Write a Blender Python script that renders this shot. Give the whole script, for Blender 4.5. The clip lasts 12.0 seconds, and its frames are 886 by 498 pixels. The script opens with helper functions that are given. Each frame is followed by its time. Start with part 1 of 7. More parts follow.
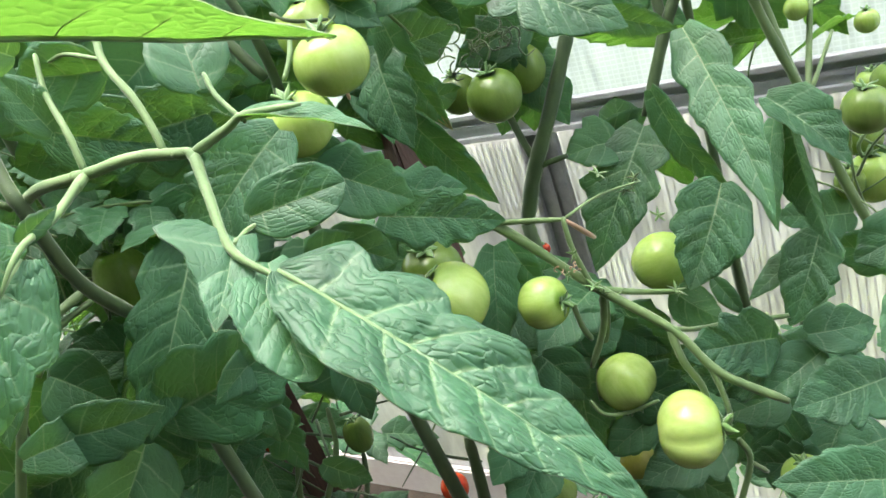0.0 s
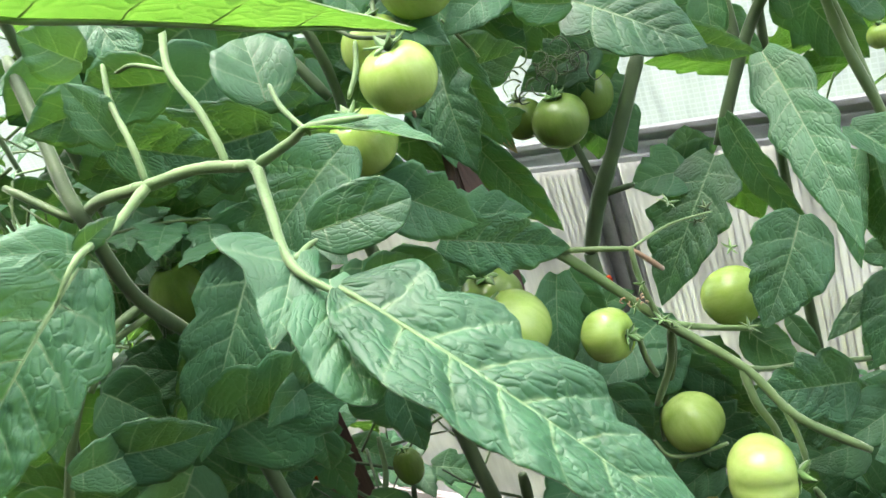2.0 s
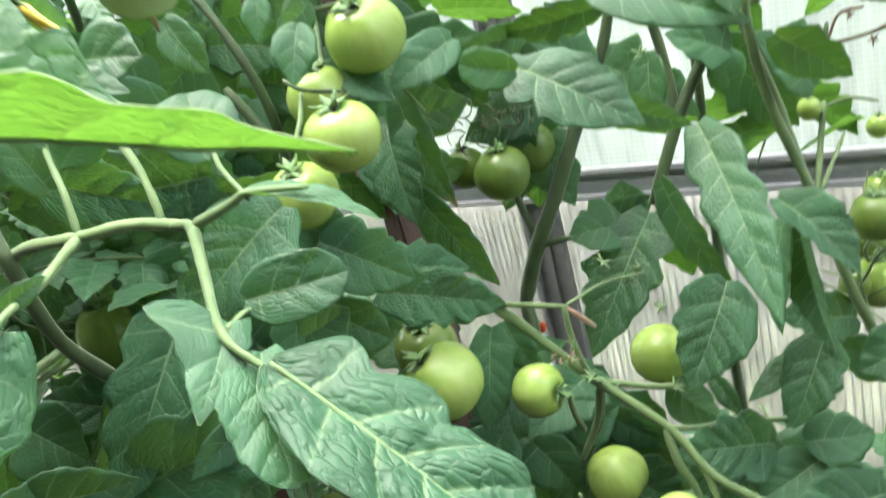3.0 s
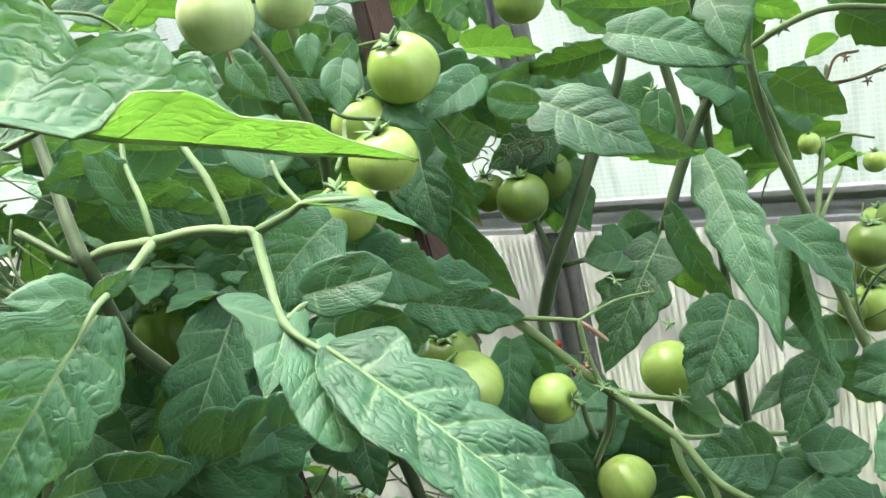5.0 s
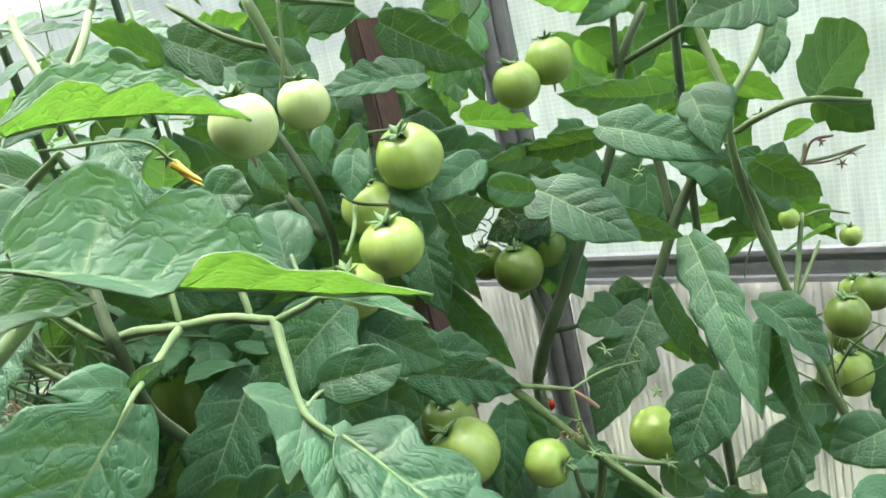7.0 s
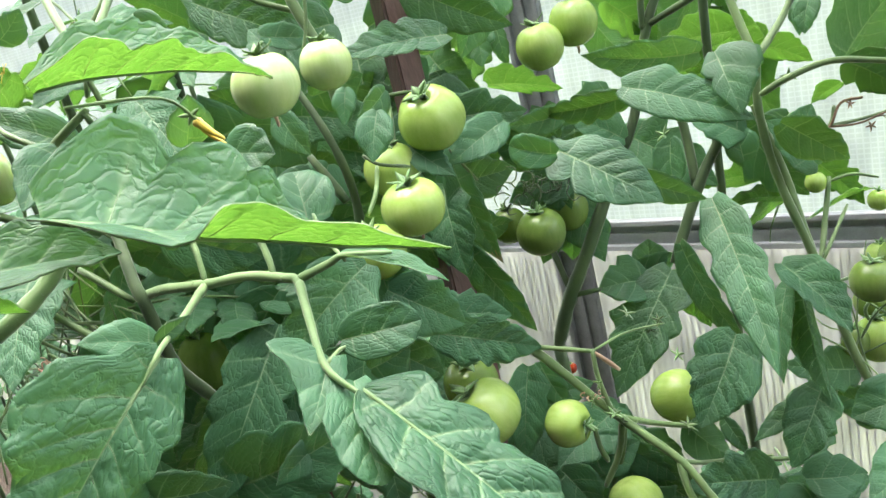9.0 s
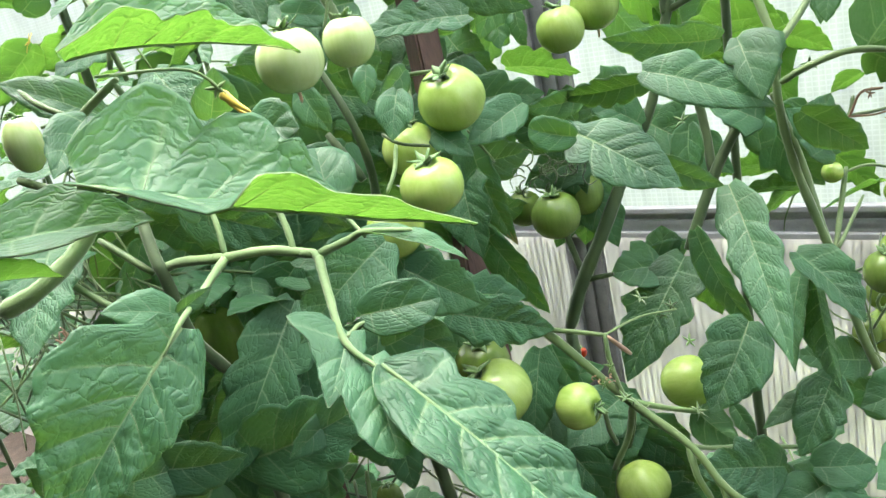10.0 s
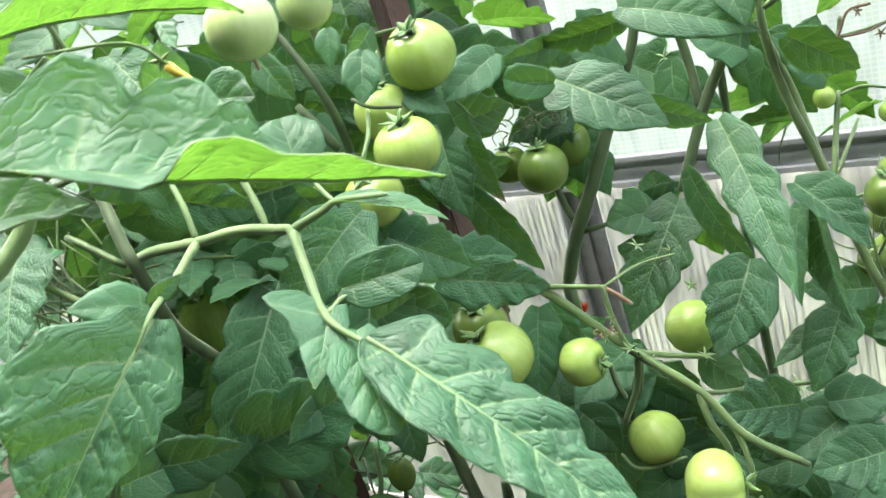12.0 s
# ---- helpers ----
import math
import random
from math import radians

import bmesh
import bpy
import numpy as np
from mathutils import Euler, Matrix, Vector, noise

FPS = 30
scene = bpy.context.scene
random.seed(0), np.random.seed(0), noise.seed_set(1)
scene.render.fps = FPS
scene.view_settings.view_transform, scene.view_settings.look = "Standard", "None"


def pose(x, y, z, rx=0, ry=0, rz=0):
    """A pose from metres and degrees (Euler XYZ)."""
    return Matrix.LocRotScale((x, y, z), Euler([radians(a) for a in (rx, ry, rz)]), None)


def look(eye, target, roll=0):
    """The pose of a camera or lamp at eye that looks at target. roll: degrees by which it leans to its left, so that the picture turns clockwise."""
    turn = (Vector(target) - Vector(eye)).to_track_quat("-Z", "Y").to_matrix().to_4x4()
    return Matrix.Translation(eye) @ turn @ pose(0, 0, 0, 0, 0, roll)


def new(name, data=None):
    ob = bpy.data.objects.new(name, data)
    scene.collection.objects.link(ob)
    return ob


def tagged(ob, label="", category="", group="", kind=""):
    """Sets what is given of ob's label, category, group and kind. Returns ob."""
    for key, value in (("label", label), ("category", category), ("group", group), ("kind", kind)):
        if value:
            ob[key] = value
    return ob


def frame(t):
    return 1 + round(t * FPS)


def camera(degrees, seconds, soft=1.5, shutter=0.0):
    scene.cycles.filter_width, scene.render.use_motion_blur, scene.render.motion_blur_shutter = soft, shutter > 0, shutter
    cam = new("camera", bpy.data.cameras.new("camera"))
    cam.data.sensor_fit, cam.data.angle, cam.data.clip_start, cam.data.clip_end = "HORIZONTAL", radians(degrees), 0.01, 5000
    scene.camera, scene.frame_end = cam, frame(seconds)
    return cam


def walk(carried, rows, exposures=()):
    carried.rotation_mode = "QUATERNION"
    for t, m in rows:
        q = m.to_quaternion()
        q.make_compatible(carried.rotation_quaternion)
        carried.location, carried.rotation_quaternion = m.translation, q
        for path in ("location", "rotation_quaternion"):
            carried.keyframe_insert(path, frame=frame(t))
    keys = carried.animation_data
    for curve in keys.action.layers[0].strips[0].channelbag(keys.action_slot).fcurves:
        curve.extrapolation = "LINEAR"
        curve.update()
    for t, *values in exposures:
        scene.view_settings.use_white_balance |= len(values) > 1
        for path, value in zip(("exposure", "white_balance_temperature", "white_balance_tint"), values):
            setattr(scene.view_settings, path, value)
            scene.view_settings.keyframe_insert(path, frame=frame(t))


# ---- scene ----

cam = camera(56.5, 12.0, shutter=0.5)
PATH = [
    (0, (0.0659, 0.0397, 1.7373), (-0.2761, 1.8549, 0.9704), -20.31),
    (0.5, (0.0573, 0.0442, 1.7290), (-0.3221, 1.8509, 0.9595), -20.52),
    (1, (0.0528, 0.0392, 1.7242), (-0.3845, 1.8292, 0.9465), -20.66),
    (1.5, (0.0605, 0.0502, 1.7439), (-0.3759, 1.8698, 1.0379), -22.06),
    (2, (0.0492, 0.0597, 1.7246), (-0.3874, 1.8974, 1.0671), -19.60),
    (2.5, (0.0610, 0.0999, 1.7270), (-0.3009, 1.9365, 1.0230), -20.35),
    (3, (0.0619, 0.0693, 1.7585), (-0.2306, 1.9317, 1.0907), -15.43),
    (3.2, (0.0604, 0.0489, 1.7687), (-0.2148, 1.9317, 1.1528), -14.29),
    (4.8, (0.0610, 0.0036, 1.7713), (-0.2531, 1.8890, 1.1827), -15.98),
    (5, (0.0565, -0.0073, 1.7677), (-0.2510, 1.8811, 1.1851), -14.44),
    (5.5, (0.0593, -0.0255, 1.7945), (-0.2511, 1.8470, 1.1642), -14.59),
    (6, (0.0599, -0.0580, 1.8212), (-0.2456, 1.8270, 1.2269), -14.34),
    (6.5, (0.0646, -0.0292, 1.8121), (-0.2007, 1.8962, 1.3406), -10.36),
    (7, (0.0657, -0.0482, 1.8300), (-0.2112, 1.8642, 1.3140), -13.64),
    (7.2, (0.0683, -0.0521, 1.8255), (-0.2229, 1.8540, 1.2944), -12.63),
    (9, (0.0691, -0.0547, 1.8229), (-0.2828, 1.8292, 1.2509), -14.08),
    (9.5, (0.0693, -0.0610, 1.8271), (-0.2889, 1.8166, 1.2386), -13.52),
    (10, (0.0589, -0.0610, 1.8218), (-0.3147, 1.8089, 1.2186), -12.92),
    (10.5, (0.0613, -0.0551, 1.8256), (-0.3256, 1.8113, 1.2200), -15.19),
    (11, (0.0705, -0.0359, 1.7987), (-0.3186, 1.8295, 1.1913), -16.60),
    (11.5, (0.0485, -0.0461, 1.7881), (-0.3414, 1.8115, 1.1579), -16.93),
    (12, (0.0648, -0.0302, 1.8021), (-0.3224, 1.8141, 1.1323), -18.45),
]
SKY, SUN = 0.20, 4.1
EXPOSURES = [(0.0, 2.40), (5.0, 2.40), (6.3, 2.21), (7.2, 2.16), (9.0, 2.29), (12.0, 2.45)]

walk(cam, [(t, look(eye, target, roll)) for t, eye, target, roll in PATH], EXPOSURES)

# ---- world and light ----
world = bpy.data.worlds.new("world")
scene.world = world
world.use_nodes = True
wn, wl = world.node_tree.nodes, world.node_tree.links
sky = wn.new("ShaderNodeTexSky")
sky.sky_type, sky.sun_disc = "NISHITA", False
sky.sun_elevation, sky.sun_rotation = radians(75), radians(-40)
sky.air_density, sky.dust_density, sky.ozone_density = 1.0, 6.0, 0.6
wn["Background"].inputs["Strength"].default_value = SKY
wl.new(sky.outputs["Color"], wn["Background"].inputs["Color"])
sun_data = bpy.data.lights.new("sun", "SUN")
sun_data.energy, sun_data.angle, sun_data.color = SUN, radians(50), (1.0, 0.97, 0.92)
sun = new("sun", sun_data)
sun.matrix_world = look((-1.2, 0.8, 6.5), (0, 0, 0.0))


# ---- materials ----
def material(name):
    m = bpy.data.materials.new(name)
    m.use_nodes = True
    return m, m.node_tree.nodes, m.node_tree.links, m.node_tree.nodes["Principled BSDF"]


def ramp(nodes, links, source, stops):
    r = nodes.new("ShaderNodeValToRGB")
    while len(r.color_ramp.elements) < len(stops):
        r.color_ramp.elements.new(0.5)
    for e, (p, c) in zip(r.color_ramp.elements, stops):
        e.position, e.color = p, (*c, 1)
    links.new(source, r.inputs["Fac"])
    return r.outputs["Color"]


def noise_tex(nodes, links, scale, detail=3.0, coord="Object", rough=0.55, stretch=None):
    c = nodes.new("ShaderNodeTexCoord")
    n = nodes.new("ShaderNodeTexNoise")
    n.inputs["Scale"].default_value, n.inputs["Detail"].default_value, n.inputs["Roughness"].default_value = scale, detail, rough
    out = c.outputs[coord]
    if stretch:
        mp = nodes.new("ShaderNodeMapping")
        mp.inputs["Scale"].default_value = stretch
        links.new(out, mp.inputs["Vector"])
        out = mp.outputs["Vector"]
    links.new(out, n.inputs["Vector"])
    return n.outputs["Fac"]


def maths(nodes, links, op, a, b=None):
    n = nodes.new("ShaderNodeMath")
    n.operation = op
    for i, v in enumerate((a, b)):
        if v is None:
            continue
        if isinstance(v, (int, float)):
            n.inputs[i].default_value = v
        else:
            links.new(v, n.inputs[i])
    return n.outputs[0]


def mixed(nodes, links, fac, a, b, blend="MIX"):
    n = nodes.new("ShaderNodeMix")
    n.data_type, n.blend_type = "RGBA", blend
    for key, v in (("Factor", fac), ("A", a), ("B", b)):
        sock = [s for s in n.inputs if s.name == key and (s.type == "RGBA" or (key == "Factor" and s.type == "VALUE"))][0]
        if isinstance(v, (int, float)):
            sock.default_value = v
        elif isinstance(v, tuple):
            sock.default_value = (*v, 1)
        else:
            links.new(v, sock)
    return [s for s in n.outputs if s.type == "RGBA"][0]


def bump(nodes, links, bsdf, height, strength, distance):
    b = nodes.new("ShaderNodeBump")
    b.inputs["Strength"].default_value, b.inputs["Distance"].default_value = strength, distance
    links.new(height, b.inputs["Height"])
    links.new(b.outputs["Normal"], bsdf.inputs["Normal"])
    return b


def leaf_material(name, dark, light, vein, through_colour, rough, share, vein_show, thin=0.0):
    """Blade of a tomato leaf: uneven green, paler veins, light shining through."""
    m, n, l, p = material(name)
    big = noise_tex(n, l, 22.0, 3.0)
    fine = noise_tex(n, l, 260.0, 3.0, rough=0.7)
    info = n.new("ShaderNodeObjectInfo")
    t = maths(n, l, "ADD", maths(n, l, "MULTIPLY", big, 0.9), maths(n, l, "MULTIPLY", info.outputs["Random"], 0.45))
    t = maths(n, l, "ADD", t, maths(n, l, "ADD", maths(n, l, "MULTIPLY", fine, 0.16), 0.08))
    base = ramp(n, l, t, [(0.45, dark), (1.0, light)])
    uv = n.new("ShaderNodeUVMap")
    uv.uv_map = "UVMap"
    sep = n.new("ShaderNodeSeparateXYZ")
    l.new(uv.outputs["UV"], sep.inputs["Vector"])
    u, v = sep.outputs["X"], sep.outputs["Y"]
    av = maths(n, l, "ABSOLUTE", maths(n, l, "SUBTRACT", maths(n, l, "MULTIPLY", v, 2.0), 1.0))
    mid = maths(n, l, "SUBTRACT", 1.0, maths(n, l, "MINIMUM", maths(n, l, "MULTIPLY", av, maths(n, l, "ADD", maths(n, l, "MULTIPLY", u, 26.0), 17.0)), 1.0))
    stretch = n.new("ShaderNodeUVMap")
    stretch.uv_map = "Size"
    lng = n.new("ShaderNodeSeparateXYZ")
    l.new(stretch.outputs["UV"], lng.inputs["Vector"])
    side = maths(n, l, "GREATER_THAN", v, 0.5)
    wob = maths(n, l, "MULTIPLY", maths(n, l, "SUBTRACT", noise_tex(n, l, 60.0, 2.0), 0.5), 0.22)
    # side veins lie where the count of pairs comes out whole; the two halves take turns
    ph = maths(n, l, "ADD", maths(n, l, "MULTIPLY", u, lng.outputs["Y"]), maths(n, l, "SUBTRACT", 1.5, maths(n, l, "MULTIPLY", side, 0.5)))
    ph = maths(n, l, "ADD", ph, wob)
    gap = maths(n, l, "SUBTRACT", 0.5, maths(n, l, "ABSOLUTE", maths(n, l, "SUBTRACT", maths(n, l, "FRACT", ph), 0.5)))
    lat = maths(n, l, "SUBTRACT", 1.0, maths(n, l, "MINIMUM", maths(n, l, "MULTIPLY", gap, maths(n, l, "ADD", 12.0, maths(n, l, "MULTIPLY", av, 14.0))), 1.0))
    lat = maths(n, l, "MULTIPLY", lat, maths(n, l, "SUBTRACT", 1.0, maths(n, l, "MULTIPLY", av, 0.6)))
    # small cross veins round the bulges of the blade
    cells, quilt = n.new("ShaderNodeCombineXYZ"), n.new("ShaderNodeTexVoronoi")
    quilt.voronoi_dimensions, quilt.feature = "2D", "DISTANCE_TO_EDGE"
    quilt.inputs["Scale"].default_value = 1.0
    quilt.inputs["Randomness"].default_value = 0.9
    sway = maths(n, l, "MULTIPLY", noise_tex(n, l, 80.0, 3.0), 1.6)
    l.new(maths(n, l, "ADD", maths(n, l, "ADD", maths(n, l, "MULTIPLY", ph, 2.7), sway), maths(n, l, "MULTIPLY", info.outputs["Random"], 57.0)), cells.inputs["X"])
    l.new(maths(n, l, "ADD", maths(n, l, "ADD", maths(n, l, "MULTIPLY", av, 6.5), sway), maths(n, l, "MULTIPLY", side, 31.0)), cells.inputs["Y"])
    l.new(cells.outputs["Vector"], quilt.inputs["Vector"])
    net = maths(n, l, "SUBTRACT", 1.0, maths(n, l, "MINIMUM", maths(n, l, "MULTIPLY", quilt.outputs["Distance"], 11.0), 1.0))
    veins = maths(n, l, "MAXIMUM", mid, maths(n, l, "MAXIMUM", maths(n, l, "MULTIPLY", lat, 0.80), maths(n, l, "MULTIPLY", net, 0.09)))
    col = mixed(n, l, maths(n, l, "MULTIPLY", veins, vein_show), base, vein)
    l.new(col, p.inputs["Base Color"])
    p.inputs["Roughness"].default_value = rough
    p.inputs["Specular IOR Level"].default_value = 0.40
    soft = n.new("ShaderNodeMapRange")
    soft.interpolation_type = "SMOOTHERSTEP"
    soft.inputs["From Min"].default_value, soft.inputs["From Max"].default_value = -0.12, 0.42
    l.new(quilt.outputs["Distance"], soft.inputs["Value"])
    blister = soft.outputs[0]
    valley = maths(n, l, "SINE", maths(n, l, "MULTIPLY", gap, 3.1416))
    lump = maths(n, l, "ADD", maths(n, l, "MULTIPLY", blister, 0.35), maths(n, l, "MULTIPLY", noise_tex(n, l, 70.0, 2.0), 1.1))
    groove = n.new("ShaderNodeMapRange")
    groove.interpolation_type = "SMOOTHSTEP"
    groove.inputs["From Min"].default_value, groove.inputs["From Max"].default_value = 0.16, 0.0
    l.new(quilt.outputs["Distance"], groove.inputs["Value"])
    some = ramp(n, l, noise_tex(n, l, 38.0, 2.0), [(0.42, (0, 0, 0)), (0.62, (1, 1, 1))])
    lump = maths(n, l, "SUBTRACT", lump, maths(n, l, "MULTIPLY", maths(n, l, "MULTIPLY", groove.outputs[0], some), 0.55))
    h = maths(n, l, "SUBTRACT", maths(n, l, "ADD", lump, maths(n, l, "MULTIPLY", valley, 0.5)), maths(n, l, "MULTIPLY", mid, 0.5))
    h = maths(n, l, "MULTIPLY", h, maths(n, l, "MULTIPLY", lng.outputs["X"], 7.0))
    h = maths(n, l, "ADD", h, maths(n, l, "MULTIPLY", fine, 0.08))
    b = bump(n, l, p, h, 0.43, 0.0024)
    p.inputs["Sheen Weight"].default_value, p.inputs["Sheen Roughness"].default_value = 0.03, 0.35
    tr = n.new("ShaderNodeBsdfTranslucent")
    tcol = mixed(n, l, maths(n, l, "MULTIPLY", veins, 0.45), through_colour, (0.30, 0.48, 0.10))
    tcol = mixed(n, l, maths(n, l, "MULTIPLY", big, 0.5), tcol, (0.12, 0.34, 0.02))
    l.new(tcol, tr.inputs["Color"])
    l.new(b.outputs["Normal"], tr.inputs["Normal"])
    mx = n.new("ShaderNodeMixShader")
    mx.inputs["Fac"].default_value = share
    l.new(p.outputs[0], mx.inputs[1])
    l.new(tr.outputs[0], mx.inputs[2])
    out = mx.outputs[0]
    if thin:
        tp, mt = n.new("ShaderNodeBsdfTransparent"), n.new("ShaderNodeMixShader")
        tp.inputs["Color"].default_value = (0.93, 0.97, 0.86, 1)
        mt.inputs["Fac"].default_value = thin
        l.new(p.outputs[0], mt.inputs[1])
        l.new(tp.outputs[0], mt.inputs[2])
        out = mt.outputs[0]
    l.new(out, n["Material Output"].inputs["Surface"])
    return m


LEAF_TOP = leaf_material("leaf_upper_side", (0.013, 0.053, 0.025), (0.046, 0.144, 0.068), (0.22, 0.34, 0.17), (0.36, 0.76, 0.10), 0.50, 0.15, 0.88)
# same greens as LEAF_TOP, lets more light through where leaves should glow backlit
LEAF_BACKLIT = leaf_material("backlit_leaf_upper_side", (0.013, 0.053, 0.025), (0.046, 0.144, 0.068), (0.22, 0.34, 0.17), (0.36, 0.76, 0.10), 0.50, 0.29, 0.88)
LEAF_UNDER = leaf_material("leaf_underside", (0.055, 0.140, 0.055), (0.105, 0.215, 0.085), (0.24, 0.38, 0.15), (0.40, 0.82, 0.03), 0.60, 0.34, 0.5, 0.82)


def stem_material(name, a, b_col, rough):
    m, n, l, p = material(name)
    t = noise_tex(n, l, 60.0, 4.0, stretch=(1, 1, 0.3))
    g = noise_tex(n, l, 14.0, 2.0)
    f = maths(n, l, "ADD", maths(n, l, "MULTIPLY", t, 0.5), maths(n, l, "MULTIPLY", g, 0.5))
    l.new(ramp(n, l, f, [(0.35, a), (0.68, b_col)]), p.inputs["Base Color"])
    p.inputs["Roughness"].default_value = rough
    p.inputs["Sheen Weight"].default_value = 0.25
    p.inputs["Sheen Roughness"].default_value = 0.4
    bump(n, l, p, noise_tex(n, l, 420.0, 2.0), 0.35, 0.0008)
    return m


STEM = stem_material("stem_green", (0.075, 0.135, 0.045), (0.155, 0.240, 0.085), 0.55)
STEM_PALE = stem_material("stalk_pale_green", (0.115, 0.200, 0.072), (0.205, 0.310, 0.125), 0.66)
STEM_DARK = stem_material("dark_green_stem", (0.042, 0.078, 0.030), (0.088, 0.140, 0.052), 0.6)
SEPAL = stem_material("sepal_green", (0.085, 0.180, 0.050), (0.165, 0.300, 0.095), 0.55)
DRY = stem_material("dried_flower", (0.36, 0.20, 0.12), (0.62, 0.42, 0.30), 0.8)
WITHERED = stem_material("withered_leaf_tip", (0.30, 0.26, 0.10), (0.48, 0.36, 0.20), 0.8)
PETAL = stem_material("yellow_petal", (0.72, 0.50, 0.06), (0.82, 0.66, 0.16), 0.6)
DRIED_STALK = stem_material("drying_stalk", (0.13, 0.075, 0.045), (0.24, 0.16, 0.10), 0.75)
FINE_STEM = stem_material("truss_twig", (0.050, 0.085, 0.035), (0.110, 0.160, 0.060), 0.6)


def fruit_material(name, low, high, shoulder, rough=0.22):
    """Smooth tomato skin: faint meridian streaks and specks, a tinted shoulder round the stalk."""
    m, n, l, p = material(name)
    streak = noise_tex(n, l, 3.2, 4.0, coord="Generated", stretch=(3, 3, 0.6))
    speck = noise_tex(n, l, 520.0, 2.0)
    info = n.new("ShaderNodeObjectInfo")
    f = maths(n, l, "ADD", maths(n, l, "MULTIPLY", streak, 0.75), maths(n, l, "MULTIPLY", info.outputs["Random"], 0.25))
    f = maths(n, l, "ADD", f, maths(n, l, "MULTIPLY", maths(n, l, "SUBTRACT", speck, 0.5), 0.18))
    base = ramp(n, l, f, [(0.30, low), (0.75, high)])
    c = n.new("ShaderNodeTexCoord")
    s = n.new("ShaderNodeSeparateXYZ")
    l.new(c.outputs["Generated"], s.inputs["Vector"])
    top = n.new("ShaderNodeMapRange")
    top.inputs["From Min"].default_value, top.inputs["From Max"].default_value = 0.72, 1.0
    l.new(s.outputs["Z"], top.inputs["Value"])
    l.new(mixed(n, l, maths(n, l, "MULTIPLY", top.outputs[0], 0.35), base, shoulder), p.inputs["Base Color"])
    p.inputs["Roughness"].default_value = rough
    p.inputs["Subsurface Weight"].default_value, p.inputs["Subsurface Scale"].default_value = 0.5, 1.0
    p.inputs["Subsurface Radius"].default_value = (0.012, 0.014, 0.005)
    bump(n, l, p, noise_tex(n, l, 90.0, 2.0), 0.12, 0.001)
    return m


FRUIT = fruit_material("green_tomato_skin", (0.295, 0.425, 0.100), (0.410, 0.535, 0.170), (0.200, 0.350, 0.050))
FRUIT_PALE = fruit_material("pale_tomato_skin", (0.370, 0.490, 0.200), (0.480, 0.580, 0.290), (0.310, 0.450, 0.150))
# darker copy of FRUIT: shade deep in the foliage is put into its colour
FRUIT_SHADED = fruit_material("shaded_green_tomato_skin", (0.130, 0.210, 0.045), (0.190, 0.280, 0.070), (0.110, 0.190, 0.040))
FRUIT_RED = fruit_material("red_tomato_skin", (0.50, 0.035, 0.015), (0.62, 0.090, 0.025), (0.45, 0.10, 0.02))
FRUIT_TURN = fruit_material("turning_tomato_skin", (0.30, 0.30, 0.060), (0.42, 0.38, 0.090), (0.22, 0.29, 0.05))


def plain(name, low, high, scale, rough, metal=0.0, relief=0.3, depth=0.002, stretch=None, coord="Object"):
    m, n, l, p = material(name)
    a = noise_tex(n, l, scale, 4.0, coord=coord, stretch=stretch)
    b = noise_tex(n, l, scale * 9, 3.0, coord=coord, stretch=stretch)
    f = maths(n, l, "ADD", maths(n, l, "MULTIPLY", a, 0.65), maths(n, l, "MULTIPLY", b, 0.35))
    l.new(ramp(n, l, f, [(0.33, low), (0.67, high)]), p.inputs["Base Color"])
    p.inputs["Roughness"].default_value, p.inputs["Metallic"].default_value = rough, metal
    bump(n, l, p, b, relief, depth)
    return m


ALU = plain("galvanised_profile", (0.34, 0.35, 0.36), (0.46, 0.47, 0.48), 30.0, 0.45, 0.35, 0.1, 0.0005)
POST = plain("dull_grey_post", (0.13, 0.135, 0.135), (0.21, 0.215, 0.215), 30.0, 0.5, 0.2, 0.1, 0.0005)
STAKE_WOOD = plain("brown_painted_wood", (0.050, 0.024, 0.018), (0.125, 0.062, 0.046), 26.0, 0.6, 0.0, 0.6, 0.0015, (1, 1, 0.12))
BOARD = plain("pale_pink_board", (0.74, 0.65, 0.63), (0.88, 0.82, 0.80), 9.0, 0.75, 0.0, 0.3, 0.002, (0.3, 1, 1))
# for unseen surfaces added behind the camera to keep light off the leaves
LIGHT_BLOCK = plain("light_blocking_boards", (0.035, 0.032, 0.030), (0.085, 0.080, 0.075), 5.0, 0.85, 0.0, 0.4, 0.003, (1, 1, 0.15))
SOIL = plain("dry_brown_soil", (0.040, 0.029, 0.021), (0.110, 0.082, 0.062), 16.0, 0.95, 0.0, 0.9, 0.02)
GRASS = plain("lawn", (0.10, 0.16, 0.035), (0.26, 0.31, 0.10), 1.6, 0.9, 0.0, 0.8, 0.02)
FENCE = plain("weathered_fence", (0.20, 0.19, 0.19), (0.36, 0.34, 0.34), 5.0, 0.85, 0.0, 0.4, 0.003, (1, 1, 0.15))
TWINE = plain("rusty_wire", (0.10, 0.055, 0.030), (0.20, 0.11, 0.06), 90.0, 0.7)


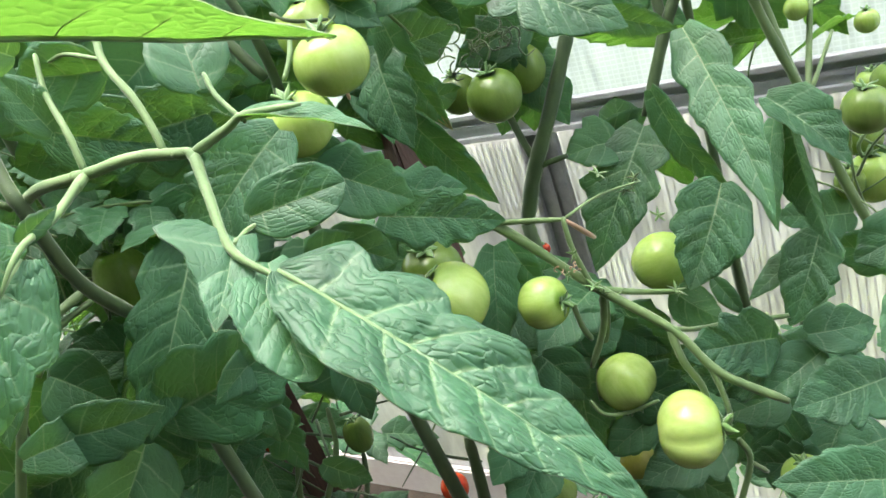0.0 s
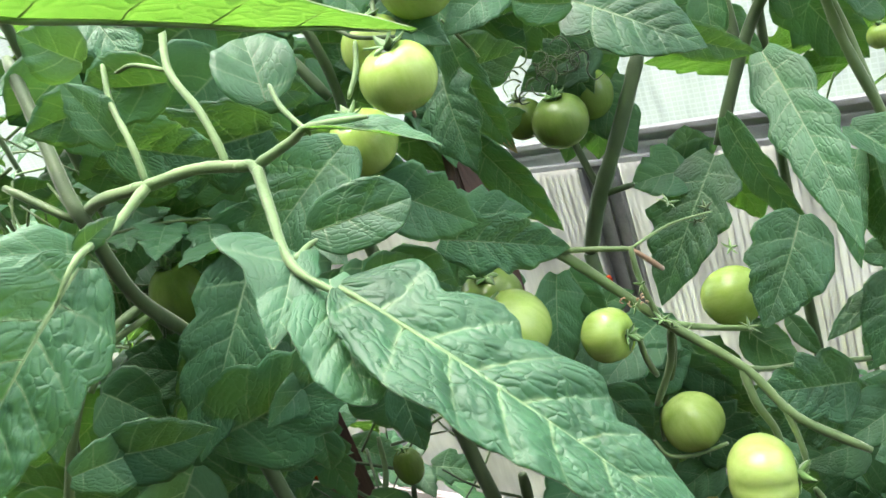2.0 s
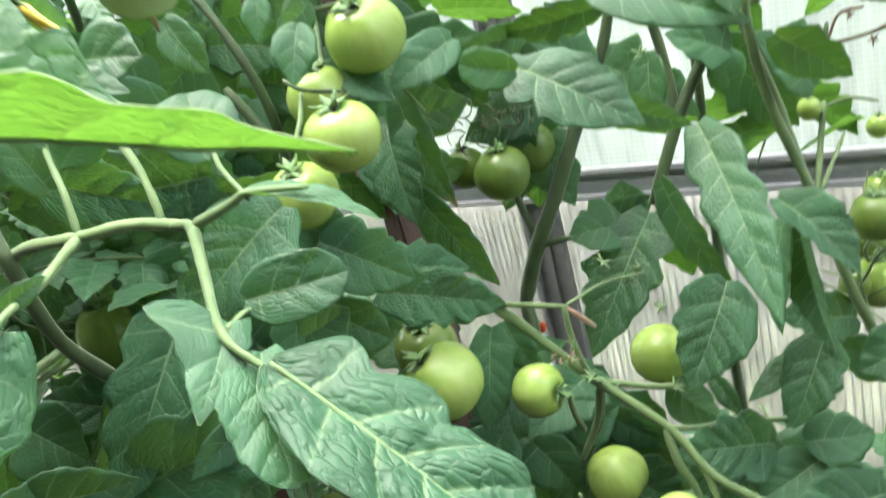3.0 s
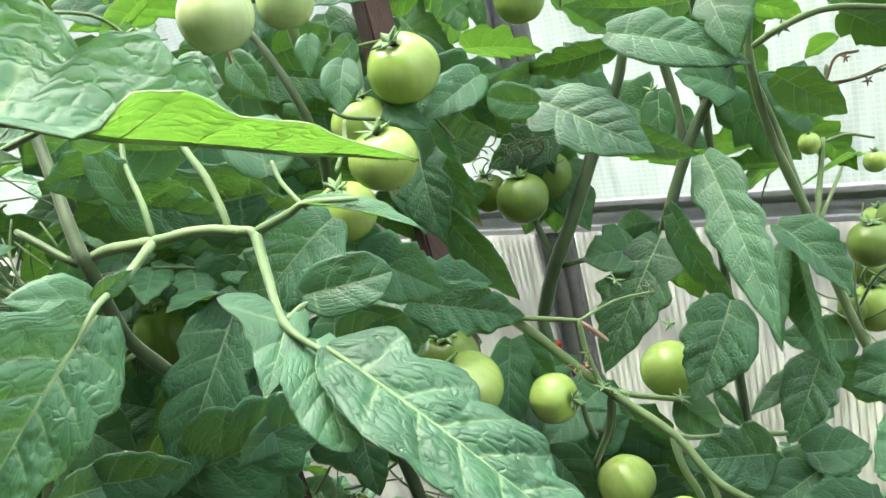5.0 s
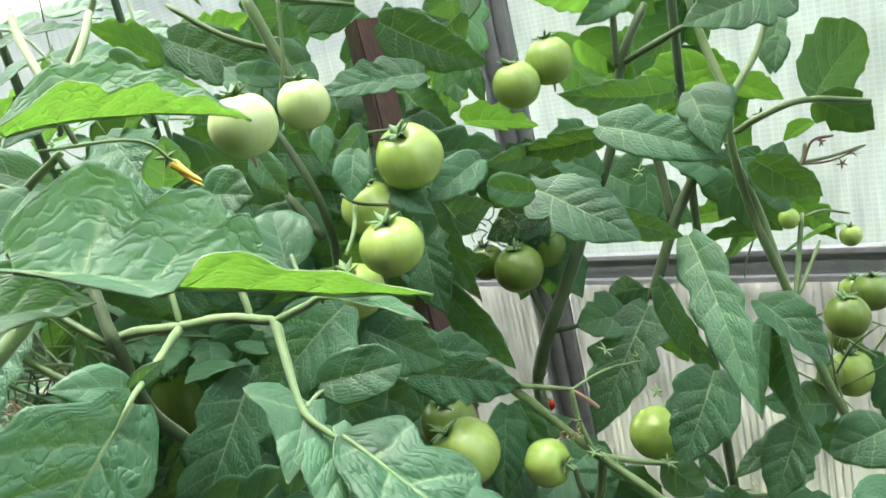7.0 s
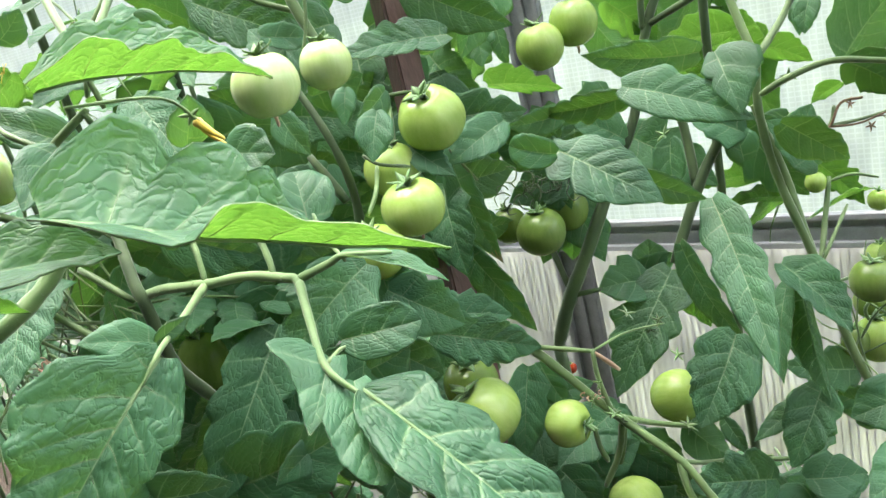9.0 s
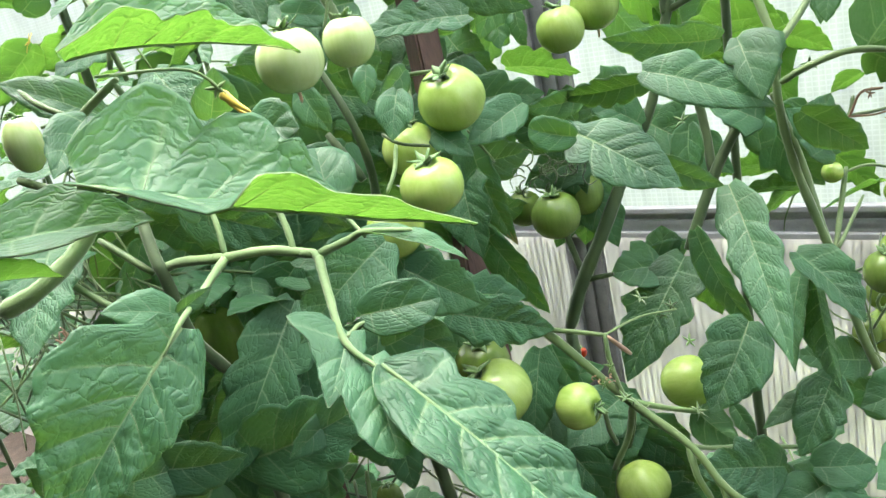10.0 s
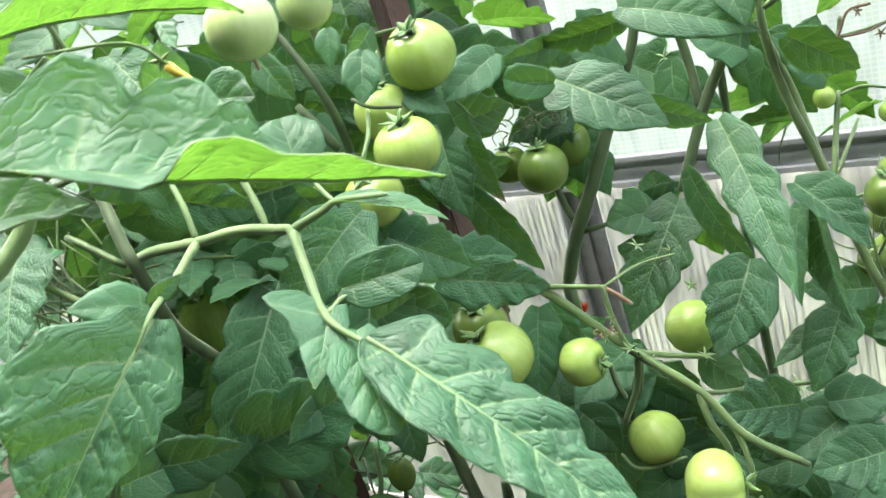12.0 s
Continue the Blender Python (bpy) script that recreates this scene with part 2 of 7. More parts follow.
def sheet_material(name, clear, tint, bands):
    """Greenhouse glazing: part clear, part milky, so that daylight comes through it soft."""
    m, n, l, p = material(name)
    n.remove(p)
    tp, tl, gl = n.new("ShaderNodeBsdfTransparent"), n.new("ShaderNodeBsdfTranslucent"), n.new("ShaderNodeBsdfGlossy")
    dirt = noise_tex(n, l, 5.0, 5.0)
    streak = noise_tex(n, l, 1.0, 4.0, coord="UV", stretch=(55, 7, 1))
    dirt = maths(n, l, "ADD", maths(n, l, "MULTIPLY", dirt, 0.4), maths(n, l, "MULTIPLY", streak, 0.6))
    col = ramp(n, l, dirt, [(0.36, tuple(0.80 * x for x in tint)), (0.62, tint)])
    l.new(col, tl.inputs["Color"])
    l.new(col, tp.inputs["Color"])
    gl.inputs["Roughness"].default_value = 0.15
    a, b = n.new("ShaderNodeMixShader"), n.new("ShaderNodeMixShader")
    if bands:
        c = n.new("ShaderNodeTexCoord")
        br = n.new("ShaderNodeTexBrick")
        br.inputs["Scale"].default_value = 1.0
        br.inputs["Brick Width"].default_value, br.inputs["Row Height"].default_value = 0.012, 0.010
        br.inputs["Mortar Size"].default_value = 0.0014
        br.offset = 0.0
        l.new(c.outputs["UV"], br.inputs["Vector"])
        f = maths(n, l, "ADD", 1.0 - clear, maths(n, l, "MULTIPLY", br.outputs["Fac"], 0.07))
        l.new(f, a.inputs["Fac"])
    else:
        a.inputs["Fac"].default_value = 1.0 - clear
    l.new(tp.outputs[0], a.inputs[1])
    l.new(tl.outputs[0], a.inputs[2])
    b.inputs["Fac"].default_value = 0.05
    l.new(a.outputs[0], b.inputs[1])
    l.new(gl.outputs[0], b.inputs[2])
    l.new(b.outputs[0], n["Material Output"].inputs["Surface"])
    return m


POLY = sheet_material("twin_wall_sheet", 0.66, (0.80, 0.80, 0.79), False)
WEB = sheet_material("sheet_web", 0.12, (0.70, 0.70, 0.71), False)
FILM = sheet_material("woven_film", 0.45, (0.55, 0.575, 0.60), True)
ROOF = sheet_material("roof_sheet", 0.80, (0.96, 0.97, 0.97), False)


# ---- building blocks ----
def whereabouts(ob):
    """Pose of a thing or part in the world, before the scene is updated."""
    m = ob.matrix_basis.copy()
    while ob.parent:
        m = ob.parent.matrix_basis @ ob.matrix_parent_inverse @ m
        ob = ob.parent
    return m


def part(name, data, mat, parent=None, label="", local=False):
    """One mesh object from a bmesh or from (verts, faces), under its thing; local: given in the parent's own axes."""
    if isinstance(data, tuple):
        me = bpy.data.meshes.new(name)
        me.from_pydata(data[0], [], data[1])
    else:
        me = bpy.data.meshes.new(name)
        data.to_mesh(me)
        data.free()
    for x in mat if isinstance(mat, (list, tuple)) else (mat,):
        me.materials.append(x)
    ob = new(name, me)
    if parent:
        ob.parent = parent
        if not local:
            ob.matrix_parent_inverse = whereabouts(parent).inverted()
    if label:
        tagged(ob, label)
    return ob


def smooth(ob):
    ob.data.polygons.foreach_set("use_smooth", [True] * len(ob.data.polygons))
    return ob


def thing(name, label, category, at=(0, 0, 0), group="", kind=""):
    ob = new(name)
    ob.location = at
    ob.empty_display_size = 0.05
    return tagged(ob, label, category, group, kind)


def box(bm, lo, hi, bevel=0.0, frame_m=None):
    """A bevelled block between two corners, in the axes of frame_m."""
    r = bmesh.ops.create_cube(bm, size=1.0)
    c = [(a + b) / 2 for a, b in zip(lo, hi)]
    s = [abs(b - a) for a, b in zip(lo, hi)]
    m = Matrix.Translation(c) @ Matrix.Diagonal((*s, 1))
    bmesh.ops.transform(bm, matrix=(frame_m @ m) if frame_m else m, verts=r["verts"])
    if bevel:
        edges = list({e for v in r["verts"] for e in v.link_edges})
        bmesh.ops.bevel(bm, geom=edges, offset=bevel, segments=2, affect="EDGES")
    return bm


def spline(points, steps):
    """A smooth line through points (Catmull-Rom)."""
    p = [Vector(q) for q in points]
    p = [p[0] * 2 - p[1]] + p + [p[-1] * 2 - p[-2]]
    out = []
    for i in range(1, len(p) - 2):
        for k in range(steps):
            t = k / steps
            a, b, c, d = p[i - 1], p[i], p[i + 1], p[i + 2]
            out.append(0.5 * (2 * b + (c - a) * t + (2 * a - 5 * b + 4 * c - d) * t * t + (3 * b - a - 3 * c + d) * t ** 3))
    return out + [p[-2]]


def tube_data(points, r0, r1, steps=5, sides=8, knobs=0.08, seed=0):
    """Verts and faces of a tapering, slightly uneven stalk through points."""
    rnd = random.Random(seed)
    line = spline(points, steps)
    verts, faces = [], []
    side = None
    n = len(line)
    for i, c in enumerate(line):
        d = (line[min(i + 1, n - 1)] - line[max(i - 1, 0)]).normalized()
        if side is None:
            side = d.orthogonal().normalized()
        side = (side - d * side.dot(d)).normalized()
        up = d.cross(side)
        r = (r0 + (r1 - r0) * i / (n - 1)) * (1 + rnd.uniform(-knobs, knobs))
        r *= 0.75 if i in (0, n - 1) else 1.0
        for k in range(sides):
            a = 2 * math.pi * k / sides
            verts.append(c + (side * math.cos(a) + up * math.sin(a)) * r)
    for i in range(n - 1):
        for k in range(sides):
            k2 = (k + 1) % sides
            faces.append((i * sides + k, i * sides + k2, (i + 1) * sides + k2, (i + 1) * sides + k))
    faces.append(tuple(range(sides))[::-1])
    faces.append(tuple((n - 1) * sides + k for k in range(sides)))
    return verts, faces


def joined(pieces):
    verts, faces = [], []
    for v, f in pieces:
        o = len(verts)
        verts += v
        faces += [tuple(i + o for i in q) for q in f]
    return verts, faces


def hairs_data(points, radius, count, length, seed):
    """Short soft hairs standing off a stalk."""
    rnd = random.Random(seed)
    line = spline(points, 12)
    verts, faces = [], []
    for _ in range(count):
        i = rnd.randrange(len(line) - 1)
        d = (line[i + 1] - line[i]).normalized()
        c = line[i].lerp(line[i + 1], rnd.random())
        out = Vector((rnd.gauss(0, 1), rnd.gauss(0, 1), rnd.gauss(0, 1)))
        out = (out - d * out.dot(d)).normalized()
        s = d * 0.00010
        a = c + out * radius * 0.9
        b = c + out * (radius + length * rnd.uniform(0.5, 1.1)) + d * rnd.uniform(-0.3, 0.3) * length
        o = len(verts)
        w = d.cross(out) * 0.00010
        verts += [a - s, a + s + w, a - w, b]
        faces += [(o, o + 1, o + 3), (o + 1, o + 2, o + 3), (o + 2, o, o + 3)]
    return verts, faces


def stalk(name, parent, points, r0, r1=None, mat=None, hairs=0, label=""):
    seed = round(abs(points[0][0] * 7919 + points[-1][2] * 104729) * 1000) % 99991
    ob = smooth(part(name, tube_data(points, r0, r1 if r1 else r0, seed=seed), mat or STEM, parent, label))
    if hairs:
        tagged(part("hairs", hairs_data(points, (r0 + (r1 or r0)) / 2, hairs, 0.0028, seed), STEM_PALE, ob), "", "", "", "stuff")
    return ob


def leaf(parent, base, tip, width, normal, fold=(14, 14), bow=0.05, lobes=(), teeth=0.05, pucker=1.0, peak=0.42, sides=(1, 1), name="leaflet", tooth_count=5, size=1, dry=0.0, sag=0.0, veins=0.0, blunt=0, backlit=0, label="", ear=0.05, pairs=0, sweep=0.0):
    """A tomato leaflet from base to tip: width across, normal of its upper side, fold of its left and right half in degrees,
    bow along its length, sweep sideways, lobes (place along, side, depth, reach) on its margin, ear: how far its rounded base
    reaches back past the stalk, pairs of side veins, pucker of the blade between them. Its rows run along the side veins."""
    base, tip, nrm = Vector(base), Vector(tip), Vector(normal)
    axis = tip - base
    length = axis.length
    a = axis / length
    nrm = (nrm - a * nrm.dot(a)).normalized()
    left = nrm.cross(a)
    seed = round(abs(base.x * 7919 + tip.z * 10472 + tip.x * 3571) * 1000) % 99991
    rnd = random.Random(seed)
    pairs = pairs or max(4, min(8, round(length / 0.017)))
    fine = size >= 1.2
    nu = pairs * (12 if size >= 1.5 else 9 if fine else 5 if size >= 1 else 4)
    nv = max(8, min(40, 2 * round(width * size / (0.0045 if fine else 0.008))))
    phase = [rnd.random(), rnd.random()]
    off = rnd.uniform(0, 50)
    sweep = sweep or rnd.uniform(-0.035, 0.035)
    if not lobes and width > 0.05 and length > 0.07 and not blunt:
        # shallow side lobes, as on most full-grown leaflets
        lobes = []
        for s in (0, 1):
            if rnd.random() < 0.7:
                at = rnd.uniform(0.16, 0.30)
                lobes += [(at, s, 0.14, 0.07), (at + 0.14, s, -0.20, 0.035)]
                if rnd.random() < 0.6:
                    lobes += [(at + 0.26, s, 0.08, 0.05), (at + 0.35, s, -0.13, 0.03)]

    def half(um, s):
        """Half the blade's width where the margin passes um along the midrib."""
        back, on = max(0.0, (peak - um) / (peak + ear)), max(0.0, (um - peak) / (1 - peak))
        if back >= 1 or on >= 1:
            return 0.0
        h = (1 - back ** 2.5) ** 0.55 * ((1 - on ** 3) ** 0.55 if blunt else (1 - on ** 1.7)) * sides[s]
        for lu, ls, la, lw in lobes:
            if ls == s:
                h += la * math.exp(-((um - lu) / lw) ** 2) * min(1, 8 * max(0, um + ear), 8 * (1 - um)) ** 0.5
        saw = (um * tooth_count + phase[s] + 0.25 * um * um) % 1.0
        h *= 1 + teeth * (math.sin(math.pi * saw ** 1.35) ** 0.55 * 1.5 - 1.1) * 1.7 * min(1, 4 * max(0, um)) * min(1, 5 * (1 - um))
        h *= 1 + 0.09 * noise.noise(Vector((um * 7 + off, s * 9.0, 1))) + 0.03 * noise.noise(Vector((um * 24 + off, s * 9.0, 2)))
        return max(0.0, h) * width / 2

    rows = []
    cell = length / pairs
    for i in range(nu + 1):
        u = i / nu
        w = min(1.0, u / 0.3)
        lean = -0.45 + 1.15 * w * w * (3 - 2 * w) + 0.6 * u
        ends = []
        for s in (0, 1):
            lo, hi = 0.0, width
            for _ in range(12):
                mid = (lo + hi) / 2
                if half(u + mid * lean / length, s) > mid:
                    lo = mid
                else:
                    hi = mid
            ends.append(lo)
        row = []
        for j in range(nv + 1):
            v = j / nv * 2 - 1
            s = 0 if v > 0 else 1
            av = abs(v)
            across = ends[s] * av
            um = u + ends[s] * lean * av ** 1.25 / length
            turn = fold[s]
            if isinstance(turn, tuple):
                w = min(1.0, max(0.0, (um - 0.30) / 0.12))
                turn = turn[0] + (turn[1] - turn[0]) * w * w * (3 - 2 * w)
            ang = radians(turn) * (0.55 + 0.45 * av)
            flat, rise = math.cos(ang) * across, math.sin(ang) * across
            body = min(1.0, 3.0 * ends[s] / width)
            swell = math.sin(math.pi * ((u * pairs + 0.5 * s) % 1.0)) ** 0.6
            lift = 0.062 * cell * (swell - 0.55) * min(1, av * 5) * (1 - av ** 5) * body
            x, y = um * length, (v * ends[s])
            lift += 0.0008 * noise.noise(Vector((x * 45 + off, y * 45, off)))
            if fine:
                crease = max(0.0, 1 - abs(noise.noise(Vector((x * 60 + off, y * 80, off + 3)))) * 3.2) ** 2
                patch = min(1.0, max(0.0, 0.35 + 2.2 * noise.noise(Vector((x * 30, y * 30 + off, off + 7)))))
                lift -= 0.0019 * crease * patch * (1 - av ** 6) * min(1, av * 6)
            lift *= pucker * min(1.3, width / 0.045)
            wave = pucker * 0.03 * width * av ** 3 * math.sin(2 * math.pi * (u * pairs * 0.5 + phase[s])) * body
            wave -= 0.04 * width * av ** 4 * body
            arch = bow * length * 4 * um * (1 - um) - sag * length * um * um
            mid_drop = -0.0012 * math.exp(-(v * 6) ** 2) * body
            row.append(base + a * x + left * ((flat if v > 0 else -flat) + sweep * length * 4 * um * (1 - um)) + nrm * (rise + lift + wave + arch + mid_drop))
        rows.append(row)
    verts, faces = [], []
    m = nv + 1
    for row in rows:
        verts += row
    top = len(verts)
    for i in range(nu + 1):
        for j in range(nv + 1):
            du = rows[min(i + 1, nu)][j] - rows[max(i - 1, 0)][j]
            dv = rows[i][min(j + 1, nv)] - rows[i][max(j - 1, 0)]
            q = du.cross(dv)
            q = q.normalized() if q.length > 1e-9 else nrm
            verts.append(rows[i][j] - q * (0.0009 if fine else 0.0004))
    uv_at = [(i / nu, j / nv) for i in range(nu + 1) for j in range(nv + 1)] * 2
    mats = []
    for i in range(nu):
        for j in range(nv):
            q = (i * m + j, (i + 1) * m + j, (i + 1) * m + j + 1, i * m + j + 1)
            spent = dry and i / nu > 1 - dry * (1 + 0.5 * math.sin(j * 1.7))
            faces.append(q)
            mats.append(3 if spent else 0)
            faces.append(tuple(x + top for x in q[::-1]))
            mats.append(3 if spent else 1)
    # rim faces take pale stalk green: the margin's glow is put into the colour
    rim = [i * m for i in range(nu + 1)], [i * m + nv for i in range(nu, -1, -1)]
    for edge in rim:
        for x, y in zip(edge, edge[1:]):
            faces.append((y, x, x + top, y + top))
            mats.append(2)
    ob = part(name, (verts, faces), (LEAF_BACKLIT if backlit else LEAF_TOP, LEAF_UNDER, STEM_PALE, WITHERED), parent, label)
    me = ob.data
    me.polygons.foreach_set("material_index", mats)
    at = np.empty(len(me.loops), np.int32)
    me.loops.foreach_get("vertex_index", at)
    layer = me.uv_layers.new(name="UVMap")
    layer.data.foreach_set("uv", np.array(uv_at, np.float32)[at].ravel())
    layer = me.uv_layers.new(name="Size")
    layer.data.foreach_set("uv", np.tile((min(0.16, length) * pucker, pairs), len(me.loops)))
    smooth(ob)
    if veins:
        def on(u, v):
            x, y = min(max(u, 0), 0.999) * nu, min(max((v + 1) / 2, 0), 0.999) * nv
            i, j = int(x), int(y)
            p, q = rows[i][j].lerp(rows[i][j + 1], y - j), rows[i + 1][j].lerp(rows[i + 1][j + 1], y - j)
            return p.lerp(q, x - i)
        run = [on(t, 0) for t in (0, 0.12, 0.24, 0.36, 0.48, 0.6, 0.72, 0.84, 0.95)]
        net = [tube_data([q - nrm * veins * 0.55 for q in run], veins, veins * 0.25, 3, 8, 0.05)]
        for k in range(pairs):
            for s in (0, 1):
                u0 = (k + 0.5 * s) / pairs
                if 0.02 < u0 < 0.85:
                    run = [on(u0, (1 - 2 * s) * t) - nrm * veins * 0.10 for t in (0.0, 0.12, 0.25, 0.4, 0.55, 0.7)]
                    net.append(tube_data(run, veins * 0.30 * (1 - 0.5 * u0), veins * 0.05, 3, 6, 0.05))
        smooth(part("midrib", joined(net), STEM_PALE, ob if ob.parent and not ob.parent.parent else ob.parent))
    return ob


def sepals_data(r, seed, spread=0.95, count=6, long=0.52):
    """A star of pointed sepals round the stalk, curling up at the tips; z is the fruit's axis."""
    rnd = random.Random(seed)
    verts, faces = [], []
    for s in range(count):
        a0 = 2 * math.pi * (s + rnd.uniform(-0.2, 0.2)) / count
        ln, lift = r * long * rnd.uniform(0.8, 1.2), rnd.uniform(0.1, 0.8)
        d, e = Vector((math.cos(a0), math.sin(a0), 0)), Vector((-math.sin(a0), math.cos(a0), 0))
        o = len(verts)
        for i in range(6):
            t = i / 5
            w = r * 0.15 * (math.sin(math.pi * (0.15 + 0.85 * t) ** 0.8) + 0.05)
            c = d * ln * t * spread + Vector((0, 0, r * (0.04 + 0.16 * math.sin(min(t * 3.2, 1.57)) - 0.10 * t + (lift - 0.25) * t * t * 0.7)))
            verts += [c + e * w, c + Vector((0, 0, -0.04 * r)), c - e * w, c + Vector((0, 0, 0.03 * r))]
        for i in range(5):
            for k in range(4):
                p, q = o + i * 4, o + i * 4 + 4
                faces.append((p + k, p + (k + 1) % 4, q + (k + 1) % 4, q + k))
    return verts, faces


def tomato(parent, at, r, axis=(0, 0, 1), squash=0.92, mat=None, calyx=True, ribs=0.02, label="", withered=False, crease=None):
    """A tomato: dimpled shoulder, faint ribs, a calyx on a bit of stalk, a blossom scar. axis points to the stalk."""
    seed = round(abs(at[0] * 7919 + at[2] * 10472) * 1000) % 99991
    rnd = random.Random(seed)
    nu, nw = 56, 28
    verts, faces = [], []
    lob = rnd.choice((4, 5, 6))
    ph = rnd.uniform(0, 6.28)
    turn = Vector((0, 0, 1)).rotation_difference(Vector(axis).normalized()).to_matrix().to_4x4()
    facing = turn.inverted() @ Vector(crease) if crease else None
    for i in range(nw + 1):
        th = math.pi * i / nw
        for j in range(nu):
            a = 2 * math.pi * j / nu
            st = math.sin(th)
            rr = r * (1 + ribs * math.cos(lob * a + ph) * (0.35 + 0.65 * math.cos(th / 2) ** 2))
            if crease:
                away = (a - math.atan2(facing.y, facing.x) + math.pi) % (2 * math.pi) - math.pi
                rr *= 1 - 0.075 * math.exp(-(away / 0.16) ** 2) + 0.03 * math.exp(-(away / 0.6) ** 2)
            z = r * squash * math.cos(th)
            z -= r * 0.20 * math.exp(-(st / 0.26) ** 2) if th < 1.5 else -r * 0.05 * math.exp(-(st / 0.2) ** 2)
            verts.append(Vector((rr * st ** 0.94 * math.cos(a), rr * st ** 0.94 * math.sin(a), z)))
    for i in range(nw):
        for j in range(nu):
            j2 = (j + 1) % nu
            faces.append((i * nu + j, (i + 1) * nu + j, (i + 1) * nu + j2, i * nu + j2))
    ob = smooth(part("tomato", (verts, faces), mat or FRUIT, parent, label))
    ob.matrix_basis = Matrix.Translation(at) @ turn
    if calyx:
        v, f = sepals_data(r, seed)
        up = Vector((0, 0, r * (squash - 0.17)))
        smooth(part("calyx", ([x + up for x in v], f), SEPAL, ob, "", True))
        lean = rnd.uniform(0, 6.28)
        pts = [up * 0.98, up + Vector((0.05 * r * math.cos(lean), 0.05 * r * math.sin(lean), 0.20 * r)), up + Vector((0.28 * r * math.cos(lean), 0.28 * r * math.sin(lean), 0.42 * r))]
        smooth(part("fruit_stalk", tube_data(pts, 0.0019, 0.0016, 4, 7), SEPAL, ob, "", True))
    if withered:
        pts = [Vector((0, 0, -r * squash * 0.9)), Vector((0.03 * r, 0, -r * squash * 1.12)), Vector((0.0, 0.08 * r, -r * squash * 1.30))]
        smooth(part("dried_blossom", tube_data(pts, 0.0022, 0.0011, 4, 6, 0.3), DRY, ob, "", True))
    return ob


def bud_star(parent, at, r, seed, mat=None, name="calyx"):
    v, f = sepals_data(r * 0.8, seed, 1.0, 5, 1.0)
    rnd = random.Random(seed)
    m = Matrix.Translation(at) @ Euler((rnd.uniform(0, 6), rnd.uniform(0, 6), 0)).to_matrix().to_4x4()
    return smooth(part(name, ([m @ x for x in v], f), mat or SEPAL, parent))


# ---- greenhouse ----
WALL = Matrix.Translation((0.1024, 1.7754, 0.0)) @ pose(0, 0, 0, 0, 0, -28.625)  # x along the wall, -y into the house
# unseen ridge (CREST) and far ends (S0, S1) are placed to shape the daylight
S0, S1, DEEP, CREST, EAVES, RIDGE = -7.0, 6.0, 3.4, 1.6, 2.15, 2.9


def in_wall(points):
    return [WALL @ Vector(p) for p in points]


def quad(name, corners, mat, parent=None, kind="structure", label="", category="", thick=0.004):
    """A thin sheet on four corners, with width and height in metres as its UV."""
    c = [Vector(p) for p in corners]
    nn = (c[1] - c[0]).cross(c[3] - c[0]).normalized() * thick
    ob = part(name, (c + [p - nn for p in c], [(0, 1, 2, 3), (7, 6, 5, 4), (0, 4, 5, 1), (1, 5, 6, 2), (2, 6, 7, 3), (3, 7, 4, 0)]), mat, parent)
    layer = ob.data.uv_layers.new(name="UVMap")
    for lp in ob.data.loops:
        q = ob.data.vertices[lp.vertex_index].co - c[0]
        layer.data[lp.index].uv = (q.dot((c[1] - c[0]).normalized()), q.dot((c[3] - c[0]).normalized()))
    return tagged(ob, label, category, "", kind)


g = 400.0
ground = part("ground", ([(-g, -g, 0), (g, -g, 0), (g, g, 0), (-g, g, 0)], [(0, 1, 2, 3)]), GRASS)
tagged(ground, "short green lawn outside the greenhouse", "lawn", "", "structure")
bm = bmesh.new()
bmesh.ops.create_grid(bm, x_segments=130, y_segments=46, size=0.5)
for v in bm.verts:
    p = Vector((S0 + (v.co.x + 0.5) * (S1 - S0), -DEEP + (v.co.y + 0.5) * DEEP, 0))
    edge = min(1, 8 * (0.5 - abs(v.co.x)), 8 * (0.5 - abs(v.co.y)))
    p.z = 0.012 + edge * (0.022 * noise.noise(p * 6) + 0.012 * noise.noise(p * 23) + 0.02)
    v.co = WALL @ p
soil = smooth(part("floor", bm, SOIL))
tagged(soil, "bare crumbly brown soil of the greenhouse bed", "soil", "", "structure")

# back wall: plinth board, ribbed lower sheet, rail, woven film above
bm = bmesh.new()
box(bm, (S0, -0.02, 0.0), (S1, 0.03, 0.135), 0.006, WALL)
plinth = tagged(part("plinth", bm, BOARD), "pale pinkish plinth board under the greenhouse wall", "plinth", "", "structure")
sheet = quad("wall_back", in_wall([(S0, 0.0, 0.135), (S1, 0.0, 0.135), (S1, 0.0, 1.20), (S0, 0.0, 1.20)]), POLY, None, "structure", "milky ribbed twin-wall polycarbonate greenhouse wall", "wall", 0.0008)
webs = []
for i in range(round((S1 - S0) / 0.016)):
    x = S0 + i * 0.016
    if not -2.6 < x < 1.4:
        continue
    q = in_wall([(x, 0.001, 0.135), (x + 0.0016, 0.001, 0.135), (x + 0.0016, 0.010, 0.135), (x, 0.010, 0.135), (x, 0.001, 1.20), (x + 0.0016, 0.001, 1.20), (x + 0.0016, 0.010, 1.20), (x, 0.010, 1.20)])
    webs.append((q, [(0, 1, 5, 4), (1, 2, 6, 5), (2, 3, 7, 6), (3, 0, 4, 7)]))
tagged(part("web", joined(webs), WEB, sheet), "", "", "", "stuff")
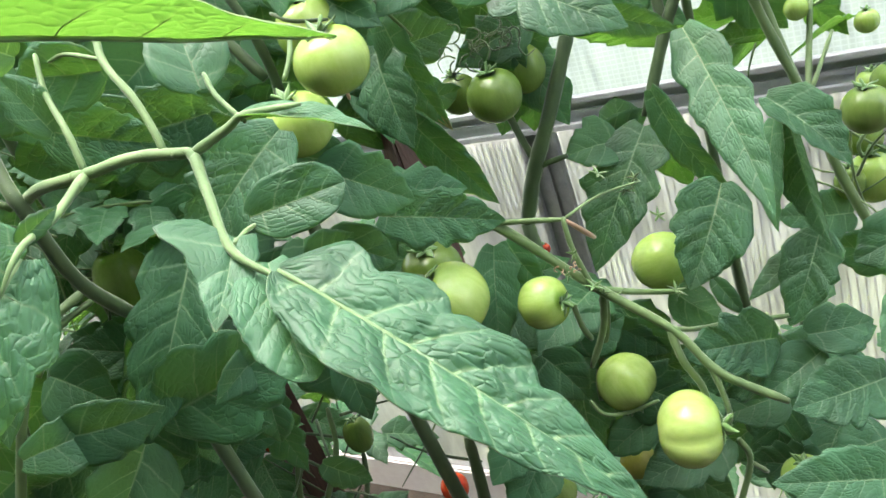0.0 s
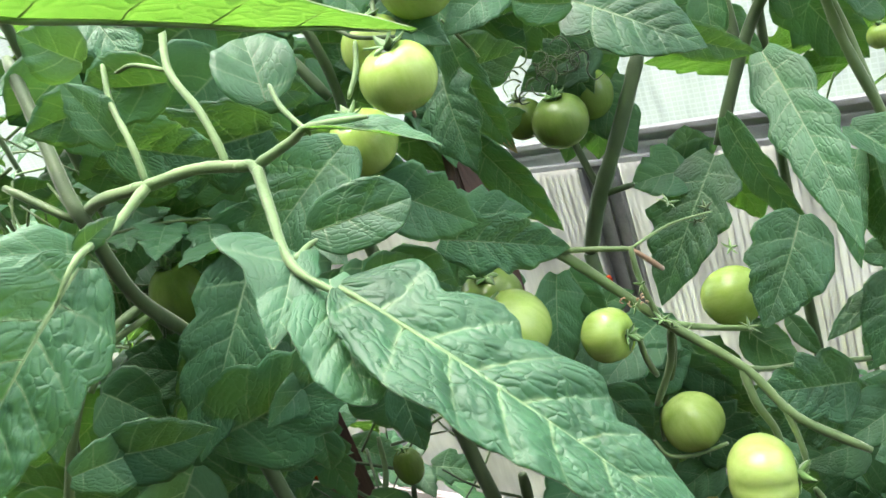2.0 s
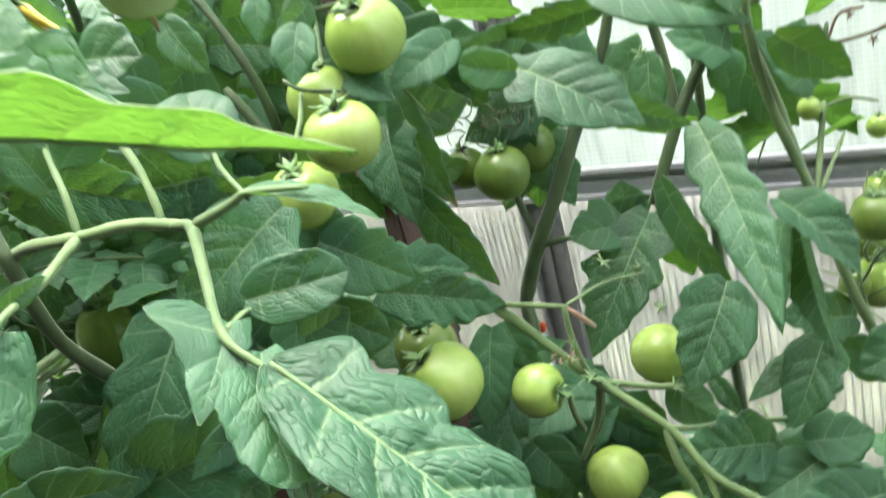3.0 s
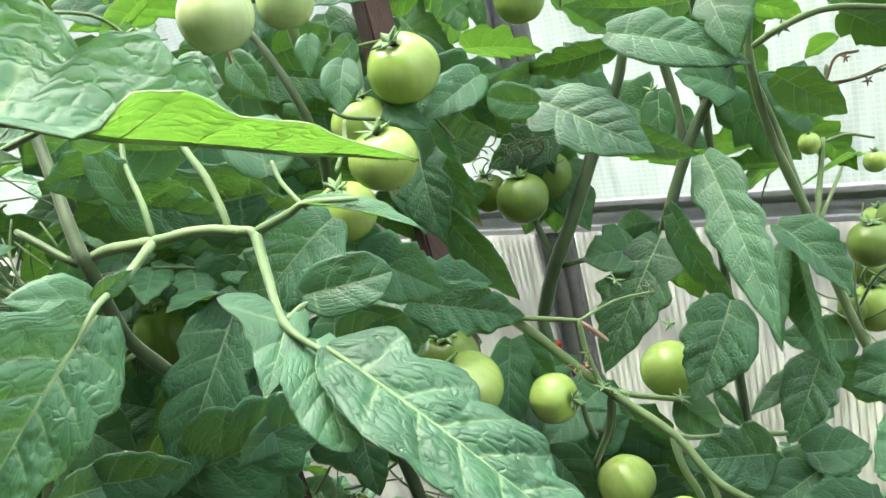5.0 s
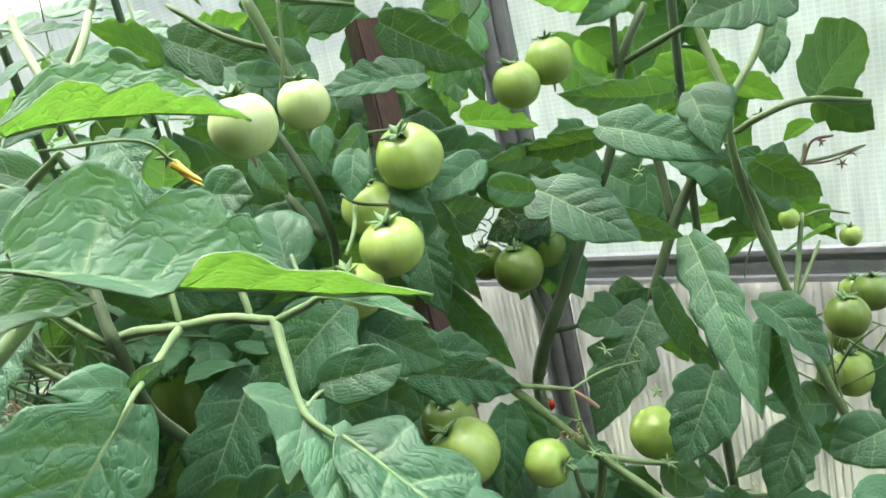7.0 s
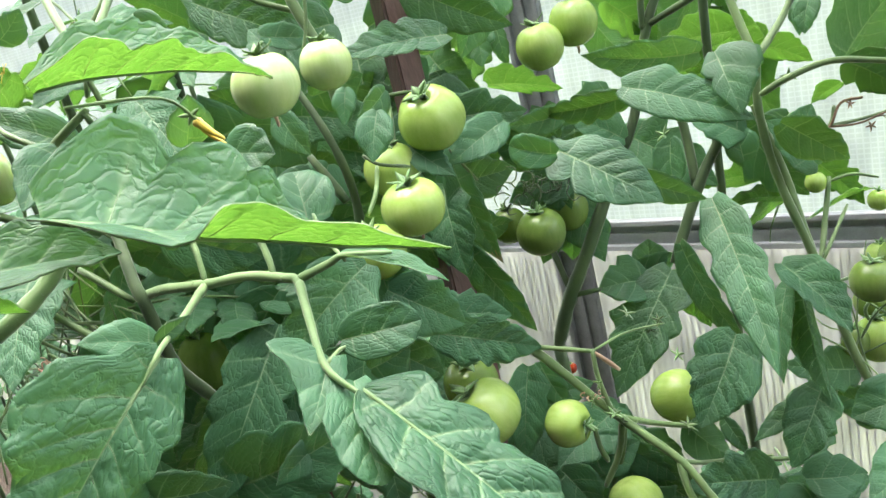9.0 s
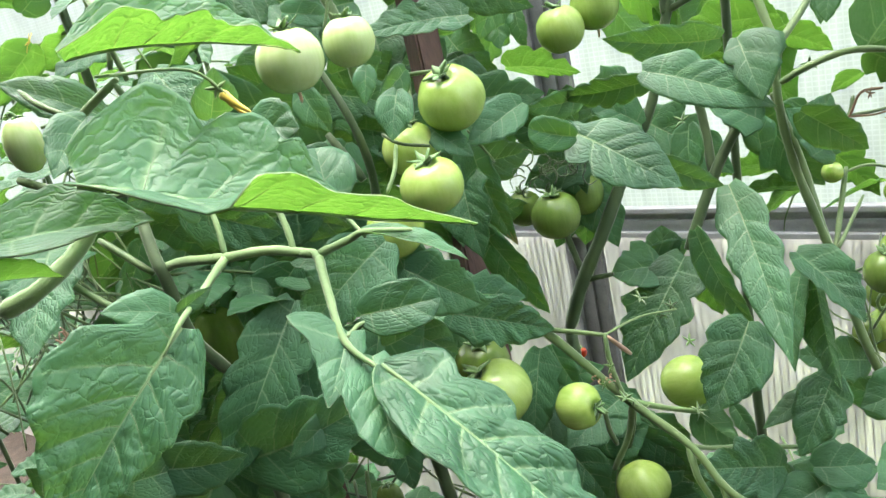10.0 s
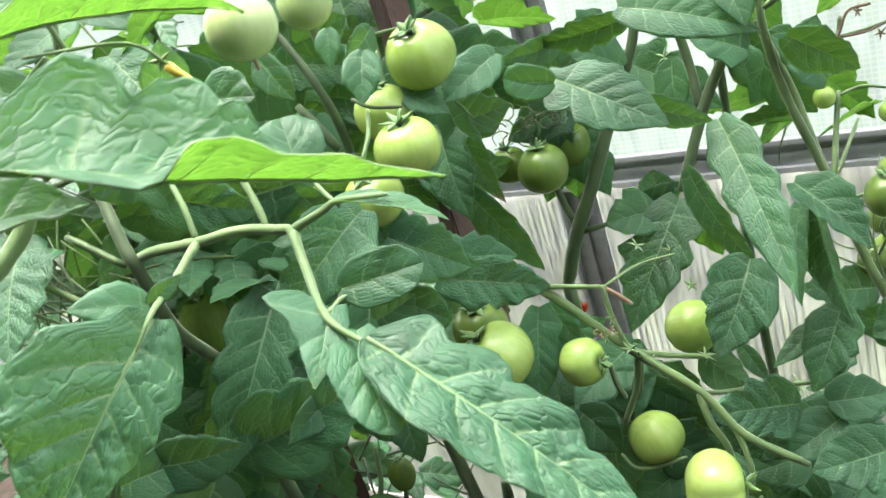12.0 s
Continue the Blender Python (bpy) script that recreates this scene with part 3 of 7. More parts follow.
quad("outer_skin", in_wall([(S0, 0.0112, 0.135), (S1, 0.0112, 0.135), (S1, 0.0112, 1.20), (S0, 0.0112, 1.20)]), POLY, sheet, "", "", "", 0.0008)
film = quad("wall_upper", in_wall([(S0, 0.0, 1.262), (S1, 0.0, 1.262), (S1, 0.0, EAVES), (S0, 0.0, EAVES)]), FILM, None, "structure", "white woven reinforced film over the upper wall", "film", 0.0006)
for name, pts in (("wall_end_far", [(S0, -DEEP, 0), (S0, 0, 0), (S0, 0, EAVES), (S0, -DEEP, EAVES)]), ("wall_end_near", [(S1, 0, 0), (S1, -DEEP, 0), (S1, -DEEP, EAVES), (S1, 0, EAVES)])):
    quad(name, in_wall(pts), FILM, None, "structure", "translucent greenhouse wall sheet", "wall", 0.0006)
# unseen dark front wall and front roof slope, added to cut fill light
quad("wall_light_block", in_wall([(S1, -DEEP, 0), (S0, -DEEP, 0), (S0, -DEEP, EAVES), (S1, -DEEP, EAVES)]), LIGHT_BLOCK, None, "structure", "plain dark unseen wall added to block light from the front", "wall", 0.02)
quad("ceiling_back", in_wall([(S0, 0.03, EAVES), (S1, 0.03, EAVES), (S1, -CREST, RIDGE), (S0, -CREST, RIDGE)]), ROOF, None, "structure", "clear milky greenhouse roof sheet", "roof", 0.0006)
quad("ceiling_light_block", in_wall([(S0, -CREST, RIDGE), (S1, -CREST, RIDGE), (S1, -DEEP, EAVES), (S0, -DEEP, EAVES)]), LIGHT_BLOCK, None, "structure", "plain dark unseen roof slope added to block light", "roof", 0.02)


def profile(name, along, a, b, lo, mat, label, category):
    """A channel-shaped metal profile: a web with two flanges and a bead, along x ('x') or z ('z') of the wall."""
    bm = bmesh.new()
    w = b[0]
    for y0, y1, c0, c1 in ((-0.020, -0.012, 0.0, w), (-0.034, -0.020, 0.0, 0.012), (-0.034, -0.020, w - 0.012, w), (-0.027, -0.020, w * 0.42, w * 0.58)):
        if along == "x":
            box(bm, (a[0], y0, lo + c0), (a[1], y1, lo + c1), 0.0012, WALL)
        else:
            box(bm, (lo + c0, y0, a[0]), (lo + c1, y1, a[1]), 0.0012, WALL)
    return tagged(part(name, bm, mat), label, category, "", "structure")


profile("rail", "x", (S0, S1), (0.068, 0), 1.199, ALU, "grey galvanised steel rail along the greenhouse wall", "rail")
profile("post", "z", (0.135, 1.197), (0.088, 0), -0.126, POST, "grey galvanised steel post of the greenhouse", "post")
profile("post", "z", (1.268, EAVES), (0.088, 0), -0.130, POST, "grey galvanised steel post of the greenhouse", "post")
for x in (-2.9, 1.9):
    profile("post", "z", (0.135, 1.197), (0.088, 0), x, POST, "grey galvanised steel post of the greenhouse", "post")

# outside the wall: a picket of pale pink wood and grey boards
fence = thing("fence", "weathered grey board fence with a pale pink post outside", "fence", WALL @ Vector((0.6, 1.6, 0)))
for i in range(26):
    bm = bmesh.new()
    x = -1.6 + i * 0.14
    box(bm, (x, 1.60, 0.0), (x + 0.125, 1.622, 0.62 + 0.02 * random.random()), 0.004, WALL)
    part("board", bm, BOARD if i in (13, 14) else FENCE, fence)
bm = bmesh.new()
box(bm, (-1.7, 1.623, 0.42), (2.1, 1.66, 0.48), 0.004, WALL)
part("rail", bm, FENCE, fence)


def stake(foot, top, width, label):
    """A square wooden plant stake with worn edges."""
    foot, top = Vector(foot), Vector(top)
    d = (top - foot)
    turn = Vector((0, 0, 1)).rotation_difference(d.normalized()).to_matrix().to_4x4()
    bm = bmesh.new()
    box(bm, (-width / 2, -width / 2, 0), (width / 2, width / 2, d.length), 0.003)
    bmesh.ops.subdivide_edges(bm, edges=[e for e in bm.edges if e.calc_length() > 0.5], cuts=14)
    for v in bm.verts:
        v.co += Vector((noise.noise(v.co * 9), noise.noise(v.co * 9 + Vector((5, 0, 0))), 0)) * 0.0022
    bmesh.ops.transform(bm, matrix=turn @ pose(0, 0, 0, 0, 0, 38), verts=bm.verts)
    ob = part("plant_stake", bm, STAKE_WOOD)
    ob.location = foot
    return tagged(ob, label, "stake")




def divided_leaf(parent, base, way, length, rnd, scale=1.0):
    """A whole tomato leaf: an arching stalk with three pairs of leaflets and one at its end."""
    base, way = Vector(base), Vector(way).normalized()
    droop = Vector((0, 0, -1)) * rnd.uniform(0.25, 0.7)
    pts = [base + way * length * t + droop * length * t * t for t in (0, 0.35, 0.7, 1.0)]
    stem = smooth(part("leaf", tube_data(pts, 0.0026 * scale, 0.0012 * scale, 3, 6, seed=rnd.randrange(9999)), STEM, parent))
    side = way.cross(Vector((0, 0, 1)))
    side = side.normalized() if side.length > 0.1 else Vector((1, 0, 0))
    line = spline(pts, 10)
    up = Vector((rnd.uniform(-0.5, 0.5), rnd.uniform(-0.9, 0.2), 1))
    for t, ln in ((0.34, 0.30), (0.58, 0.42), (0.80, 0.40)):
        for sgn in (-1, 1):
            b = line[round(t * (len(line) - 1))]
            d = (side * sgn + way * rnd.uniform(0.2, 0.6) + Vector((0, 0, rnd.uniform(-0.6, 0.05)))).normalized()
            q = length * ln * rnd.uniform(0.75, 1.2)
            leaf(stem, b + d * 0.006, b + d * (0.006 + q), q * rnd.uniform(0.5, 0.62), up + Vector((rnd.uniform(-0.3, 0.3), rnd.uniform(-0.3, 0.3), 0)), (rnd.uniform(5, 25), rnd.uniform(5, 25)), rnd.uniform(0, 0.1), (), 0.12, 1.2, size=0.6)
    d = (line[-1] - line[-4]).normalized()
    q = length * 0.55
    leaf(stem, line[-1], line[-1] + d * q, q * 0.56, up, (14, 14), 0.05, ((0.25, 0, 0.25, 0.06), (0.27, 1, 0.25, 0.06)), 0.12, 1.2, size=0.6)
    return stem


def bush(label, foot, low, high, reach, leaves, seed, size=0.24):
    """A tomato plant in the row behind: a stem and leaves in turn up its height."""
    rnd = random.Random(seed)
    plant = thing("tomato_plant", label, "tomato plant", foot, "tomato plants")
    foot = Vector(foot)
    top = foot + Vector((rnd.uniform(-0.06, 0.06), rnd.uniform(-0.06, 0.06), high - foot.z))
    bend = foot.lerp(top, 0.5) + Vector((rnd.uniform(-0.05, 0.05), rnd.uniform(-0.05, 0.05), 0))
    stalk("stem", plant, [foot, bend, top], 0.010, 0.005, STEM_DARK)
    for i in range(leaves):
        z = low + (high - low) * (i + rnd.random()) / leaves
        t = (z - foot.z) / (top.z - foot.z)
        c = foot.lerp(top, t) + Vector((rnd.gauss(0, reach), rnd.gauss(0, reach), 0)) * 0.5
        a = i * 2.4 + rnd.uniform(-0.5, 0.5)
        divided_leaf(plant, c, (math.cos(a), math.sin(a), rnd.uniform(-0.2, 0.5)), size * rnd.uniform(0.75, 1.25), rnd)
    return plant



def twigs(name, parent, centre, reach, count, seed, mat, thick=0.0016):
    """A tangle of thin crossing shoots, one mesh."""
    rnd = random.Random(seed)
    pieces = []
    for _ in range(count):
        c = Vector(centre) + Vector([rnd.gauss(0, r) for r in reach])
        d = Vector((rnd.gauss(0, 1), rnd.gauss(0, 0.6), rnd.gauss(0, 1))).normalized() * rnd.uniform(0.03, 0.10)
        k = Vector((rnd.gauss(0, 1), rnd.gauss(0, 1), rnd.gauss(0, 1))) * 0.012
        pieces.append(tube_data([c - d, c + k, c + d], thick * rnd.uniform(0.6, 1.5), thick * 0.6, 4, 5))
    ob = smooth(part(name, joined(pieces), mat, parent))
    return tagged(ob, "", "", "", "stuff")


def curls(name, parent, centre, radius, count, seed, mat, thick=0.0012):
    """The curled, spent stalks of a flower truss."""
    rnd = random.Random(seed)
    pieces = []
    for _ in range(count):
        c = Vector(centre) + Vector((rnd.uniform(-1, 1) * radius, rnd.uniform(-0.4, 0.4) * radius, rnd.uniform(-0.35, 0.35) * radius))
        a, q = rnd.uniform(0, 6.28), radius * rnd.uniform(0.2, 0.5)
        w = Vector((math.cos(a), rnd.uniform(-0.4, 0.4), math.sin(a)))
        v = Vector((-math.sin(a), rnd.uniform(-0.4, 0.4), math.cos(a)))
        pieces.append(tube_data([c, c + w * q * 0.5 + v * q * 0.3, c + w * q * 0.6 + v * q, c + v * q * 1.2 - w * q * 0.1], thick, thick * 0.5, 4, 5))
    return smooth(part(name, joined(pieces), mat, parent))


stake((-0.041, 0.561, 0.020), (-0.127, 1.045, 1.854), 0.036, "brown painted square wooden plant stake among the leaves")

stake((-0.409, 1.039, 0.02), (-0.439, 1.019, 1.563), 0.05, "dark brown wooden stake deep in the foliage")


# ---- the left plant ----
left_plant = thing("tomato_plant", "leafy green tomato plant with pale unripe fruit and curled leaves", "tomato plant", (-0.284, 0.722, 0.03), "tomato plants")
stalk("stem", left_plant, [(-0.334, 0.672, 1.488), (-0.304, 0.702, 0.744), (-0.284, 0.722, 0.02)], 0.008, 0.008, STEM_DARK)

stalk("stem", left_plant, [(-0.383, 0.682, 1.754), (-0.361, 0.646, 1.694), (-0.342, 0.614, 1.647), (-0.334, 0.607, 1.620), (-0.338, 0.627, 1.552), (-0.334, 0.672, 1.488)], 0.0052, 0.0066, STEM_DARK, 120)
stalk("side_shoot", left_plant, [(-0.400, 0.629, 1.664), (-0.349, 0.616, 1.626)], 0.0034, 0.0034, STEM, 40)
stalk("side_shoot", left_plant, [(-0.456, 0.631, 1.635), (-0.408, 0.627, 1.595), (-0.378, 0.628, 1.577)], 0.0039, 0.0035, STEM, 40)
stalk("side_shoot", left_plant, [(-0.241, 0.292, 1.713), (-0.219, 0.298, 1.721), (-0.200, 0.317, 1.737), (-0.192, 0.325, 1.755)], 0.0051, 0.0039, STEM_PALE, 160)
stalk("leaf_stalk", left_plant, [(-0.276, 0.386, 1.765), (-0.257, 0.387, 1.755), (-0.231, 0.388, 1.744), (-0.175, 0.358, 1.751)], 0.0030, 0.0017, STEM_PALE, 60)
stalk("leaf_stalk", left_plant, [(-0.268, 0.449, 1.790), (-0.287, 0.449, 1.802), (-0.306, 0.460, 1.814)], 0.0024, 0.0018, STEM, 120)
stalk("leaf_stalk", left_plant, [(-0.208, 0.413, 1.809), (-0.247, 0.420, 1.788), (-0.249, 0.413, 1.765)], 0.0027, 0.0031, STEM_PALE, 120)
stalk("leaf_stalk", left_plant, [(-0.210, 0.412, 1.807), (-0.213, 0.425, 1.784), (-0.227, 0.390, 1.748)], 0.0021, 0.0024, STEM_PALE, 60)
stalk("flower_stalk", left_plant, [(-0.221, 0.412, 1.813), (-0.187, 0.468, 1.803), (-0.172, 0.485, 1.777)], 0.0012, 0.0010, STEM_PALE, 50)
stalk("side_shoot", left_plant, [(-0.379, 0.695, 1.522), (-0.409, 0.650, 1.509), (-0.444, 0.619, 1.455), (-0.492, 0.603, 1.363)], 0.0045, 0.0049, STEM, 80)
stalk("side_shoot", left_plant, [(-0.377, 0.691, 1.511), (-0.406, 0.659, 1.503), (-0.424, 0.633, 1.476)], 0.0033, 0.0032, STEM)
stalk("side_shoot", left_plant, [(-0.337, 0.660, 1.799), (-0.345, 0.653, 1.860), (-0.355, 0.660, 1.894), (-0.359, 0.668, 1.928)], 0.0028, 0.0023, STEM, 60)
stalk("side_shoot", left_plant, [(-0.373, 0.700, 1.811), (-0.354, 0.705, 1.864), (-0.322, 0.719, 1.904), (-0.304, 0.729, 1.936)], 0.0033, 0.0029, STEM, 60)
stalk("side_shoot", left_plant, [(-0.261, 0.520, 1.841), (-0.282, 0.544, 1.865), (-0.302, 0.570, 1.891), (-0.317, 0.596, 1.915)], 0.0033, 0.0032, STEM_PALE, 90)
stalk("side_shoot", left_plant, [(-0.257, 0.521, 1.844), (-0.256, 0.548, 1.861), (-0.255, 0.576, 1.881), (-0.258, 0.603, 1.901)], 0.0033, 0.0032, STEM_PALE, 90)
stalk("side_shoot", left_plant, [(-0.305, 0.942, 1.104), (-0.315, 0.918, 1.053), (-0.344, 0.894, 1.011)], 0.0037, 0.0043, STEM_DARK)
stalk("side_shoot", left_plant, [(-0.328, 0.947, 1.179), (-0.333, 0.922, 1.124), (-0.375, 0.883, 1.052)], 0.0036, 0.0048, STEM)
stalk("stem", left_plant, [(-0.394, 0.979, 1.156), (-0.414, 0.935, 1.065), (-0.425, 0.912, 1.016)], 0.0044, 0.0050, STEM)
tomato(left_plant, (-0.384, 0.761, 1.497), 0.0286, (0, 0, 1), 1.25, FRUIT_SHADED)
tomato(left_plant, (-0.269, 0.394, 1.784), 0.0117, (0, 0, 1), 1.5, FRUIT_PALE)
tomato(left_plant, (-0.305, 0.950, 1.124), 0.0200, (0, 0, 1), 1.35, FRUIT_SHADED)
tomato(left_plant, (-0.450, 0.922, 1.180), 0.0196, (0, 0, 1), 1.0, FRUIT_TURN)
tomato(left_plant, (-0.427, 0.966, 1.143), 0.0213, (0, 0, 1), 0.9, FRUIT_RED)
tomato(left_plant, (-0.342, 1.004, 1.191), 0.0189, (0, 0, 1), 0.9, FRUIT_RED)
leaf(left_plant, (-0.225, 0.395, 1.827), (-0.109, 0.467, 1.800), 0.066, (0.05, 0.05, 1.00), fold=(52, 44), sides=(1.35, 0.85), teeth=0.05, bow=0.06, size=1.5, veins=0.0012, pucker=1.2, label="pale-edged leaflet with a glowing underside", backlit=1)
leaf(left_plant, (-0.160, 0.268, 1.774), (-0.001, 0.344, 1.702), 0.090, (0.02, 0.00, 1.00), fold=(54, (10, 52)), sides=(1.22, 0.62), lobes=((0.14, 0, 0.30, 0.09), (0.27, 0, -0.30, 0.03), (0.38, 0, 0.10, 0.05), (0.47, 0, -0.25, 0.03), (0.68, 0, -0.75, 0.13), (0.85, 0, -0.30, 0.10), (0.36, 1, 0.24, 0.05), (0.62, 1, 0.06, 0.04)), teeth=0.03, peak=0.28, bow=-0.01, pucker=1.0, size=1.7, veins=0.0016, pairs=7, label="large curled leaflet, light shining through its underside", backlit=1)
leaf(left_plant, (-0.206, 0.258, 1.755), (-0.148, 0.298, 1.745), 0.050, (0.00, -0.45, 1.00), fold=(38, 20), teeth=0.05, pucker=0.9, size=1.5, backlit=1)
leaf(left_plant, (-0.217, 0.251, 1.740), (-0.188, 0.275, 1.731), 0.034, (0.00, 0.00, 1.00), fold=(35, 50), teeth=0.08, backlit=1)
leaf(left_plant, (-0.276, 0.499, 1.784), (-0.334, 0.478, 1.822), 0.036, (0.56, -0.67, 0.48), fold=(15, 15))
leaf(left_plant, (-0.217, 0.546, 1.762), (-0.201, 0.539, 1.799), 0.039, (0.46, -0.57, -0.68))
leaf(left_plant, (-0.183, 0.527, 1.751), (-0.139, 0.513, 1.745), 0.046, (-0.22, -0.84, 0.50), fold=(10, 10), peak=0.5)
leaf(left_plant, (-0.166, 0.465, 1.746), (-0.121, 0.448, 1.733), 0.023, (0.00, -0.62, 0.79))
leaf(left_plant, (-0.229, 0.404, 1.792), (-0.230, 0.353, 1.766), 0.030, (0.67, -0.34, 0.67))
leaf(left_plant, (-0.238, 0.387, 1.744), (-0.250, 0.368, 1.759), 0.020, (0.86, -0.50, 0.06))
leaf(left_plant, (-0.180, 0.659, 1.760), (-0.158, 0.650, 1.718), 0.032, (0.15, -0.96, -0.05), peak=0.5)
leaf(left_plant, (-0.222, 0.740, 1.629), (-0.394, 0.732, 1.644), 0.085, (0.04, -0.90, -0.05), pucker=1.2, teeth=0.09)
leaf(left_plant, (-0.225, 0.517, 1.730), (-0.245, 0.501, 1.756), 0.039, (0.56, -0.83, -0.06))
leaf(left_plant, (-0.413, 0.555, 1.444), (-0.346, 0.643, 1.411), 0.053, (0.90, -0.44, 0.04), pucker=0.8, peak=0.45)
leaf(left_plant, (-0.309, 0.491, 1.607), (-0.304, 0.434, 1.523), 0.049, (0.49, -0.71, 0.51), pucker=0.8)
leaf(left_plant, (-0.437, 0.715, 1.338), (-0.287, 0.732, 1.382), 0.086, (-0.06, -1.00, 0.01), pucker=0.6, teeth=0.08)
leaf(left_plant, (-0.394, 0.715, 1.344), (-0.297, 0.717, 1.352), 0.040, (-0.02, -1.00, -0.05))
leaf(left_plant, (-0.394, 0.690, 1.388), (-0.328, 0.721, 1.480), 0.065, (0.55, -0.58, -0.60), pucker=0.7)
leaf(left_plant, (-0.409, 0.692, 1.348), (-0.448, 0.639, 1.296), 0.105, (0.54, -0.83, -0.11), pucker=0.5, veins=0.0008, peak=0.5)
leaf(left_plant, (-0.300, 0.727, 1.481), (-0.377, 0.670, 1.437), 0.079, (0.43, -0.89, -0.13), pucker=0.5)
leaf(left_plant, (-0.275, 0.698, 1.452), (-0.336, 0.643, 1.405), 0.062, (0.43, -0.90, -0.07), pucker=0.6)
leaf(left_plant, (-0.231, 0.655, 1.434), (-0.275, 0.615, 1.414), 0.039, (0.51, -0.86, 0.02), pucker=0.6)
leaf(left_plant, (-0.525, 0.655, 1.370), (-0.589, 0.633, 1.350), 0.071, (0.23, -0.95, -0.05), pucker=0.5)
leaf(left_plant, (-0.373, 0.786, 1.343), (-0.385, 0.750, 1.264), 0.093, (0.46, -0.87, -0.19), pucker=0.6)
leaf(left_plant, (-0.549, 0.766, 1.331), (-0.563, 0.734, 1.263), 0.095, (0.57, -0.78, -0.05), pucker=0.6)
leaf(left_plant, (-0.546, 0.797, 1.402), (-0.483, 0.788, 1.350), 0.095, (0.43, -0.90, 0.08), pucker=0.6)
leaf(left_plant, (-0.277, 0.843, 1.689), (-0.360, 0.806, 1.644), 0.110, (0.33, -0.87, -0.05), pucker=0.5)
leaf(left_plant, (-0.300, 0.880, 1.736), (-0.403, 0.866, 1.702), 0.108, (0.14, -0.85, -0.05), pucker=0.5)
leaf(left_plant, (-0.233, 0.819, 1.611), (-0.315, 0.772, 1.593), 0.081, (0.44, -0.84, -0.05), pucker=0.5)
leaf(left_plant, (-0.349, 0.826, 1.634), (-0.469, 0.820, 1.626), 0.102, (0.05, -0.90, -0.05), pucker=0.5)
leaf(left_plant, (-0.223, 0.910, 1.664), (-0.253, 0.879, 1.607), 0.071, (0.41, -0.88, -0.05), pucker=0.6)
leaf(left_plant, (-0.412, 0.803, 1.713), (-0.407, 0.794, 1.639), 0.092, (0.49, -0.80, -0.05), pucker=0.5)
leaf(left_plant, (-0.344, 0.693, 1.734), (-0.400, 0.669, 1.706), 0.063, (0.36, -0.79, -0.05), pucker=0.5)
leaf(left_plant, (-0.403, 0.960, 1.766), (-0.495, 0.929, 1.738), 0.123, (0.29, -0.82, -0.05), pucker=0.5)
leaf(left_plant, (-0.266, 0.973, 1.730), (-0.332, 0.939, 1.682), 0.117, (0.39, -0.83, -0.05), pucker=0.5)
leaf(left_plant, (-0.370, 0.964, 1.629), (-0.471, 0.933, 1.608), 0.143, (0.25, -0.88, -0.05), pucker=0.5)
leaf(left_plant, (-0.379, 0.804, 1.284), (-0.465, 0.769, 1.245), 0.071, (0.14, -0.99, 0.00))
leaf(left_plant, (-0.525, 0.741, 1.312), (-0.631, 0.714, 1.301), 0.074, (0.21, -0.95, -0.05))
leaf(left_plant, (-0.192, 0.725, 1.371), (-0.190, 0.715, 1.295), 0.044, (0.08, -0.93, -0.05))
leaf(left_plant, (-0.298, 0.749, 1.323), (-0.306, 0.748, 1.274), 0.042, (0.03, -0.90, -0.05))
leaf(left_plant, (-0.336, 0.875, 1.145), (-0.297, 0.909, 1.075), 0.044, (0.46, -0.72, -0.05))
leaf(left_plant, (-0.263, 0.713, 1.543), (-0.348, 0.618, 1.394), 0.079, (0.09, -1.00, 0.00), pucker=0.7, peak=0.5)
leaf(left_plant, (-0.339, 0.634, 1.405), (-0.181, 0.658, 1.452), 0.098, (-0.04, -1.00, 0.03), pucker=0.7, teeth=0.08, lobes=((0.3, 0, 0.25, 0.06), (0.3, 1, 0.25, 0.06)))
leaf(left_plant, (-0.265, 0.772, 1.460), (-0.381, 0.761, 1.394), 0.086, (-0.16, -0.98, -0.10), pucker=1.0)
leaf(left_plant, (-0.398, 0.581, 1.441), (-0.315, 0.613, 1.426), 0.061, (0.46, -0.89, 0.05), pucker=0.6)
leaf(left_plant, (-0.287, 0.797, 1.553), (-0.353, 0.789, 1.466), 0.073, (-0.13, -0.95, -0.05))
leaf(left_plant, (-0.182, 0.718, 1.473), (-0.137, 0.730, 1.486), 0.054, (0.24, -0.88, -0.05))
leaf(left_plant, (-0.378, 0.715, 1.347), (-0.292, 0.721, 1.315), 0.059, (0.24, -0.97, -0.10))
leaf(left_plant, (-0.336, 0.853, 1.525), (-0.404, 0.833, 1.500), 0.056, (0.04, -0.99, 0.11))
leaf(left_plant, (-0.347, 0.703, 1.664), (-0.254, 0.717, 1.617), 0.069, (0.12, -0.88, -0.05), pucker=1.4)
leaf(left_plant, (-0.307, 0.749, 1.648), (-0.195, 0.755, 1.599), 0.066, (0.01, -0.86, -0.05))
leaf(left_plant, (-0.317, 0.731, 1.872), (-0.280, 0.726, 1.831), 0.044, (-0.02, -0.93, -0.05))
leaf(left_plant, (-0.480, 0.757, 1.884), (-0.452, 0.771, 1.911), 0.041, (0.49, -0.63, -0.60))
# flat leaflet added to throw shade on the leaves below it
leaf(left_plant, (-0.286, 0.739, 1.536), (-0.331, 0.691, 1.546), 0.090, (0.00, 0.10, 1.00), pucker=0.6)
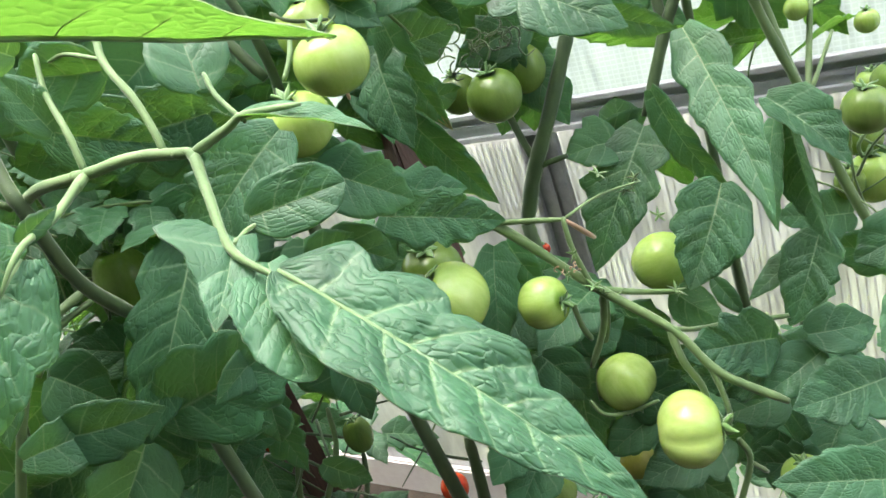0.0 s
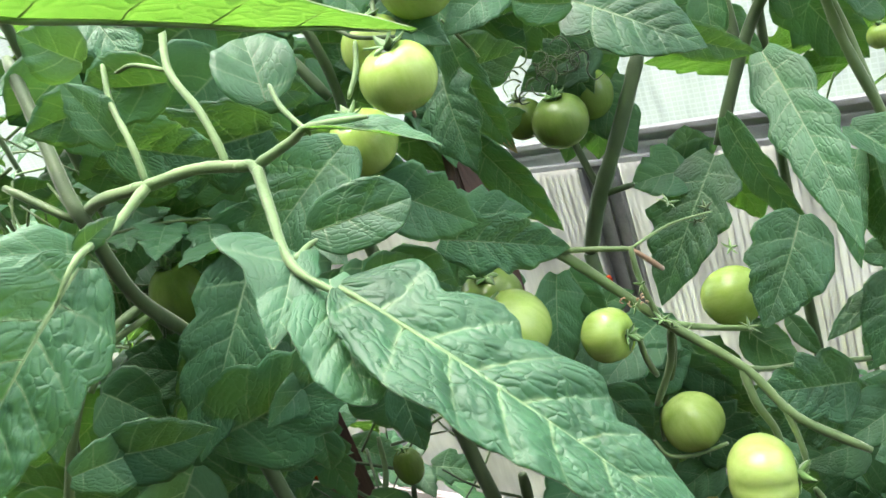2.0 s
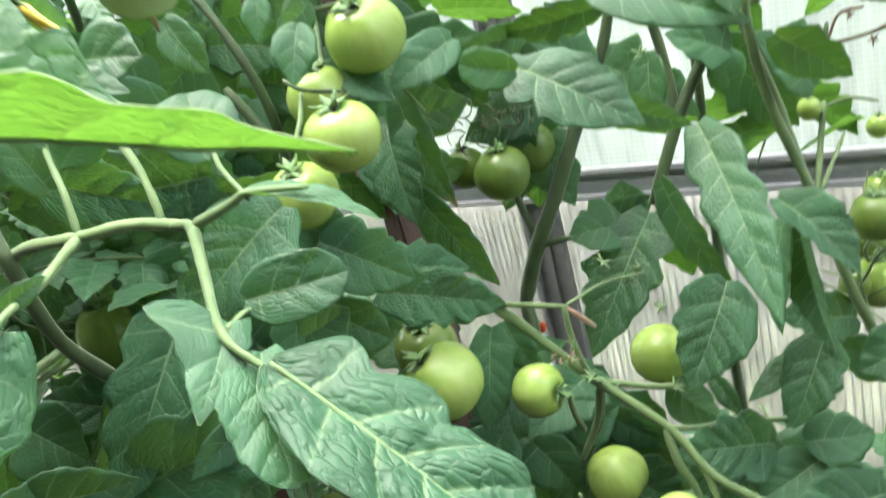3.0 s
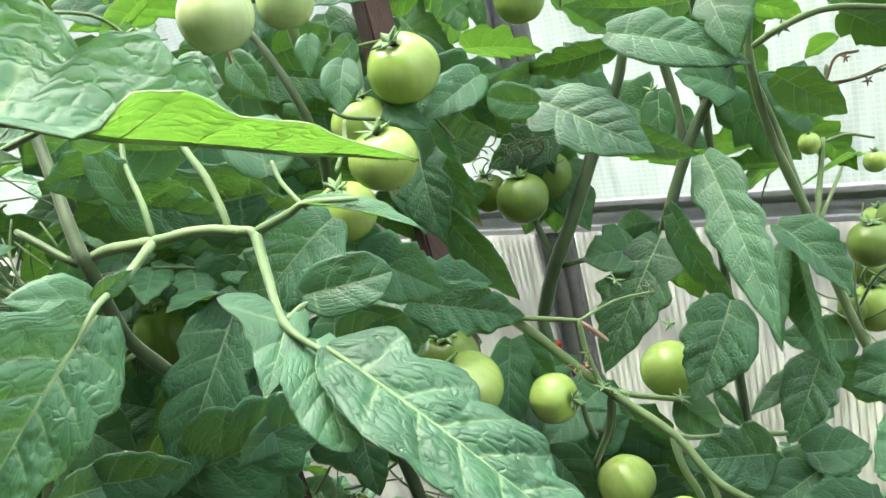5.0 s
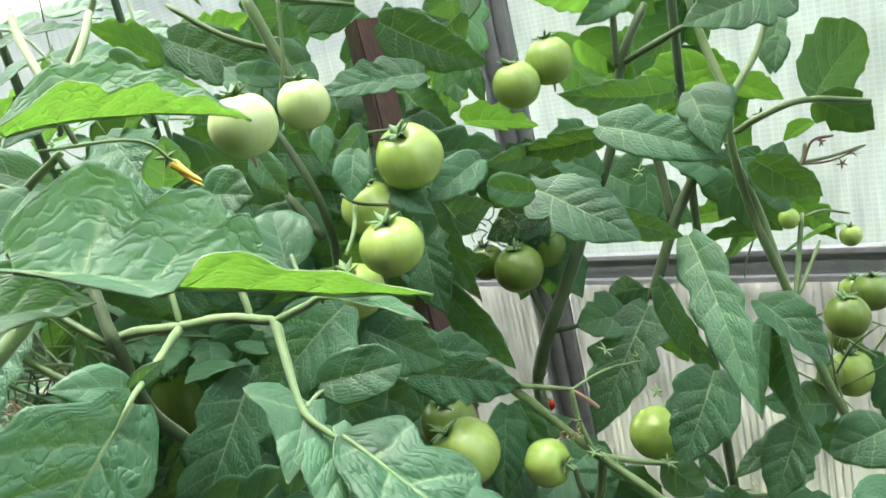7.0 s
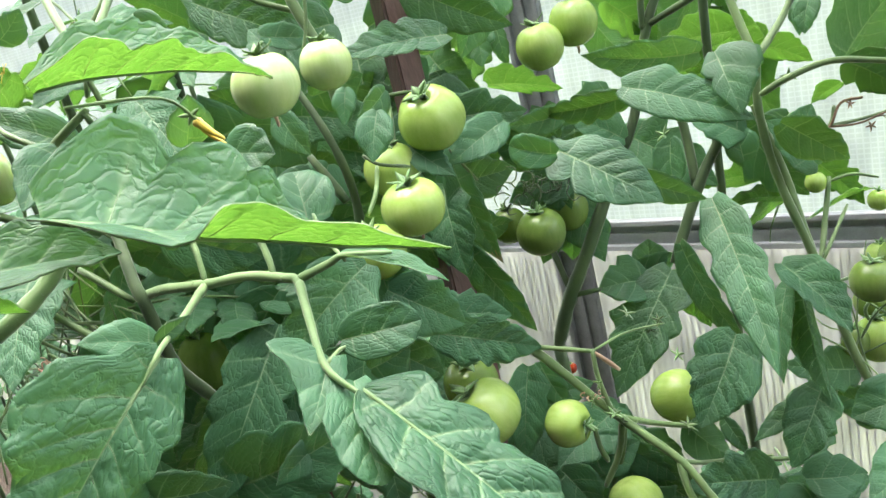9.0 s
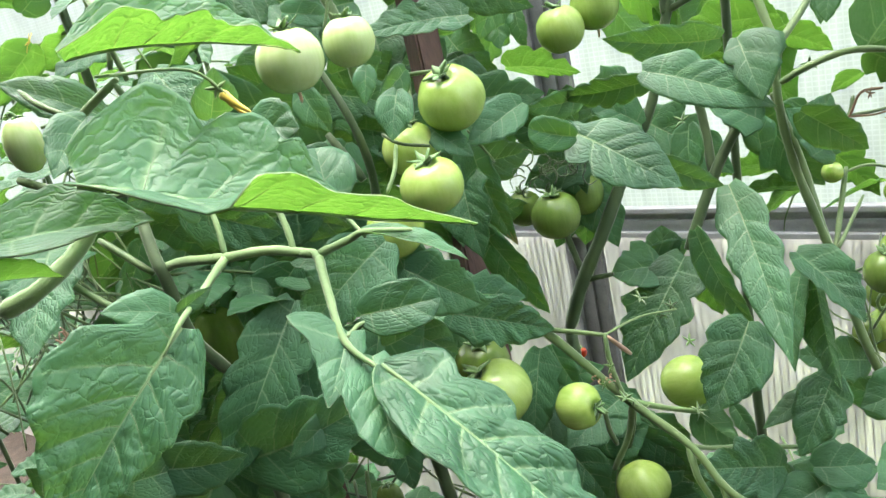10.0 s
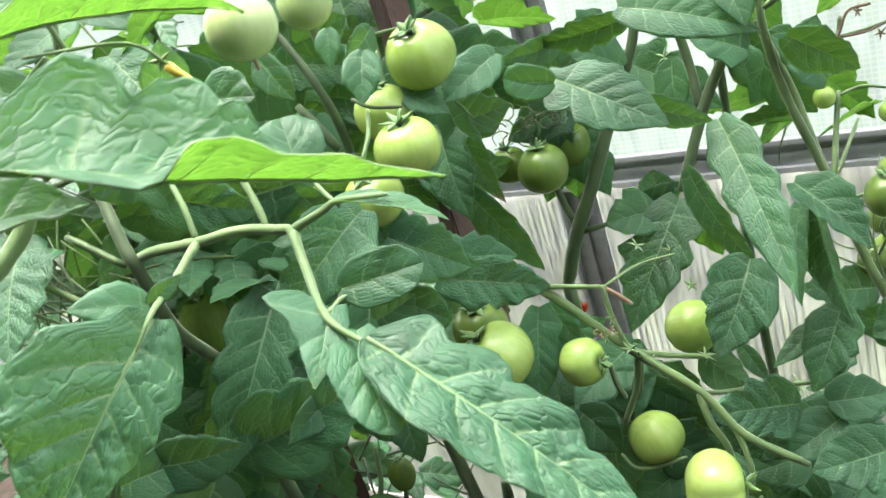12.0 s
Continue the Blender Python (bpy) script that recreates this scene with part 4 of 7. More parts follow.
leaf(left_plant, (-0.549, 0.863, 1.855), (-0.616, 0.832, 1.796), 0.060, (0.10, 0.89, 0.60), teeth=0.13, tooth_count=4, pucker=0.7, size=0.8, backlit=1)
leaf(left_plant, (-0.562, 1.090, 1.873), (-0.640, 1.080, 1.788), 0.070, (-0.25, 0.38, 0.60), teeth=0.09, tooth_count=5, pucker=0.8, size=0.8, backlit=1)
leaf(left_plant, (-0.441, 0.951, 1.865), (-0.370, 0.886, 1.786), 0.052, (0.36, 0.47, 0.60), teeth=0.13, tooth_count=3, pucker=0.7, size=0.8, backlit=1)
leaf(left_plant, (-0.424, 1.103, 1.831), (-0.534, 1.073, 1.835), 0.065, (-0.32, 0.51, 0.60), teeth=0.1, tooth_count=3, pucker=0.7, size=0.8, backlit=1)
leaf(left_plant, (-0.535, 0.993, 1.854), (-0.614, 0.927, 1.828), 0.067, (0.31, 0.82, 0.60), teeth=0.14, tooth_count=3, pucker=0.7, size=0.8, backlit=1)
leaf(left_plant, (-0.365, 0.966, 1.868), (-0.460, 0.989, 1.929), 0.056, (-0.20, 1.15, 0.60), teeth=0.13, tooth_count=3, pucker=0.6, size=0.8, backlit=1)
leaf(left_plant, (-0.309, 0.927, 1.812), (-0.398, 0.919, 1.839), 0.060, (0.21, 0.43, 0.60), teeth=0.09, tooth_count=4, pucker=0.7, size=0.8, backlit=1)
leaf(left_plant, (-0.331, 0.889, 1.839), (-0.377, 0.810, 1.784), 0.058, (-0.18, 0.43, 0.60), teeth=0.13, tooth_count=3, pucker=0.8, size=0.8, backlit=1)
leaf(left_plant, (-0.466, 0.873, 1.837), (-0.375, 0.920, 1.863), 0.059, (-0.11, 0.36, 0.60), teeth=0.11, tooth_count=4, pucker=1.0, size=0.8, backlit=1)
leaf(left_plant, (-0.413, 1.131, 1.881), (-0.298, 1.150, 1.904), 0.065, (0.36, 0.86, 0.60), teeth=0.16, tooth_count=4, pucker=0.8, size=0.8, backlit=1)
leaf(left_plant, (-0.657, 1.041, 1.911), (-0.783, 1.039, 1.946), 0.072, (0.11, 0.38, 0.60), teeth=0.08, tooth_count=5, pucker=0.7, size=0.8, backlit=1)
leaf(left_plant, (-0.385, 0.996, 1.467), (-0.540, 0.982, 1.414), 0.081, (0.10, -0.86, -0.05), teeth=0.11, tooth_count=3, pucker=0.7, size=0.8)
leaf(left_plant, (-0.294, 0.860, 1.484), (-0.287, 0.799, 1.388), 0.070, (0.71, -0.70, -0.06), teeth=0.16, tooth_count=4, pucker=0.5, size=0.8)
leaf(left_plant, (-0.398, 0.923, 1.615), (-0.496, 0.883, 1.581), 0.064, (0.29, -0.92, -0.05), teeth=0.14, tooth_count=3, pucker=0.7, size=0.8)
leaf(left_plant, (-0.683, 0.924, 1.621), (-0.542, 0.898, 1.621), 0.061, (-0.17, -0.89, -0.05), teeth=0.11, tooth_count=3, pucker=0.6, size=0.8)
leaf(left_plant, (-0.519, 0.927, 1.498), (-0.575, 0.876, 1.437), 0.065, (0.36, -0.93, -0.10), teeth=0.17, tooth_count=5, pucker=0.8, size=0.8)
leaf(left_plant, (-0.306, 0.964, 1.555), (-0.391, 0.885, 1.523), 0.069, (0.45, -0.85, 0.27), teeth=0.15, tooth_count=3, pucker=0.5, size=0.8)
leaf(left_plant, (-0.382, 0.929, 1.555), (-0.233, 0.949, 1.562), 0.083, (0.08, -0.96, 0.28), teeth=0.15, tooth_count=4, pucker=0.9, size=0.8)
leaf(left_plant, (-0.425, 0.837, 1.594), (-0.455, 0.773, 1.511), 0.058, (0.38, -0.93, -0.00), teeth=0.18, tooth_count=4, pucker=0.9, size=0.8)
leaf(left_plant, (-0.476, 0.935, 1.531), (-0.509, 0.858, 1.474), 0.062, (0.25, -0.90, 0.36), teeth=0.11, tooth_count=5, pucker=0.7, size=0.8)
leaf(left_plant, (-0.475, 0.821, 1.607), (-0.485, 0.745, 1.543), 0.053, (0.90, -0.37, -0.21), teeth=0.09, tooth_count=3, pucker=0.7, size=0.8)
leaf(left_plant, (-0.566, 0.891, 1.546), (-0.460, 0.832, 1.498), 0.063, (-0.05, -0.94, 0.35), teeth=0.12, tooth_count=5, pucker=0.9, size=0.8)
leaf(left_plant, (-0.450, 0.989, 1.519), (-0.544, 0.926, 1.373), 0.101, (0.23, -0.94, -0.05), teeth=0.14, tooth_count=3, pucker=0.7)
leaf(left_plant, (-0.437, 0.952, 1.528), (-0.402, 0.901, 1.411), 0.086, (-0.15, -0.98, -0.15), teeth=0.14, tooth_count=5, pucker=0.8, size=0.8)
leaf(left_plant, (-0.510, 0.950, 1.530), (-0.360, 0.992, 1.540), 0.091, (0.25, -0.92, -0.05), teeth=0.14, tooth_count=5, pucker=0.9, size=0.8)
leaf(left_plant, (-0.726, 0.955, 1.575), (-0.618, 0.919, 1.499), 0.068, (0.49, -0.28, 0.83), teeth=0.17, tooth_count=4, pucker=0.8, size=0.8)
leaf(left_plant, (-0.301, 0.860, 1.558), (-0.374, 0.820, 1.612), 0.062, (0.28, -0.76, -0.05), teeth=0.1, tooth_count=3, pucker=0.8, size=0.8)
leaf(left_plant, (-0.319, 0.841, 1.373), (-0.204, 0.838, 1.328), 0.066, (0.13, -0.98, -0.13), teeth=0.17, tooth_count=3, pucker=0.7, size=0.8)
leaf(left_plant, (-0.316, 0.924, 1.329), (-0.209, 0.930, 1.283), 0.073, (0.30, -0.95, 0.01), teeth=0.16, tooth_count=4, pucker=0.8, size=0.8)
leaf(left_plant, (-0.409, 0.900, 1.378), (-0.503, 0.815, 1.335), 0.083, (0.60, -0.71, -0.05), teeth=0.15, tooth_count=3, pucker=0.7, size=0.8)
leaf(left_plant, (-0.444, 0.881, 1.340), (-0.547, 0.865, 1.417), 0.087, (0.56, -0.83, -0.01), teeth=0.15, tooth_count=4, pucker=0.5, size=0.8)
leaf(left_plant, (-0.216, 0.812, 1.284), (-0.298, 0.799, 1.362), 0.069, (0.16, -0.89, -0.05), teeth=0.11, tooth_count=3, pucker=0.5, size=0.8)
leaf(left_plant, (-0.460, 0.890, 1.309), (-0.321, 0.906, 1.310), 0.081, (0.10, -0.84, -0.05), teeth=0.11, tooth_count=3, pucker=0.8, size=0.8)
leaf(left_plant, (-0.320, 0.796, 1.435), (-0.237, 0.790, 1.364), 0.070, (0.66, -0.72, 0.20), teeth=0.09, tooth_count=5, pucker=0.8, size=0.8)
leaf(left_plant, (-0.317, 0.876, 1.414), (-0.174, 0.875, 1.324), 0.101, (0.51, -0.84, 0.18), teeth=0.12, tooth_count=5, pucker=0.6)
leaf(left_plant, (-0.420, 0.849, 1.291), (-0.527, 0.841, 1.296), 0.064, (0.11, -0.99, 0.08), teeth=0.12, tooth_count=5, pucker=0.8, size=0.8)
leaf(left_plant, (-0.370, 0.895, 1.440), (-0.457, 0.813, 1.400), 0.078, (0.60, -0.76, -0.05), teeth=0.13, tooth_count=5, pucker=0.9, size=0.8)
leaf(left_plant, (-0.296, 0.835, 1.441), (-0.185, 0.815, 1.345), 0.083, (0.50, -0.86, 0.13), teeth=0.16, tooth_count=4, pucker=0.6, size=0.8)
leaf(left_plant, (-0.268, 0.855, 1.421), (-0.170, 0.885, 1.389), 0.060, (0.35, -0.90, -0.05), teeth=0.14, tooth_count=4, pucker=0.8, size=0.8)
leaf(left_plant, (-0.352, 0.893, 1.253), (-0.449, 0.836, 1.300), 0.074, (0.76, -0.63, 0.16), teeth=0.11, tooth_count=4, pucker=1.0, size=0.8)
leaf(left_plant, (-0.433, 0.872, 1.337), (-0.544, 0.842, 1.410), 0.093, (0.69, -0.71, 0.13), teeth=0.15, tooth_count=4, pucker=0.9)
leaf(left_plant, (-0.467, 0.983, 1.254), (-0.603, 0.947, 1.184), 0.091, (0.30, -0.72, -0.05), teeth=0.1, tooth_count=4, pucker=0.8, size=0.8)
leaf(left_plant, (-0.443, 0.904, 1.291), (-0.343, 0.969, 1.290), 0.077, (0.55, -0.83, 0.07), teeth=0.1, tooth_count=3, pucker=0.9, size=0.8)
leaf(left_plant, (-0.585, 0.887, 1.216), (-0.468, 0.846, 1.141), 0.078, (0.49, -0.16, 0.86), teeth=0.1, tooth_count=3, pucker=0.8, size=0.8)
leaf(left_plant, (-0.383, 0.905, 1.265), (-0.350, 0.863, 1.148), 0.072, (0.08, -0.99, -0.15), teeth=0.16, tooth_count=5, pucker=0.5, size=0.8)
leaf(left_plant, (-0.520, 0.808, 1.259), (-0.568, 0.748, 1.273), 0.055, (0.84, -0.44, 0.31), teeth=0.17, tooth_count=4, pucker=0.7, size=0.8)
leaf(left_plant, (-0.444, 1.022, 1.388), (-0.619, 0.995, 1.410), 0.102, (0.17, -0.94, -0.05), teeth=0.08, tooth_count=4, pucker=1.0)
leaf(left_plant, (-0.501, 0.932, 1.438), (-0.386, 0.908, 1.429), 0.060, (-0.04, -0.51, 0.86), teeth=0.08, tooth_count=3, pucker=0.7, size=0.8)
leaf(left_plant, (-0.353, 0.869, 1.321), (-0.485, 0.774, 1.266), 0.097, (0.34, -0.93, 0.16), teeth=0.17, tooth_count=3, pucker=0.7)
leaf(left_plant, (-0.634, 0.947, 1.330), (-0.798, 0.898, 1.244), 0.098, (0.24, -0.88, -0.05), teeth=0.17, tooth_count=4, pucker=0.9)
leaf(left_plant, (-0.599, 0.918, 1.272), (-0.675, 0.828, 1.201), 0.081, (0.14, -0.93, 0.34), teeth=0.09, tooth_count=4, pucker=1.0, size=0.8)
leaf(left_plant, (-0.399, 0.881, 1.216), (-0.583, 0.847, 1.149), 0.100, (-0.19, -0.93, 0.30), teeth=0.1, tooth_count=3, pucker=1.0)
leaf(left_plant, (-0.417, 0.998, 1.264), (-0.525, 0.964, 1.317), 0.076, (0.72, -0.57, 0.39), teeth=0.12, tooth_count=4, pucker=0.7, size=0.8)
leaf(left_plant, (-0.478, 0.829, 1.236), (-0.351, 0.839, 1.224), 0.069, (0.16, -0.97, 0.18), teeth=0.09, tooth_count=5, pucker=0.8, size=0.8)
leaf(left_plant, (-0.591, 0.857, 1.280), (-0.697, 0.802, 1.282), 0.071, (0.42, -0.82, -0.05), teeth=0.17, tooth_count=3, pucker=0.9, size=0.8)
leaf(left_plant, (-0.609, 0.916, 1.298), (-0.419, 0.918, 1.285), 0.102, (0.02, -0.96, -0.05), teeth=0.09, tooth_count=4, pucker=0.8)
leaf(left_plant, (-0.712, 0.851, 1.220), (-0.677, 0.838, 1.095), 0.083, (0.27, -0.91, -0.05), teeth=0.11, tooth_count=5, pucker=1.0, size=0.8)
leaf(left_plant, (-0.635, 0.821, 1.244), (-0.671, 0.776, 1.077), 0.101, (0.06, -0.97, -0.05), teeth=0.11, tooth_count=5, pucker=0.5)
leaf(left_plant, (-0.629, 0.794, 1.281), (-0.696, 0.758, 1.360), 0.067, (0.42, -0.79, -0.05), teeth=0.12, tooth_count=3, pucker=0.7, size=0.8)
leaf(left_plant, (-0.657, 0.854, 1.331), (-0.718, 0.773, 1.326), 0.069, (0.71, -0.53, -0.46), teeth=0.14, tooth_count=5, pucker=1.0, size=0.8)
leaf(left_plant, (-0.668, 0.915, 1.455), (-0.527, 0.925, 1.460), 0.075, (0.05, -1.00, 0.00), teeth=0.15, tooth_count=5, pucker=0.8, size=0.8)
leaf(left_plant, (-0.690, 0.867, 1.247), (-0.537, 0.853, 1.165), 0.093, (0.31, -0.94, 0.11), teeth=0.16, tooth_count=3, pucker=0.6)
leaf(left_plant, (-0.598, 0.916, 1.343), (-0.572, 0.861, 1.149), 0.108, (0.61, -0.76, -0.05), teeth=0.09, tooth_count=5, pucker=0.9)
# back layer of leaves, added to keep the wall's backlight off those in front
leaf(left_plant, (-0.389, 1.121, 1.669), (-0.205, 1.128, 1.491), 0.141, (-0.06, -0.85, -0.05), teeth=0.16, tooth_count=3, pucker=0.7)
leaf(left_plant, (-0.448, 1.108, 1.694), (-0.624, 1.018, 1.621), 0.115, (0.42, -0.53, -0.74), teeth=0.08, tooth_count=4, pucker=0.7)
leaf(left_plant, (-0.465, 0.989, 1.659), (-0.644, 1.010, 1.769), 0.110, (-0.07, -0.91, -0.05), teeth=0.18, tooth_count=4, pucker=0.9)
leaf(left_plant, (-0.476, 0.984, 1.626), (-0.611, 0.909, 1.464), 0.121, (0.47, -0.74, -0.05), teeth=0.18, tooth_count=4, pucker=1.0)
leaf(left_plant, (-0.546, 1.065, 1.772), (-0.379, 0.979, 1.618), 0.123, (0.11, -0.99, 0.07), teeth=0.16, tooth_count=4, pucker=0.6)
leaf(left_plant, (-0.359, 1.047, 1.689), (-0.543, 1.029, 1.711), 0.118, (0.09, -0.90, -0.05), teeth=0.15, tooth_count=5, pucker=0.9)
leaf(left_plant, (-0.389, 1.061, 1.711), (-0.247, 1.066, 1.550), 0.133, (0.59, -0.80, -0.06), teeth=0.09, tooth_count=5, pucker=0.7)
leaf(left_plant, (-0.356, 1.033, 1.628), (-0.509, 0.986, 1.647), 0.101, (0.22, -0.78, -0.05), teeth=0.11, tooth_count=4, pucker=0.5)
leaf(left_plant, (-0.534, 1.078, 1.640), (-0.698, 1.003, 1.494), 0.130, (0.26, -0.92, -0.05), teeth=0.09, tooth_count=5, pucker=0.6)

# its large divided leaf on a forked stalk
fork_leaf = smooth(part("leaf", joined([
    tube_data([(-0.343, 0.623, 1.627), (-0.306, 0.596, 1.638), (-0.255, 0.575, 1.641), (-0.212, 0.568, 1.643), (-0.167, 0.558, 1.635)], 0.0049, 0.0039, 5, 9),
    tube_data([(-0.256, 0.575, 1.641), (-0.257, 0.518, 1.631), (-0.246, 0.459, 1.633), (-0.256, 0.437, 1.616)], 0.0041, 0.0010, 5, 9),
    tube_data([(-0.168, 0.558, 1.635), (-0.138, 0.556, 1.644), (-0.121, 0.550, 1.650), (-0.083, 0.546, 1.646)], 0.0039, 0.0019, 5, 9),
    tube_data([(-0.168, 0.558, 1.635), (-0.155, 0.522, 1.614), (-0.136, 0.476, 1.591), (-0.110, 0.456, 1.575), (-0.093, 0.447, 1.565)], 0.0043, 0.0013, 5, 9),
    tube_data([(-0.135, 0.481, 1.591), (-0.131, 0.498, 1.592), (-0.125, 0.505, 1.592)], 0.0018, 0.0015, 5, 9),
    tube_data([(-0.183, 0.560, 1.638), (-0.170, 0.558, 1.636), (-0.162, 0.542, 1.624)], 0.0035, 0.0038, 5, 9),
    tube_data([(-0.269, 0.579, 1.642), (-0.256, 0.575, 1.641), (-0.256, 0.556, 1.637)], 0.0037, 0.0036, 5, 9),
]), STEM_PALE, left_plant, "divided leaf on a pale forked stalk"))

tagged(part("hairs", joined([hairs_data([(-0.343, 0.623, 1.627), (-0.306, 0.596, 1.638), (-0.255, 0.575, 1.641), (-0.212, 0.568, 1.643), (-0.167, 0.558, 1.635)], 0.0048, 200, 0.0022, 5), hairs_data([(-0.168, 0.558, 1.635), (-0.155, 0.522, 1.614), (-0.136, 0.476, 1.591)], 0.0045, 160, 0.0022, 6)]), STEM_PALE, fork_leaf), "", "", "", "stuff")

stalk("leaf_stalk", fork_leaf, [(-0.255, 0.575, 1.642), (-0.261, 0.589, 1.670), (-0.277, 0.615, 1.699), (-0.282, 0.636, 1.725)], 0.0028, 0.0022, STEM_PALE, 50)
stalk("leaf_stalk", fork_leaf, [(-0.190, 0.564, 1.639), (-0.192, 0.570, 1.652), (-0.203, 0.587, 1.677), (-0.224, 0.612, 1.707), (-0.229, 0.640, 1.736)], 0.0030, 0.0028, STEM_PALE, 60)
stalk("leaf_stalk", fork_leaf, [(-0.122, 0.548, 1.646), (-0.142, 0.572, 1.664), (-0.152, 0.593, 1.678)], 0.0019, 0.0017, STEM_PALE, 30)
stalk("leaf_stalk", fork_leaf, [(-0.224, 0.612, 1.707), (-0.255, 0.627, 1.718), (-0.274, 0.634, 1.717)], 0.0017, 0.0014, STEM_PALE)
leaf(fork_leaf, (-0.126, 0.554, 1.649), (-0.042, 0.534, 1.618), 0.028, (0.05, -0.25, 1.00), fold=(20, 40), teeth=0.04, backlit=1)
leaf(fork_leaf, (-0.129, 0.506, 1.597), (-0.067, 0.516, 1.598), 0.042, (0.14, -0.88, 0.45), veins=0.0008, peak=0.42, blunt=1, teeth=0.02, pucker=0.8, size=1.3)
leaf(fork_leaf, (-0.122, 0.605, 1.623), (-0.202, 0.550, 1.562), 0.066, (0.29, -0.86, 0.41), teeth=0.08)
leaf(fork_leaf, (-0.135, 0.487, 1.594), (-0.1425, 0.4269, 1.5643), 0.052, (0.42, -0.42, 0.81), fold=(4, 10), bow=0.03, sides=(0.6, 0.75), lobes=((0.05, 1, 1.15, 0.20), (0.42, 1, 0.15, 0.08)), teeth=0.03, peak=0.35, size=1.5, pucker=0.9, pairs=4, ear=0.30, label="broad side lobe of the leaf")
leaf(fork_leaf, (-0.118, 0.476, 1.576), (-0.095, 0.406, 1.530), 0.066, (0.42, -0.42, 0.81), fold=(6, 10), sides=(0.60, 0.78), lobes=((0.45, 1, 0.10, 0.10),), peak=0.42, blunt=1, teeth=0.02, pucker=0.9, size=1.5, pairs=5, veins=0.0008, ear=0.10)
leaf(fork_leaf, (-0.106, 0.456, 1.578), (0.061, 0.354, 1.440), 0.090, (0.42, -0.42, 0.81), fold=(8, 14), lobes=((0.06, 0, 0.34, 0.08), (0.20, 0, -0.10, 0.03), (0.33, 0, 0.08, 0.05), (0.41, 0, -0.12, 0.02), (0.60, 0, 0.12, 0.05), (0.67, 0, -0.10, 0.02), (0.30, 1, 0.08, 0.08)), sides=(0.84, 0.84), peak=0.36, veins=0.0017, teeth=0.02, tooth_count=7, pucker=1.1, bow=0.03, size=1.9, ear=0.01, pairs=8, label="long puckered terminal leaflet with a pale midrib")
leaf(fork_leaf, (-0.247, 0.458, 1.628), (-0.318, 0.351, 1.535), 0.123, (0.61, -0.71, 0.35), fold=(8, 14), sides=(0.60, 1.05), lobes=((0.06, 1, -0.35, 0.10), (0.42, 1, 0.10, 0.06), (0.62, 1, 0.08, 0.06), (0.25, 0, 0.12, 0.08)), teeth=0.03, tooth_count=7, pucker=1.1, size=1.8, veins=0.0020, peak=0.40, pairs=7, ear=0.05, label="broad puckered leaflet with pale veins")
leaf(fork_leaf, (-0.261, 0.485, 1.629), (-0.302, 0.452, 1.651), 0.035, (0.69, -0.49, 0.53), fold=(8, 8), teeth=0.04, pucker=0.8)
leaf(fork_leaf, (-0.257, 0.476, 1.633), (-0.234, 0.495, 1.643), 0.015, (0.58, -0.81, 0.14))
leaf(fork_leaf, (-0.284, 0.611, 1.671), (-0.299, 0.603, 1.724), 0.035, (0.65, -0.76, 0.08))
leaf(fork_leaf, (-0.157, 0.589, 1.669), (-0.169, 0.625, 1.711), 0.058, (0.37, -0.64, 0.67), peak=0.45, blunt=1, teeth=0.03, pucker=0.9, veins=0.0008)
leaf(fork_leaf, (-0.239, 0.633, 1.699), (-0.312, 0.647, 1.715), 0.059, (-0.18, -0.98, 0.04), peak=0.45)
leaf(fork_leaf, (-0.284, 0.624, 1.698), (-0.349, 0.610, 1.697), 0.045, (0.21, -0.98, 0.04))


# ---- the staked plant ----
staked_plant = thing("tomato_plant", "tomato plant tied beside a brown stake, hung with round green fruit", "tomato plant", (-0.135, 0.929, 0.03), "tomato plants")
stalk("stem", staked_plant, [(-0.215, 0.849, 1.505), (-0.165, 0.889, 0.752), (-0.135, 0.929, 0.02)], 0.0095, 0.010, STEM_DARK)

stalk("stem", staked_plant, [(-0.245, 0.842, 1.812), (-0.209, 0.825, 1.763), (-0.181, 0.809, 1.697), (-0.175, 0.813, 1.637), (-0.186, 0.825, 1.580), (-0.215, 0.849, 1.505)], 0.0036, 0.0066, STEM_DARK, 80)
stalk("side_shoot", staked_plant, [(-0.234, 0.880, 1.683), (-0.201, 0.867, 1.623)], 0.0054, 0.0064, STEM_DARK)
stalk("leaf_stalk", staked_plant, [(-0.112, 0.948, 1.873), (-0.206, 0.942, 1.902)], 0.0031, 0.0026, STEM)
stalk("stem", staked_plant, [(-0.221, 0.890, 1.909), (-0.200, 0.877, 1.845), (-0.187, 0.869, 1.806), (-0.180, 0.871, 1.723)], 0.0069, 0.0061, STEM, 60)
stalk("side_shoot", staked_plant, [(-0.315, 0.901, 1.920), (-0.259, 0.897, 1.873), (-0.200, 0.897, 1.841)], 0.0035, 0.0035, STEM, 40)
stalk("truss_stalk", staked_plant, [(-0.179, 0.873, 1.900), (-0.186, 0.856, 1.836), (-0.198, 0.845, 1.797)], 0.0024, 0.0019, STEM, 20)
stalk("truss_stalk", staked_plant, [(-0.143, 0.771, 1.688), (-0.125, 0.760, 1.677), (-0.095, 0.763, 1.668)], 0.0019, 0.0019, STEM_DARK)
stalk("truss_stalk", staked_plant, [(-0.131, 0.769, 1.674), (-0.132, 0.741, 1.654), (-0.141, 0.723, 1.636)], 0.0026, 0.0020, STEM_PALE)
stalk("truss_stalk", staked_plant, [(-0.121, 0.855, 1.737), (-0.116, 0.826, 1.712), (-0.114, 0.797, 1.686)], 0.0030, 0.0024, STEM)
